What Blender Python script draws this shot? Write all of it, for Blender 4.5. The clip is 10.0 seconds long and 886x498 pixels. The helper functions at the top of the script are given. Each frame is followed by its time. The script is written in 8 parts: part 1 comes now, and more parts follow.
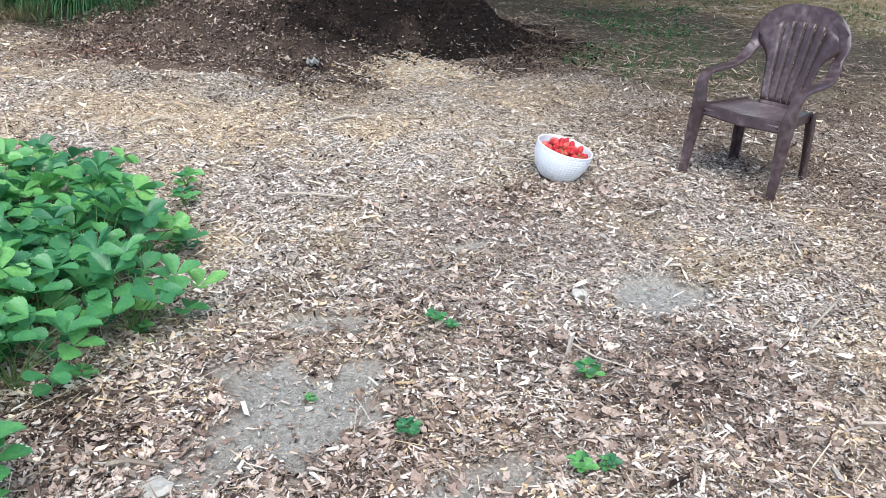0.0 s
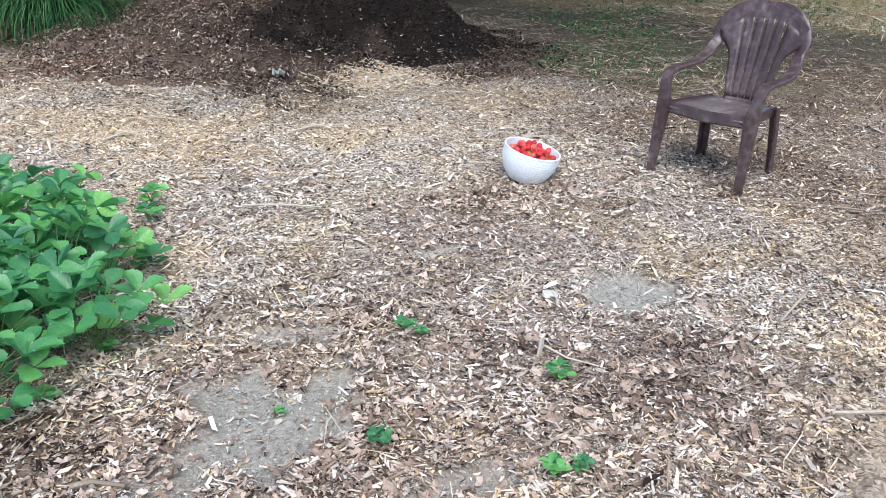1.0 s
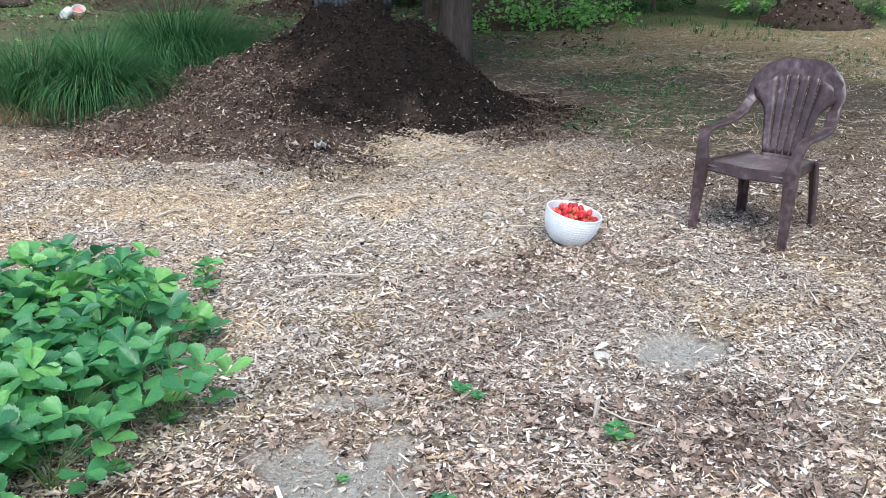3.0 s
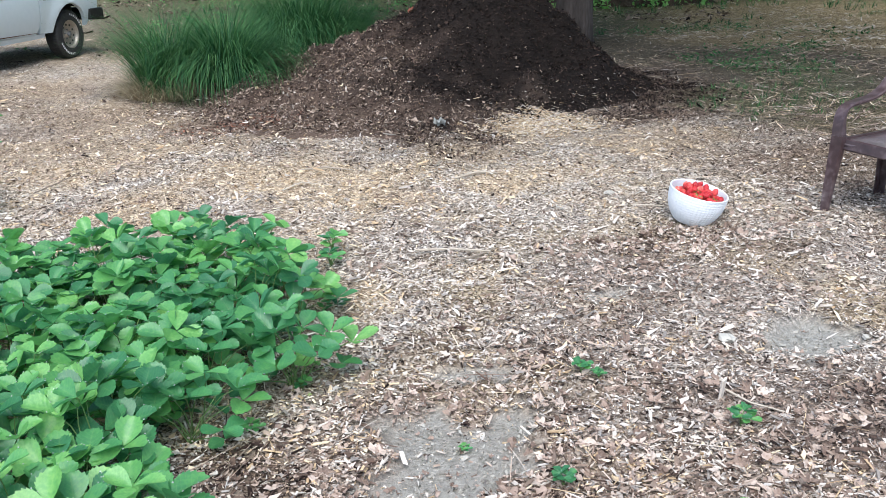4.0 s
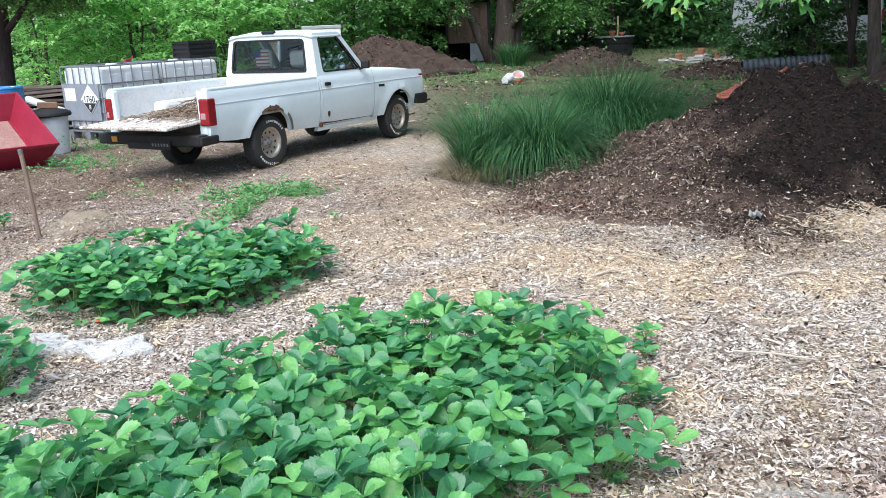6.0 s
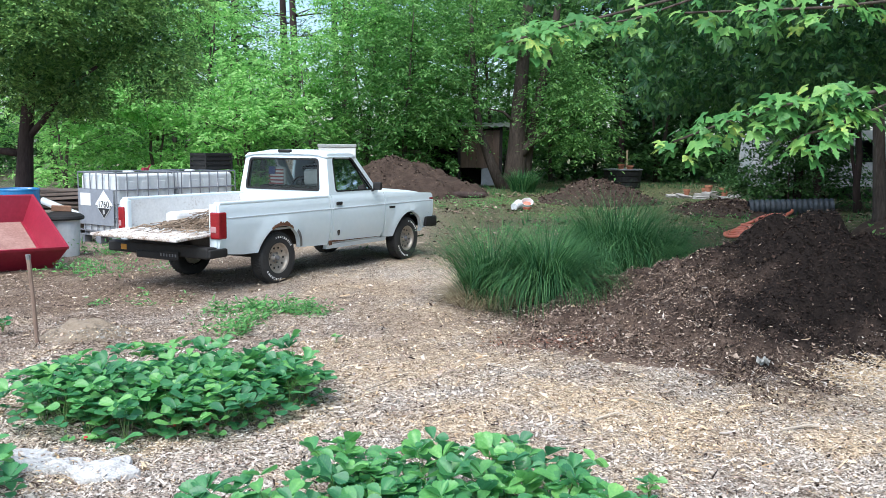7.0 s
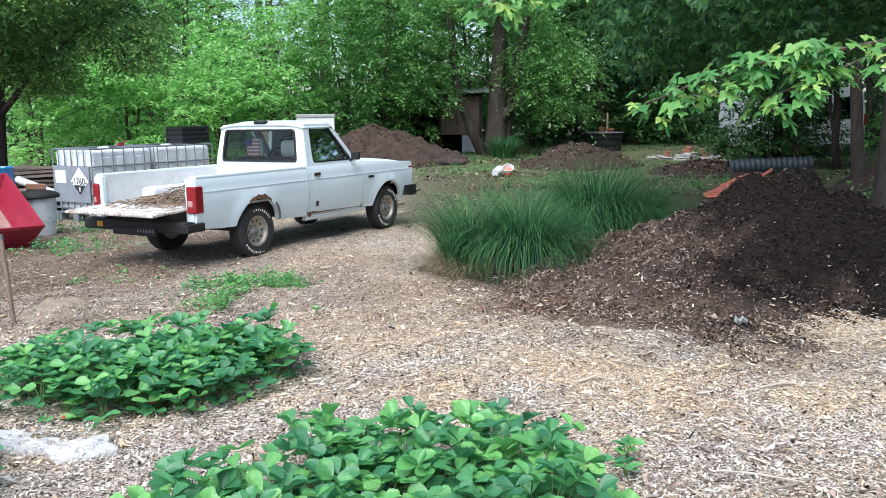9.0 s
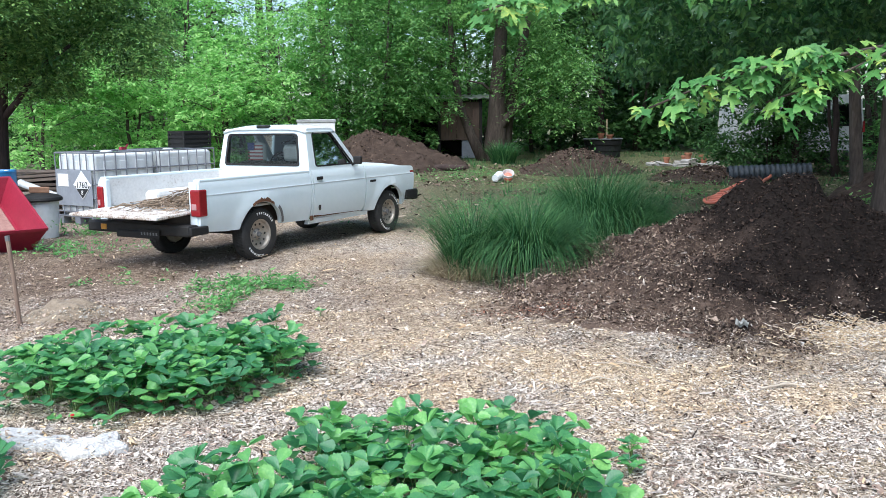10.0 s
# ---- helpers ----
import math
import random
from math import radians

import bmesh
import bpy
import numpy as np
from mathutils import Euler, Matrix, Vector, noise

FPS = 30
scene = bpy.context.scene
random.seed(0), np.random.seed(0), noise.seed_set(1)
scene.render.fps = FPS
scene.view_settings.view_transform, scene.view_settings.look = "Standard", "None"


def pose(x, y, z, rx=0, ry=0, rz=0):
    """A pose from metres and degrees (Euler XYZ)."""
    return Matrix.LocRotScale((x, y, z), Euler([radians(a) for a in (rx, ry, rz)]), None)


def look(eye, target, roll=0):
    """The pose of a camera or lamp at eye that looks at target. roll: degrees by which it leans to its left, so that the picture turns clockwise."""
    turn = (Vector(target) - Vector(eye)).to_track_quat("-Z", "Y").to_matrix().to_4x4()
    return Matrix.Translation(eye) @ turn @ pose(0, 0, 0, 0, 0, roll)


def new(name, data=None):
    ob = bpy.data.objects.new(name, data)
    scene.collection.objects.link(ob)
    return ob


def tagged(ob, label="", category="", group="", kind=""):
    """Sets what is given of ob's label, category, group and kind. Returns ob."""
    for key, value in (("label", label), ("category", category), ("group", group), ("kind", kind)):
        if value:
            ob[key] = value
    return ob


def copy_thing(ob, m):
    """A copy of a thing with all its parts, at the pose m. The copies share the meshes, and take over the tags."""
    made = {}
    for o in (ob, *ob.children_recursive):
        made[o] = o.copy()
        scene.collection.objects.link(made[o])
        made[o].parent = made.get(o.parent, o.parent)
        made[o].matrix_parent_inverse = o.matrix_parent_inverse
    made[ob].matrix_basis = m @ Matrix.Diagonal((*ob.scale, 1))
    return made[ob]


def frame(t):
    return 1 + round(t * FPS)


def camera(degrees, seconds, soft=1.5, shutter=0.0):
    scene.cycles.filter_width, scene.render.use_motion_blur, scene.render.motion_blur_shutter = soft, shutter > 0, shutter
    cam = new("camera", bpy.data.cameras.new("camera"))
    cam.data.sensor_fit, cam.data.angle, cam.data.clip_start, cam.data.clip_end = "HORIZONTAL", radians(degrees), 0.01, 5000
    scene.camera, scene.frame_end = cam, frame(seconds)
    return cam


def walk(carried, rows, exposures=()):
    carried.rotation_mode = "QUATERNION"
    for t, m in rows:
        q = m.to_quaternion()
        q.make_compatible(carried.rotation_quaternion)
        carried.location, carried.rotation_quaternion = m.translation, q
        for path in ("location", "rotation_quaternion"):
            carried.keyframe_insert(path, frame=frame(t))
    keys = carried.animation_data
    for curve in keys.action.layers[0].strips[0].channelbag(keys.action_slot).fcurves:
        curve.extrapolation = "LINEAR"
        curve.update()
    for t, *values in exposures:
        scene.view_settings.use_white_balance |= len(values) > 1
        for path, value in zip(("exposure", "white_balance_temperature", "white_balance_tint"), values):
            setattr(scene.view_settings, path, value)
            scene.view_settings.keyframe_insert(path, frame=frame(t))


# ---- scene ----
cam = camera(54.0, 10.0, soft=0.72)


PATH = [
    (0, (0.246, 0.005, 1.412), (1.072, 1.645, 0.619), 4.2),
    (0.5, (0.273, 0.01, 1.407), (1.139, 1.638, 0.634), 3.6),
    (1, (0.286, 0.003, 1.399), (1.159, 1.627, 0.625), 2.7),
    (1.5, (0.28, -0.012, 1.405), (1.166, 1.62, 0.662), 1.8),
    (2, (0.246, -0.016, 1.42), (1.147, 1.636, 0.743), 2.1),
    (2.2, (0.236, -0.006, 1.426), (1.124, 1.663, 0.774), 1.6),
    (3.3, (0.191, -0.032, 1.439), (0.973, 1.691, 0.79), -0.4),
    (3.5, (0.179, -0.036, 1.437), (0.918, 1.703, 0.78), -0.5),
    (4, (0.153, -0.03, 1.434), (0.735, 1.756, 0.747), -1.3),
    (4.5, (0.085, -0.035, 1.44), (0.346, 1.808, 0.708), -2.9),
    (5, (0.033, -0.045, 1.451), (0.106, 1.821, 0.736), -2.4),
    (5.5, (-0.005, -0.051, 1.46), (-0.042, 1.83, 0.783), -2.0),
    (6, (0.001, -0.035, 1.505), (-0.035, 1.901, 1.008), -2.6),
    (6.2, (0.002, -0.016, 1.518), (-0.033, 1.951, 1.16), -2.3),
    (7.3, (-0.007, 0.037, 1.588), (-0.049, 2.023, 1.359), 1.0),
    (7.5, (-0.005, 0.038, 1.59), (-0.041, 2.024, 1.353), 0.5),
    (8, (0.004, 0.042, 1.588), (-0.016, 2.025, 1.33), -0.3),
    (8.5, (0.035, 0.053, 1.582), (0.028, 2.033, 1.303), -0.7),
    (9, (0.047, 0.058, 1.576), (0.041, 2.034, 1.271), -0.9),
    (9.5, (0.033, 0.046, 1.575), (0.029, 2.024, 1.278), -0.9),
    (10, (0.007, -0.002, 1.558), (0.005, 1.976, 1.267), -0.7),
]
walk(cam, [(t, look(eye, target, roll)) for t, eye, target, roll in PATH], [(0, 0.62, 5950, 8), (4, 0.65, 5950, 8), (6, 0.82, 5950, 8), (10, 0.82, 5950, 8)])

# ---- world and light: bright overcast over a clearing ----
SUN_EL, SUN_AZ = radians(58), radians(205)
world = bpy.data.worlds.new("sky")
scene.world = world
world.use_nodes = True
wn = world.node_tree
sky = wn.nodes.new("ShaderNodeTexSky")
sky.sky_type, sky.sun_disc = "NISHITA", False
sky.sun_elevation, sky.sun_rotation = SUN_EL, SUN_AZ
sky.air_density, sky.dust_density, sky.ozone_density = 1.0, 2.0, 1.0
wn.links.new(sky.outputs[0], wn.nodes["Background"].inputs[0])
wn.nodes["Background"].inputs[1].default_value = 0.15
sun = new("sun", bpy.data.lights.new("sun", "SUN"))
sun.data.energy, sun.data.angle, sun.data.color = 3.0, radians(60), (1.0, 0.97, 0.93)
sun.matrix_world = look((math.sin(SUN_AZ) * math.cos(SUN_EL) * 50, math.cos(SUN_AZ) * math.cos(SUN_EL) * 50, math.sin(SUN_EL) * 50), (0, 0, 0))

# ---- materials ----


def ramp_colors(node, stops):
    el = node.color_ramp.elements
    while len(el) < len(stops):
        el.new(0.5)
    for e, (p, c) in zip(el, stops):
        e.position, e.color = p, (*c, 1)


def mat(name, stops, scale=6.0, rough=0.7, metal=0.0, bump=0.3, bscale=60.0, vary=0.0, by="object", stretch=(1, 1, 1), spec=0.5, dist=0.004, detail=5.0):
    """A surface whose colour runs through stops by two noises, with fine relief; vary: lightness from piece to piece."""
    m = bpy.data.materials.new(name)
    m.use_nodes = True
    nt, lk = m.node_tree, m.node_tree.links.new
    b = nt.nodes["Principled BSDF"]
    tc, mp = nt.nodes.new("ShaderNodeTexCoord"), nt.nodes.new("ShaderNodeMapping")
    mp.inputs["Scale"].default_value = stretch
    lk(tc.outputs["Object"], mp.inputs[0])
    n1, n2, mx = nt.nodes.new("ShaderNodeTexNoise"), nt.nodes.new("ShaderNodeTexNoise"), nt.nodes.new("ShaderNodeMix")
    n1.inputs["Scale"].default_value, n1.inputs["Detail"].default_value, n1.inputs["Roughness"].default_value = scale, detail, 0.65
    n2.inputs["Scale"].default_value, n2.inputs["Detail"].default_value = scale * 7.3, 3.0
    mx.data_type, mx.inputs[0].default_value = "FLOAT", 0.4
    for n in (n1, n2):
        lk(mp.outputs[0], n.inputs["Vector"])
    lk(n1.outputs[0], mx.inputs[2])
    lk(n2.outputs[0], mx.inputs[3])
    cr = nt.nodes.new("ShaderNodeValToRGB")
    ramp_colors(cr, stops)
    if vary:
        src = nt.nodes.new("ShaderNodeObjectInfo") if by == "object" else nt.nodes.new("ShaderNodeNewGeometry")
        rnd = src.outputs["Random"] if by == "object" else src.outputs["Random Per Island"]
        ma = nt.nodes.new("ShaderNodeMath")
        ma.operation = "MULTIPLY_ADD"
        ma.inputs[1].default_value, ma.inputs[2].default_value = vary, -vary / 2
        lk(rnd, ma.inputs[0])
        ad = nt.nodes.new("ShaderNodeMath")
        ad.operation = "ADD"
        lk(ma.outputs[0], ad.inputs[0])
        lk(mx.outputs[0], ad.inputs[1])
        lk(ad.outputs[0], cr.inputs[0])
    else:
        lk(mx.outputs[0], cr.inputs[0])
    lk(cr.outputs[0], b.inputs["Base Color"])
    b.inputs["Roughness"].default_value, b.inputs["Metallic"].default_value = rough, metal
    b.inputs["Specular IOR Level"].default_value = spec
    if bump:
        n3, bp = nt.nodes.new("ShaderNodeTexNoise"), nt.nodes.new("ShaderNodeBump")
        n3.inputs["Scale"].default_value, n3.inputs["Detail"].default_value = bscale, 4.0
        bp.inputs["Strength"].default_value, bp.inputs["Distance"].default_value = bump, dist
        lk(mp.outputs[0], n3.inputs["Vector"])
        lk(n3.outputs[0], bp.inputs["Height"])
        lk(bp.outputs[0], b.inputs["Normal"])
    return m


def leaf_mat(name, stops, by="island", rough=0.45, through_light=0.35, spec=0.4, scale=9.0):
    """Leaves: colour from leaf to leaf and over each leaf, light that shines through."""
    m = mat(name, stops, scale=scale, rough=rough, bump=0.25, bscale=70, vary=0.75, by=by, spec=spec)
    nt, lk = m.node_tree, m.node_tree.links.new
    b = nt.nodes["Principled BSDF"]
    tr, mx = nt.nodes.new("ShaderNodeBsdfTranslucent"), nt.nodes.new("ShaderNodeMixShader")
    lk(b.inputs["Base Color"].links[0].from_socket, tr.inputs[0])
    mx.inputs[0].default_value = through_light
    lk(b.outputs[0], mx.inputs[1])
    lk(tr.outputs[0], mx.inputs[2])
    lk(mx.outputs[0], nt.nodes["Material Output"].inputs[0])
    return m


def glass_mat(name, tint=(0.8, 0.9, 0.88), clear=0.75):
    m = bpy.data.materials.new(name)
    m.use_nodes = True
    nt, lk = m.node_tree, m.node_tree.links.new
    gl, tp, mx, fr = nt.nodes.new("ShaderNodeBsdfGlossy"), nt.nodes.new("ShaderNodeBsdfTransparent"), nt.nodes.new("ShaderNodeMixShader"), nt.nodes.new("ShaderNodeFresnel")
    gl.inputs["Roughness"].default_value = 0.03
    tp.inputs[0].default_value = (*[c * clear for c in tint], 1)
    fr.inputs[0].default_value = 1.42
    lk(fr.outputs[0], mx.inputs[0])
    lk(tp.outputs[0], mx.inputs[1])
    lk(gl.outputs[0], mx.inputs[2])
    lk(mx.outputs[0], nt.nodes["Material Output"].inputs[0])
    return m


# ---- mesh helpers ----
def mesh_np(name, verts, faces, material, smooth=False):
    """A mesh from arrays: verts (n, 3), faces (m, k) with one k."""
    me = bpy.data.meshes.new(name)
    verts, faces = np.asarray(verts, np.float32), np.asarray(faces, np.int32)
    k = faces.shape[1]
    me.vertices.add(len(verts))
    me.vertices.foreach_set("co", verts.ravel())
    me.loops.add(faces.size)
    me.loops.foreach_set("vertex_index", faces.ravel())
    me.polygons.add(len(faces))
    me.polygons.foreach_set("loop_start", np.arange(0, faces.size, k, dtype=np.int32))
    me.polygons.foreach_set("use_smooth", np.full(len(faces), smooth))
    me.update(calc_edges=True)
    me.validate()
    if material:
        me.materials.append(material)
    return me


def mesh_bm(name, bm, material, smooth=False):
    me = bpy.data.meshes.new(name)
    bmesh.ops.recalc_face_normals(bm, faces=bm.faces)
    bm.to_mesh(me)
    bm.free()
    if smooth:
        me.polygons.foreach_set("use_smooth", np.full(len(me.polygons), True))
    if material:
        me.materials.append(material)
    return me


def part(name, bm, material, parent, label="", smooth=False, m=None):
    """Links a bmesh (or a mesh) as one object under a thing or a part."""
    me = bm if isinstance(bm, bpy.types.Mesh) else mesh_bm(name, bm, material, smooth)
    ob = new(name, me)
    ob.parent = parent
    if m is not None:
        ob.matrix_basis = m
    return tagged(ob, label) if label else ob


def thing(name, label, category, m=None, group="", kind="", data=None):
    ob = new(name, data)
    if m is not None:
        ob.matrix_basis = m
    return tagged(ob, label, category, group, kind)


def add_box(bm, x0, x1, y0, y1, z0, z1, bevel=0.0, seg=2, m=None):
    r = bmesh.ops.create_cube(bm, size=1)
    vs = r["verts"]
    for v in vs:
        v.co = Vector((x0 + (v.co.x + 0.5) * (x1 - x0), y0 + (v.co.y + 0.5) * (y1 - y0), z0 + (v.co.z + 0.5) * (z1 - z0)))
    if m is not None:
        bmesh.ops.transform(bm, matrix=m, verts=vs)
    if bevel:
        es = list({e for v in vs for e in v.link_edges})
        bmesh.ops.bevel(bm, geom=es, offset=bevel, segments=seg, affect="EDGES", profile=0.5)


def box(x0, x1, y0, y1, z0, z1, bevel=0.0, seg=2, m=None):
    bm = bmesh.new()
    add_box(bm, x0, x1, y0, y1, z0, z1, bevel, seg, m)
    return bm


def add_tube(bm, points, radii, n=8, cap=True):
    """A tube along points; radii: one, or one each."""
    pts = [Vector(p) for p in points]
    if not isinstance(radii, (list, tuple)):
        radii = [radii] * len(pts)
    rings, side = [], None
    for i, p in enumerate(pts):
        d = (pts[min(i + 1, len(pts) - 1)] - pts[max(i - 1, 0)]).normalized()
        if side is None:
            side = d.orthogonal().normalized()
        side = (side - d * side.dot(d)).normalized()
        up = d.cross(side)
        rings.append([bm.verts.new(p + radii[i] * (math.cos(a) * side + math.sin(a) * up)) for a in (2 * math.pi * k / n for k in range(n))])
    for a, b in zip(rings, rings[1:]):
        for k in range(n):
            bm.faces.new((a[k], a[(k + 1) % n], b[(k + 1) % n], b[k]))
    if cap:
        bm.faces.new(rings[0][::-1])
        bm.faces.new(rings[-1])


def tube(points, radii, n=8, cap=True):
    bm = bmesh.new()
    add_tube(bm, points, radii, n, cap)
    return bm


def add_lathe(bm, prof, n=24, m=None, caps=True):
    """A turned shape from (radius, height) pairs round z."""
    rings = []
    for r, z in prof:
        rings.append([bm.verts.new((r * math.cos(2 * math.pi * k / n), r * math.sin(2 * math.pi * k / n), z)) for k in range(n)])
    for a, b in zip(rings, rings[1:]):
        for k in range(n):
            bm.faces.new((a[k], a[(k + 1) % n], b[(k + 1) % n], b[k]))
    if caps:
        bm.faces.new(rings[0][::-1])
        bm.faces.new(rings[-1])
    if m is not None:
        bmesh.ops.transform(bm, matrix=m, verts=[v for r in rings for v in r])


def lathe(prof, n=24, m=None, caps=True):
    bm = bmesh.new()
    add_lathe(bm, prof, n, m, caps)
    return bm


def vnoise(x, y, s, seed=0):
    """Smooth value noise on arrays, -1 to 1, with features of about s metres."""
    table = np.random.default_rng(100 + seed).uniform(-1, 1, (256, 256))
    u, v = np.asarray(x) / s + 1000, np.asarray(y) / s + 1000
    i, j = np.floor(u).astype(int), np.floor(v).astype(int)
    fu, fv = u - i, v - j
    fu, fv = fu * fu * (3 - 2 * fu), fv * fv * (3 - 2 * fv)
    g = lambda a, b: table[a % 256, b % 256]
    return (g(i, j) * (1 - fu) + g(i + 1, j) * fu) * (1 - fv) + (g(i, j + 1) * (1 - fu) + g(i + 1, j + 1) * fu) * fv


def smooth(a, b, x):
    t = np.clip((np.asarray(x, float) - a) / (b - a), 0, 1)
    return t * t * (3 - 2 * t)


# ---- ground ----
MUD = [(2.33, 2.31, 0.25, 0.14, 0.12, 1.0), (1.14, 2.48, 0.17, 0.07, -0.2, 0.85), (0.84, 2.03, 0.21, 0.3, -0.5, 0.9), (1.88, 2.9, 0.18, 0.06, 0.0, 0.75), (1.15, 1.53, 0.15, 0.08, 0.0, 0.7), (0.52, 1.8, 0.14, 0.1, 0.3, 0.6)]


def mud_at(x, y):
    """How bare the soil lies, 0 to 1."""
    out = np.zeros_like(np.asarray(x, float))
    wob = 0.42 * vnoise(x, y, 0.16, 1) + 0.4 * vnoise(x, y, 0.05, 2)
    for cx, cy, rx, ry, a, k in MUD:
        dx, dy = x - cx, y - cy
        u, v = dx * math.cos(a) + dy * math.sin(a), dy * math.cos(a) - dx * math.sin(a)
        out = np.maximum(out, k * (1 - smooth(0.68, 1.12, np.hypot(u / rx, v / ry) + wob)))
    return out


def ground_z(x, y):
    x, y = np.asarray(x, float), np.asarray(y, float)
    r = np.hypot(x, y)
    z = 0.25 * smooth(14, 29, r)
    near = 1 - smooth(12, 20, r)
    z = z + near * (0.022 * vnoise(x, y, 0.9, 3) + 0.018 * vnoise(x, y, 0.3, 4) * (1 - mud_at(x, y)) + 0.021 * vnoise(x, y, 0.12, 5) * (1 - mud_at(x, y)) + .008 * vnoise(x, y, .05, 7) * (1 - mud_at(x, y)))
    z = z - 0.03 * mud_at(x, y)
    z = z + 0.05 * np.exp(-(((x + 3.0) / 0.45) ** 2 + ((y - 6.9) / 0.35) ** 2))
    return z + (1 - near) * 0.05 * vnoise(x, y, 3.0, 6)


def leafy_at(x, y):
    """Brown leaf litter among the chips."""
    a = np.exp(-(((x - 1.5) / 1.3) ** 2 + ((y - 1.7) / 0.9) ** 2)) + 0.9 * np.exp(-(((x - 2.2) / 0.55) ** 2 + ((y - 3.2) / 0.45) ** 2))
    return np.clip(a + 0.4 * vnoise(x, y, 0.5, 8), 0, 1)


def dark_at(x, y):
    """Dark compost spread round the heap and the trodden soil by the truck."""
    heap = 1 - smooth(0.66, 1.25, np.hypot((x - 2.75) / 2.4, (y - 8.1) / (2.3 - .55 * smooth(2.3, 2.9, x))) + 0.2 * vnoise(x, y, 0.5, 9) + .14 * vnoise(x, y, .15, 18))
    heap = np.maximum(heap, .95 * (1 - smooth(.55, 1.2, np.hypot((x - 4.3) / 1.3, (y - 7.3) / 1.15) + .25 * vnoise(x, y, .4, 55) + .2 * vnoise(x, y, .13, 56))))
    for cx, cy, rx, ry, k in ((.3, 2.15, .3, .2, .75), (.66, 2.4, .12, .08, .6), (1.74, 2.06, .14, .08, .7), (1.95, 1.66, .25, .12, .6), (1.2, 2.1, .12, .07, .5), (2.3, 3.36, .18, .08, .6), (1.0, 2.72, .15, .06, .45), (1.59, 2.1, .12, .1, .7), (2.25, 1.86, .2, .1, .7), (1.39, 2.5, .14, .07, .6), (1.79, 2.7, .14, .08, .55), (2.97, 3.13, .25, .12, .4), (2.5, 3.5, .25, .08, .5), (3.95, 6.15, .6, .32, .8), (5.2, 4.4, 1.1, .9, .5), (4.4, 3.1, .6, .7, .35)):
        heap = np.maximum(heap, k * np.exp(-((x - cx) / rx) ** 2 - ((y - cy) / ry) ** 2) * (.8 + .5 * vnoise(x, y, .1, 30)))
    return np.clip(heap, 0, 1)


def trod_at(x, y):
    """Brown trodden mulch: darkest by the truck, thinner towards the heap and along the strip before it."""
    by_truck = smooth(-1.9, -3.2, x + 0.35 * vnoise(x, y, 0.8, 10)) * smooth(5.6, 6.8, y) * (1 - smooth(13, 16, y))
    lane = .5 * smooth(5.7, 7.3, y + .5 * vnoise(x, y, .7, 50)) * (1 - smooth(9.4, 10.4, y)) * (1 - smooth(1.2, 2.4, x))
    side = .85 * smooth(3.0, 4.1, x + .4 * vnoise(x, y, .6, 51)) * (1 - smooth(4.6, 6.0, y))
    side = np.maximum(side, np.exp(-((x - 3.9) / .7) ** 4 - ((y - 6.15) / .42) ** 4))
    return np.maximum(np.maximum(by_truck, lane), side) * np.clip(.85 + .5 * vnoise(x, y, .35, 52), 0, 1)


def straw_shade_at(x, y):
    """Thin straw and grass beyond the chair, where the trees' shade is also put into the colour."""
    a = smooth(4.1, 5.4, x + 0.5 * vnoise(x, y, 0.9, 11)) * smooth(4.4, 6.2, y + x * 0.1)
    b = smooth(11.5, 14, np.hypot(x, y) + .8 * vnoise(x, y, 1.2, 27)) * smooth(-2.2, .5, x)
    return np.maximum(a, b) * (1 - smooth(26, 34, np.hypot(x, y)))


def hay_at(x, y):
    """The band of golden straw at the clearing's far right."""
    r = np.hypot(x, y) + .9 * vnoise(x, y, 1.4, 53) + .4 * vnoise(x, y, .4, 54)
    return smooth(11.2, 13.2, r) * (1 - smooth(17.5, 19.5, r)) * smooth(.55, .72, x / np.maximum(y, .1))


GOLD = [(1.24, 5.1, .5), (.74, 5.6, .42), (2.9, 6.05, .42), (3.5, 5.3, .45), (.86, 5.35, .4), (1.3, 4.65, .4), (2.3, 4.7, .35), (2.2, 5.5, .3), (-.1, 4.9, .3), (3.1, 1.5, .4), (2.4, 1.3, .3), (-.3, 13.3, 1.1), (-1.1, 9.6, .6), (-.3, 6.3, .6), (-.1, 7.5, .6), (-.9, 6.9, .4)]


def golden_at(x, y):
    """Patches of fresh golden chips."""
    g = np.zeros_like(np.asarray(x, float))
    for cx, cy, rad in GOLD:
        g = np.maximum(g, np.exp(-((x - cx) / rad) ** 2 - ((y - cy) / rad) ** 2))
    return np.clip(1.1 * g + .55 * vnoise(x, y, .4, 39) + .4 * vnoise(x, y, .14, 40) + .16 * smooth(3.2, 4.8, y) + .14 * smooth(5, 6.5, y), 0, 1)


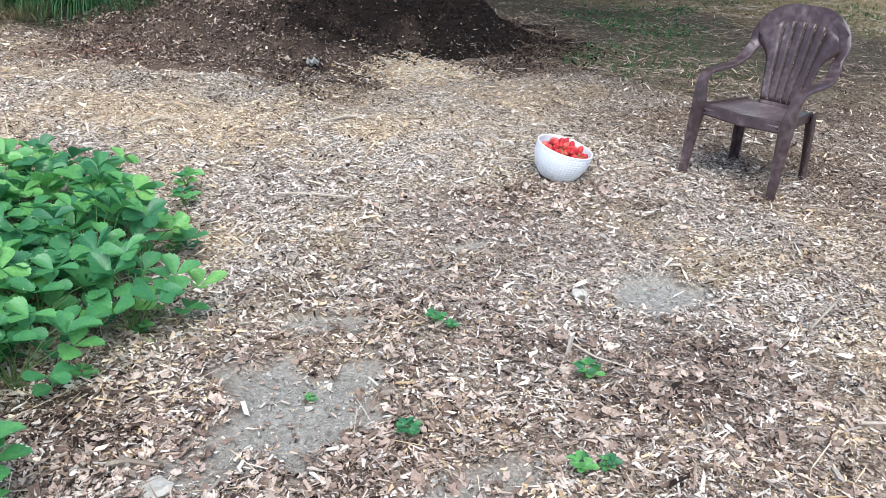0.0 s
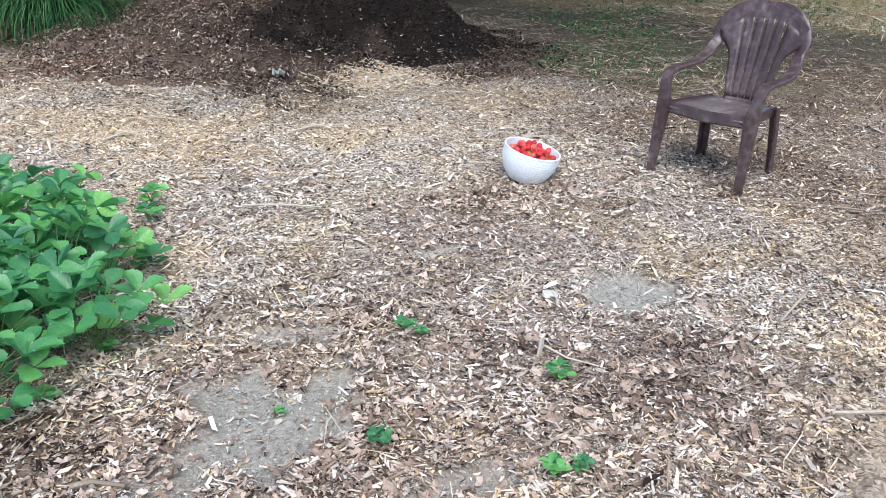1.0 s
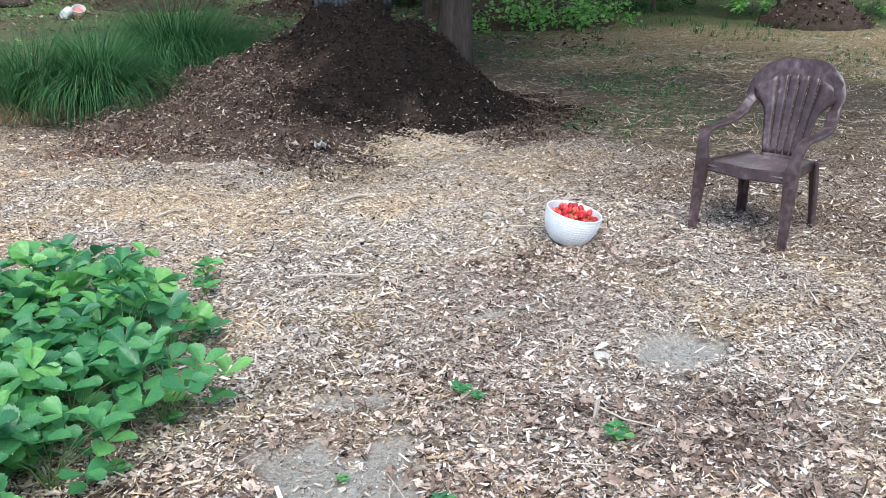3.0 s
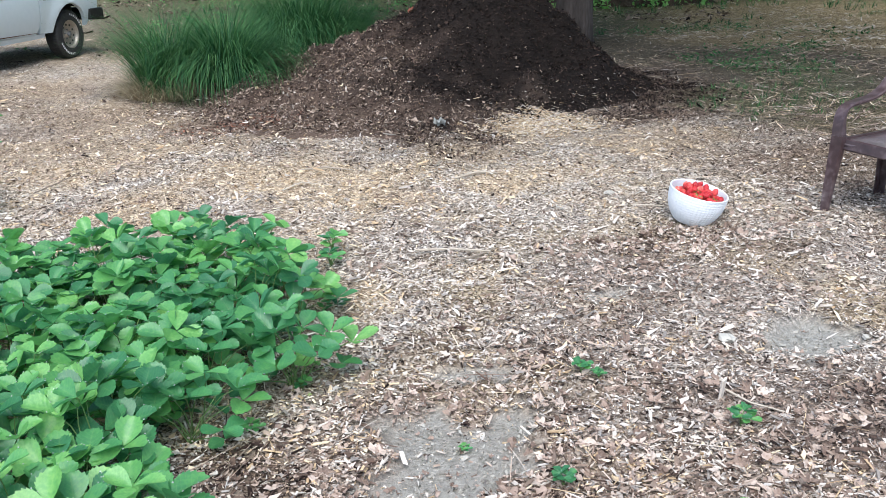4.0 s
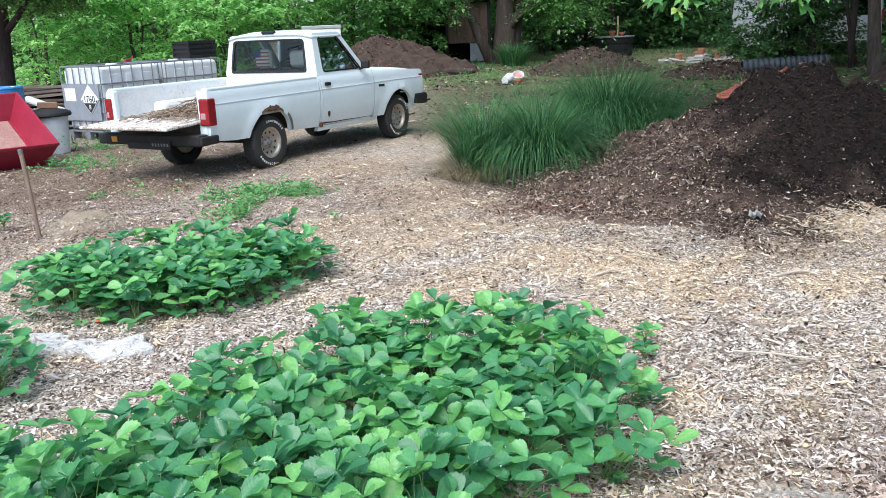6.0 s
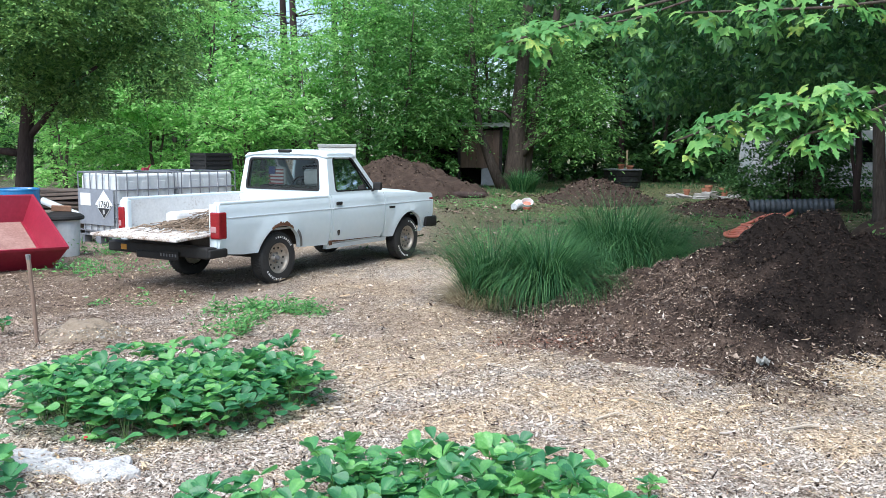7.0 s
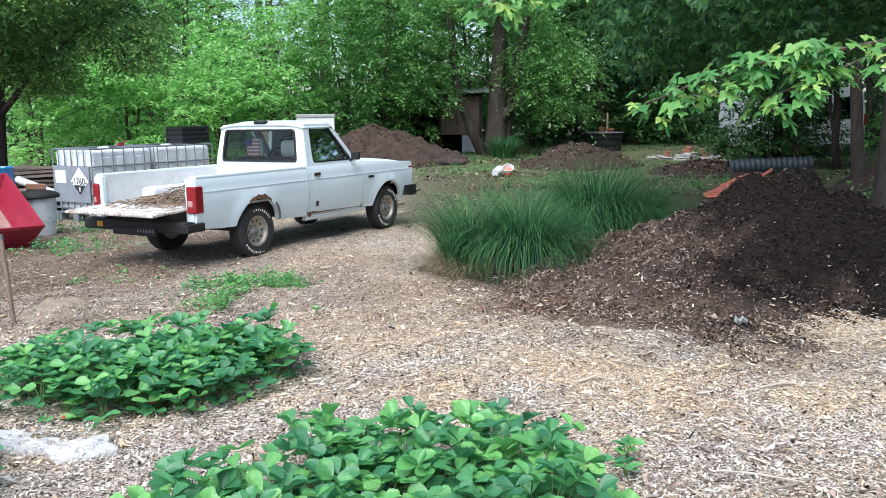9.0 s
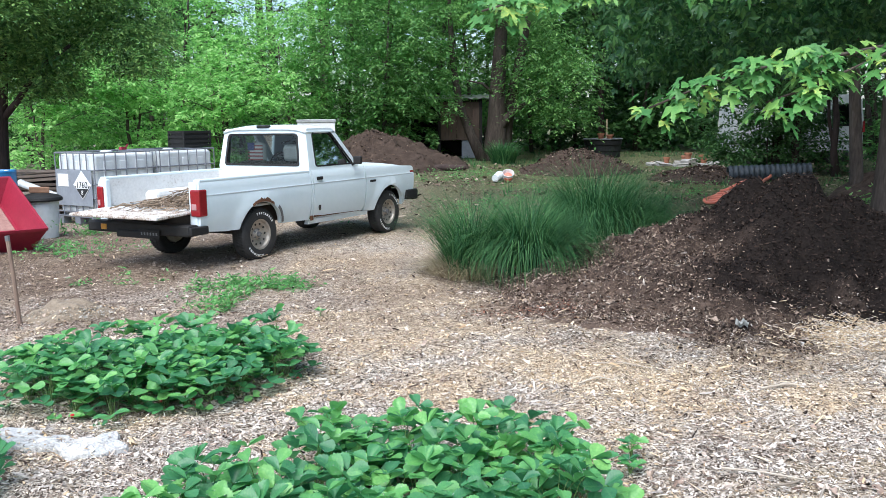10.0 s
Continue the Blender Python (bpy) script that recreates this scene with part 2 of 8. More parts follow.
def build_ground():
    def axis(lo, hi, c0, c1, fine, grow):
        mid = list(np.arange(c0, c1 + 1e-6, fine))
        up, s = [], fine
        while not up or up[-1] < hi:
            s *= grow
            up.append((up[-1] if up else mid[-1]) + s)
        dn, s = [], fine
        while not dn or dn[-1] > lo:
            s *= grow
            dn.append((dn[-1] if dn else mid[0]) - s)
        return np.array(dn[::-1] + mid + up)
    xs, ys = axis(-600, 600, -2.8, 4.2, 0.055, 1.11), axis(-300, 700, 1.1, 6.2, 0.055, 1.11)
    X, Y = np.meshgrid(xs, ys)
    Z = ground_z(X, Y)
    n, k = X.shape
    ids = np.arange(n * k).reshape(n, k)
    faces = np.stack([ids[:-1, :-1], ids[:-1, 1:], ids[1:, 1:], ids[1:, :-1]], -1).reshape(-1, 4)
    me = mesh_np("ground", np.stack([X, Y, Z], -1).reshape(-1, 3), faces, None, True)
    x, y = X.ravel(), Y.ravel()
    r = np.hypot(x, y)
    grass = smooth(11.5, 15, r + 1.5 * vnoise(x, y, 3, 12)) * smooth(-1.5, 1.0, x - .12 * (y - 12)) * (.45 + .4 * vnoise(x, y, 1.5, 16)) + smooth(16, 22, r) * .55 + 0.4 * straw_shade_at(x, y) * smooth(0.1, 0.5, vnoise(x, y, 1.3, 13))
    for nm, val in (("mud", mud_at(x, y)), ("leafy", leafy_at(x, y)), ("dark", dark_at(x, y)), ("trod", trod_at(x, y)), ("straw", straw_shade_at(x, y)), ("grassy", grass), ("golden", golden_at(x, y)), ("hay", hay_at(x, y)), ("far", smooth(3.0, 5.0, y))):
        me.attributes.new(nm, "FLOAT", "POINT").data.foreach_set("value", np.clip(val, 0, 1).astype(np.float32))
    return me


def ground_mat():
    """Shredded wood mulch that turns to leaf litter, bare grey soil, dark compost, straw darkened for tree shade, or
    grass by the ground's own zones.
    """
    m = bpy.data.materials.new("wood mulch ground")
    m.use_nodes = True
    nt, lk = m.node_tree, m.node_tree.links.new
    b = nt.nodes["Principled BSDF"]
    b.inputs["Roughness"].default_value, b.inputs["Specular IOR Level"].default_value = 0.9, 0.25
    tc = nt.nodes.new("ShaderNodeTexCoord")

    def chips(scale, cluster, stretch):
        """Long cells that lie another way in each small cluster."""
        co, sep_c, an, ro = nt.nodes.new("ShaderNodeTexVoronoi"), nt.nodes.new("ShaderNodeSeparateColor"), nt.nodes.new("ShaderNodeMath"), nt.nodes.new("ShaderNodeVectorRotate")
        mp, vo = nt.nodes.new("ShaderNodeMapping"), nt.nodes.new("ShaderNodeTexVoronoi")
        co.inputs["Scale"].default_value = cluster
        lk(tc.outputs["Object"], co.inputs["Vector"])
        lk(co.outputs["Color"], sep_c.inputs[0])
        an.operation, an.inputs[1].default_value = "MULTIPLY", 6.28
        lk(sep_c.outputs[0], an.inputs[0])
        ro.rotation_type = "Z_AXIS"
        lk(tc.outputs["Object"], ro.inputs["Vector"])
        lk(co.outputs["Position"], ro.inputs["Center"])
        lk(an.outputs[0], ro.inputs["Angle"])
        mp.inputs["Scale"].default_value = (stretch, 1, 1)
        lk(ro.outputs[0], mp.inputs[0])
        vo.inputs["Scale"].default_value = scale
        lk(mp.outputs[0], vo.inputs["Vector"])
        return vo
    v1, v2 = chips(110, 26, 0.3), chips(150, 38, 0.24)
    big = nt.nodes.new("ShaderNodeTexNoise")
    big.inputs["Scale"].default_value, big.inputs["Detail"].default_value = 1.3, 6
    lk(tc.outputs["Object"], big.inputs["Vector"])
    pick = nt.nodes.new("ShaderNodeMix")
    pick.data_type = "RGBA"
    fine = nt.nodes.new("ShaderNodeTexNoise")
    fine.inputs["Scale"].default_value, fine.inputs["Detail"].default_value = 30, 3
    lk(tc.outputs["Object"], fine.inputs["Vector"])
    grit = nt.nodes.new("ShaderNodeTexNoise")
    grit.inputs["Scale"].default_value, grit.inputs["Detail"].default_value, grit.inputs["Roughness"].default_value = 55, 8, 0.75
    lk(tc.outputs["Object"], grit.inputs["Vector"])
    st = nt.nodes.new("ShaderNodeMath")
    st.operation, st.inputs[1].default_value = "GREATER_THAN", 0.5
    lk(fine.outputs[0], st.inputs[0])
    lk(st.outputs[0], pick.inputs[0])
    lk(v1.outputs["Color"], pick.inputs[6])
    lk(v2.outputs["Color"], pick.inputs[7])
    sep = nt.nodes.new("ShaderNodeSeparateColor")
    lk(pick.outputs[2], sep.inputs[0])

    def ramp(src, stops):
        c = nt.nodes.new("ShaderNodeValToRGB")
        ramp_colors(c, stops)
        lk(src, c.inputs[0])
        return c.outputs[0]

    def blend(a, c, attr, k=1.0):
        at, mx = nt.nodes.new("ShaderNodeAttribute"), nt.nodes.new("ShaderNodeMix")
        at.attribute_name = attr
        mx.data_type = "RGBA"
        mu = nt.nodes.new("ShaderNodeMath")
        mu.operation, mu.inputs[1].default_value = "MULTIPLY", k
        lk(at.outputs["Fac"], mu.inputs[0])
        lk(mu.outputs[0], mx.inputs[0])
        lk(a, mx.inputs[6])
        lk(c, mx.inputs[7])
        return mx.outputs[2]
    pale = ramp(sep.outputs[0], [(0.0, (0.03, 0.021, 0.016)), (0.3, (0.17, 0.131, 0.102)), (0.62, (0.46, 0.385, 0.312)), (1.0, (0.8, 0.725, 0.625))])
    gold = ramp(sep.outputs[0], [(0.0, (0.06, 0.042, 0.024)), (0.4, (0.3, 0.222, 0.132)), (1.0, (0.72, 0.59, 0.4))])
    bz, mg = nt.nodes.new("ShaderNodeMapRange"), nt.nodes.new("ShaderNodeMix")
    bz.inputs[1].default_value, bz.inputs[2].default_value = 0.5, 0.62
    lk(big.outputs[0], bz.inputs[0])
    mg.data_type = "RGBA"
    lk(bz.outputs[0], mg.inputs[0])
    lk(pale, mg.inputs[6])
    lk(gold, mg.inputs[7])
    col = blend(mg.outputs[2], ramp(sep.outputs[0], [(0.0, (0.03, 0.022, 0.016)), (0.2, (0.11, 0.082, 0.06)), (0.45, (0.33, 0.265, 0.205)), (0.75, (0.58, 0.49, 0.395)), (1.0, (0.86, 0.79, 0.69))]), "far")
    col = blend(col, ramp(sep.outputs[0], [(0.0, (0.1, 0.066, 0.04)), (0.3, (0.36, 0.26, 0.165)), (0.65, (0.6, 0.46, 0.31)), (1.0, (0.86, 0.72, 0.53))]), "golden", 0.85)
    col = blend(col, ramp(sep.outputs[1], [(0, (0.05, 0.034, 0.025)), (0.5, (0.25, 0.188, 0.144)), (1, (0.58, 0.475, 0.39))]), "leafy", 0.8)
    # Dark straw ramp: litter colour with the trees' shade put into it.
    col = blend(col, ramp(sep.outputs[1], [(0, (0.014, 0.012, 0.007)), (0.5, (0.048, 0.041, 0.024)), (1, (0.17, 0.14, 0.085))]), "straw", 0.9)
    col = blend(col, ramp(sep.outputs[0], [(0, (0.04, 0.024, 0.015)), (0.6, (0.135, 0.085, 0.054)), (1, (0.37, 0.265, 0.175))]), "trod", 0.9)
    col = blend(col, ramp(sep.outputs[0], [(0, (0.03, 0.019, 0.014)), (0.6, (0.1, 0.063, 0.046)), (1, (0.28, 0.195, 0.145))]), "dark")
    col = blend(col, ramp(sep.outputs[1], [(0, (0.03, 0.045, 0.015)), (0.5, (0.085, 0.115, 0.038)), (1, (0.26, 0.27, 0.11))]), "grassy", 0.85)
    col = blend(col, ramp(sep.outputs[0], [(0, (0.06, 0.04, 0.02)), (0.4, (0.25, 0.175, 0.085)), (1, (0.66, 0.5, 0.28))]), "hay", 0.9)
    col = blend(col, ramp(grit.outputs[0], [(0.25, (0.19, 0.175, 0.145)), (0.45, (0.36, 0.34, 0.295)), (0.6, (0.48, 0.455, 0.4)), (0.8, (0.66, 0.635, 0.57))]), "mud")
    lk(col, b.inputs["Base Color"])
    bp = nt.nodes.new("ShaderNodeBump")
    bp.inputs["Strength"].default_value, bp.inputs["Distance"].default_value = 0.9, 0.02
    ad2 = nt.nodes.new("ShaderNodeMath")
    ad2.operation = "ADD"
    lk(sep.outputs[2], ad2.inputs[0])
    lk(grit.outputs[0], ad2.inputs[1])
    lk(ad2.outputs[0], bp.inputs["Height"])
    lk(bp.outputs[0], b.inputs["Normal"])
    return m


ground = thing("ground", "ground of shredded wood mulch with leaf litter and bare soil", "ground", kind="structure", data=build_ground())
ground.data.materials.append(ground_mat())

# ---- heaps of compost and soil ----
M_COMPOST = mat("dark compost", [(0.25, (0.016, 0.011, 0.0085)), (0.5, (0.06, 0.041, 0.031)), (0.68, (0.13, 0.092, 0.071)), (0.85, (0.28, 0.215, 0.17))], scale=9, rough=0.92, bump=0.9, bscale=45, dist=0.02, spec=0.2)


def blend_zone(dry, zone, stops):
    """Lets the dry compost turn black where the heap is fresh, or to brown mulch at its foot."""
    nt, lk = dry.node_tree, dry.node_tree.links.new
    b = nt.nodes["Principled BSDF"]
    src = b.inputs["Base Color"].links[0].from_socket
    cr, at, mx = nt.nodes.new("ShaderNodeValToRGB"), nt.nodes.new("ShaderNodeAttribute"), nt.nodes.new("ShaderNodeMix")
    ramp_colors(cr, stops)
    lk(dry.node_tree.nodes["Color Ramp"].inputs[0].links[0].from_socket, cr.inputs[0])
    at.attribute_name, mx.data_type = zone, "RGBA"
    lk(at.outputs["Fac"], mx.inputs[0])
    lk(src, mx.inputs[6])
    lk(cr.outputs[0], mx.inputs[7])
    lk(mx.outputs[2], b.inputs["Base Color"])


blend_zone(M_COMPOST, "foot", [(0.25, (0.034, 0.023, 0.017)), (0.5, (0.11, 0.076, 0.057)), (0.68, (0.21, 0.155, 0.119)), (0.85, (0.38, 0.3, 0.24))])
blend_zone(M_COMPOST, "wet", [(0.25, (0.005, 0.0035, 0.003)), (0.55, (0.013, 0.009, 0.007)), (0.8, (0.03, 0.02, 0.016)), (0.92, (0.07, 0.05, 0.04))])
M_SOIL = mat("brown soil", [(0.3, (0.024, 0.016, 0.012)), (0.6, (0.065, 0.045, 0.034)), (0.85, (0.15, 0.108, 0.082))], scale=5, rough=0.95, bump=0.9, bscale=25, dist=0.03, spec=0.2)


def heap_mesh(name, cx, cy, rx, ry, height, seed, material, power=1.3, rough=0.05, n=110):
    """A heap on the ground: uneven rings from the foot to the top."""
    th = np.linspace(0, 2 * math.pi, n, endpoint=False)
    rr = np.linspace(0, 1, n // 2)
    T, R = np.meshgrid(th, rr)
    edge = 1 + 0.1 * vnoise(np.cos(T) * 2, np.sin(T) * 2, 0.8, seed)
    X, Y = cx + rx * R * np.cos(T) * edge, cy + ry * R * np.sin(T) * edge
    fall = np.clip(1 - R, 0, 1) ** power
    lumps = rough * (vnoise(X, Y, 0.5, seed + 1) + 0.5 * vnoise(X, Y, 0.2, seed + 2) + 0.3 * vnoise(X, Y, 0.08, seed + 3))
    Z = ground_z(X, Y) + height * fall + lumps * np.minimum(1, 6 * (1 - R)) + 0.02 - 0.08 * smooth(0.93, 1, R)
    k, w = R.shape
    ids = np.arange(k * w).reshape(k, w)
    nx = np.roll(ids, -1, 1)
    faces = np.stack([ids[:-1], nx[:-1], nx[1:], ids[1:]], -1).reshape(-1, 4)
    return mesh_np(name, np.stack([X, Y, Z], -1).reshape(-1, 3), faces, material, True)


def pile_z(x, y):
    """The big heap: a crest that climbs from a long left flank to a flat top and drops to a shoulder on the right, with a dug-out hollow in front."""
    x, y = np.asarray(x, float), np.asarray(y, float)
    u = x + .05 * vnoise(x, y, .5, 57)
    crest = np.interp(u, (.45, .95, 1.84, 2.3, 2.6, 2.75, 2.9, 3.2, 3.5, 3.66, 4.05, 4.4, 4.8), (0, .15, .45, .57, .67, .81, .92, .99, 1.02, .88, .78, .28, 0))
    half = np.interp(x, (.45, .9, 2.0, 2.6, 3.2, 4.2, 4.85), (1.3, 1.85, 2.15, 2.05, 1.8, 1.5, .9))
    half = half + .12 * vnoise(x, y, .4, 61) + .07 * vnoise(x, y, .15, 62)
    z = crest * np.clip(1 - np.abs(y - 8.2) / half, 0, 1) ** 1.05
    z = z - 0.26 * np.exp(-(((x - 2.95) / 0.2) ** 2 + ((y - 7.1) / 0.24) ** 2)) - .1 * np.exp(-(((x - 3.35) / 0.4) ** 2 + ((y - 7.0) / 0.3) ** 2))
    lump = 0.045 * vnoise(x, y, 0.45, 31) + 0.06 * vnoise(x, y, 0.2, 32) + 0.042 * vnoise(x, y, 0.09, 33) + .06 * smooth(.5, 1.0, z) * vnoise(x, y, .13, 35)
    return z + lump * smooth(0.0, 0.14, z)


def wet_at(x, y):
    """Where the heap is fresh and black, 0 to 1."""
    return .98 * smooth(1.95, 3.2, .35 * smooth(.22, .7, pile_z(x, y)) + x + .2 * vnoise(x, y, .9, 34) + .48 * vnoise(x, y, .35, 15) + .3 * vnoise(x, y, .12, 19) - .17 * (y - 7.5))


def build_pile():
    xs, ys = np.arange(0.1, 5.4, 0.03), np.arange(5.7, 10.4, 0.03)
    X, Y = np.meshgrid(xs, ys)
    P = pile_z(X, Y)
    Z = ground_z(X, Y) + P - 0.03 * (P < 0.012)
    n, k = X.shape
    ids = np.arange(n * k).reshape(n, k)
    faces = np.stack([ids[:-1, :-1], ids[:-1, 1:], ids[1:, 1:], ids[1:, :-1]], -1).reshape(-1, 4)
    keep = (P.ravel()[faces] > 0.005).any(1)
    faces = faces[keep]
    used, inv = np.unique(faces, return_inverse=True)
    V = np.stack([X, Y, Z], -1).reshape(-1, 3)[used]
    me = mesh_np("compost_mound", V, inv.reshape(-1, 4), M_COMPOST, True)
    me.attributes.new("wet", "FLOAT", "POINT").data.foreach_set("value", wet_at(V[:, 0], V[:, 1]).astype(np.float32))
    me.attributes.new("foot", "FLOAT", "POINT").data.foreach_set("value", (1 - smooth(.03, .24, pile_z(V[:, 0], V[:, 1]) + .08 * vnoise(V[:, 0], V[:, 1], .25, 63))).astype(np.float32))
    return me


thing("compost_mound", "large heap of dark brown compost with a dug-out face", "compost heap", data=build_pile())
thing("soil_mound", "brown soil heap behind the parked truck", "soil heap", data=heap_mesh("soil_mound", -1.9, 25.3, 2.6, 2.2, 1.15, 40, M_SOIL, 1.0, 0.13, 110))
thing("soil_mound", "low brown soil heap near the old tree", "soil heap", data=heap_mesh("soil_mound", 3.6, 23.2, 1.7, 1.5, 0.62, 45, M_SOIL, 1.1, 0.1))
thing("soil_mound", "flat dark soil heap beside the stone pile", "soil heap", data=heap_mesh("soil_mound", 6.4, 20.6, 1.6, 1.4, 0.3, 50, M_SOIL, 1.1, 0.05))
thing("brush_mound", "dark brush heap grown over with pale ivy leaves", "brush heap", data=heap_mesh("brush_mound", 9.6, 16.2, 2.3, 1.6, 0.95, 55, M_COMPOST, 0.8, 0.09))
thing("chip_mound", "brown wood-chip heap at the clearing's edge", "chip heap", data=heap_mesh("chip_mound", 14.5, 12.8, 1.0, 1.2, 0.75, 60, M_SOIL, 0.9, 0.09))

# ---- trees and shrubs ----
M_BARK = mat("grey-brown bark", [(0.3, (0.035, 0.026, 0.022)), (0.55, (0.10, 0.08, 0.068)), (0.8, (0.2, 0.17, 0.15))], scale=5, rough=0.95, bump=1.0, bscale=22, stretch=(1, 1, 0.18), dist=0.03, spec=0.2)
M_PINEBARK = mat("dark pine bark", [(0.3, (0.025, 0.018, 0.016)), (0.6, (0.07, 0.05, 0.045)), (0.85, (0.13, 0.1, 0.09))], scale=4, rough=0.95, bump=0.8, bscale=16, stretch=(1, 1, 0.25), dist=0.03, spec=0.2)
M_LEAF_FRESH = leaf_mat("fresh spring leaves", [(0.1, (0.13, 0.34, 0.08)), (0.5, (0.26, 0.55, 0.14)), (0.9, (0.48, 0.74, 0.27))], through_light=0.55)
M_LEAF_MID = leaf_mat("green tree leaves", [(0.1, (0.08, 0.23, 0.06)), (0.5, (0.16, 0.38, 0.1)), (0.9, (0.31, 0.54, 0.17))], through_light=0.45)
# Darker leaves; on the shaded trees this colour also carries the shade.
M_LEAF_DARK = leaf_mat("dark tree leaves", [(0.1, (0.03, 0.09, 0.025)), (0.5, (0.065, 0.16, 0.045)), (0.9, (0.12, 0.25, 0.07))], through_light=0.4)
# Maple crown: its shade is put into this darker leaf colour.
M_LEAF_MAPLE_SHADE = leaf_mat("maple leaves", [(0.1, (0.02, 0.073, 0.024)), (0.5, (0.043, 0.128, 0.036)), (0.92, (0.125, 0.26, 0.066))], through_light=0.4)
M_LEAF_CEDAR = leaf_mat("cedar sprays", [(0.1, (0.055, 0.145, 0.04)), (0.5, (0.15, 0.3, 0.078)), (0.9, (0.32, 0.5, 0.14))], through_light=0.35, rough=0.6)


def leaf_cloud(centres, radii, n, size, seed, aspect=0.5, droop=0.5, flat=0.75, fill=0.55, lobes=1):
    """Many small folded leaves in clumps: verts and quads."""
    r = np.random.default_rng(seed)
    centres, radii = np.asarray(centres, float), np.asarray(radii, float)
    w = radii ** 2
    pick = r.choice(len(centres), n, p=w / w.sum())
    d = r.normal(size=(n, 3))
    d /= np.linalg.norm(d, axis=1, keepdims=True)
    k = fill + (1 - fill) * r.random(n) ** 0.6
    d[:, 2] *= flat
    P = centres[pick] + d * (radii[pick] * k)[:, None] + r.normal(size=(n, 3)) * (0.13 * radii[pick])[:, None]
    L = size * r.uniform(0.6, 1.35, n)
    az = r.uniform(0, 2 * math.pi, n)
    pit = -droop + r.normal(0, 0.45, n)
    ax = np.stack([np.cos(az) * np.cos(pit), np.sin(az) * np.cos(pit), np.sin(pit)], -1)
    sd = np.cross(ax, r.normal(size=(n, 3)) * 0.55 + (0, 0, 1))
    sd /= np.linalg.norm(sd, axis=1, keepdims=True) + 1e-9
    up = np.cross(sd, ax)
    h = L[:, None] * aspect / 2
    fold = up * h * 0.35
    if lobes > 1:
        out = []
        for k, (t, s) in enumerate(((0.0, 1.0), (0.95, 0.85), (-0.95, 0.85))[:lobes]):
            a2, s2 = ax * math.cos(t) + sd * math.sin(t), sd * math.cos(t) - ax * math.sin(t)
            out.append(np.stack([P, P + (a2 * L[:, None] * .55 + s2 * h * 0.62) * s, P + a2 * L[:, None] * s - up * h * .3, P + (a2 * L[:, None] * .55 - s2 * h * 0.62) * s], 1))
        V = np.stack(out, 1)
        return V.reshape(-1, 3), np.arange(4 * n * lobes).reshape(n * lobes, 4)
    V = np.stack([P, P + ax * L[:, None] * 0.45 + sd * h + fold, P + ax * L[:, None], P + ax * L[:, None] * 0.45 - sd * h + fold], 1)
    return V.reshape(-1, 3), np.arange(4 * n).reshape(n, 4)


def spray_cloud(centres, radii, sprays, per, size, seed, twig=.6, aspect=.48, droop=.2, under=-.35):
    """Leafy twigs on the outer shell of clumps, each a flat drooping spray with leaves to both sides: verts and quads."""
    r = np.random.default_rng(seed)
    centres, radii = np.asarray(centres, float), np.asarray(radii, float)
    w = radii ** 2
    pick = r.choice(len(centres), sprays, p=w / w.sum())
    az, cz = r.uniform(0, 2 * math.pi, sprays), r.uniform(under, 1, sprays)
    sz = np.sqrt(1 - cz ** 2)
    P = centres[pick] + np.stack([np.cos(az) * sz, np.sin(az) * sz, .75 * cz], -1) * (radii[pick] * r.uniform(.6, 1.05, sprays))[:, None]
    az = az + r.normal(0, .5, sprays)
    slope = .35 * cz - droop + r.normal(0, .2, sprays)
    D = np.stack([np.cos(az) * np.cos(slope), np.sin(az) * np.cos(slope), np.sin(slope)], -1)
    tl = twig * r.uniform(.55, 1.3, sprays)
    t = (np.arange(per) + .3) / per
    pos = P[:, None] + D[:, None] * (tl[:, None] * t)[..., None]
    pos[..., 2] -= .22 * tl[:, None] * t ** 2
    pos = (pos + r.normal(0, .02, pos.shape)).reshape(-1, 3)
    n = sprays * per
    turn = np.where(np.arange(per) % 2 == 0, 1, -1) * .95
    turn[-1] = 0
    a2 = (az[:, None] + turn[None] + r.normal(0, .3, (sprays, per))).ravel()
    pit = -.3 + r.normal(0, .35, n)
    ax = np.stack([np.cos(a2) * np.cos(pit), np.sin(a2) * np.cos(pit), np.sin(pit)], -1)
    sd = np.cross(ax, r.normal(size=(n, 3)) * .3 + (0, 0, 1))
    sd /= np.linalg.norm(sd, axis=1, keepdims=True) + 1e-9
    up = np.cross(sd, ax)
    L = (size * r.uniform(.65, 1.3, n))[:, None]
    h = L * aspect / 2
    V = np.stack([pos, pos + ax * L * .45 + sd * h + up * h * .3, pos + ax * L, pos + ax * L * .45 - sd * h + up * h * .3], 1)
    return V.reshape(-1, 3), np.arange(4 * n).reshape(n, 4)


def limb_points(r, base, top, wob, n=6):
    base, top = Vector(base), Vector(top)
    return [base.lerp(top, i / (n - 1)) + Vector((r.uniform(-wob, wob), r.uniform(-wob, wob), 0)) * (i > 0) for i in range(n)]


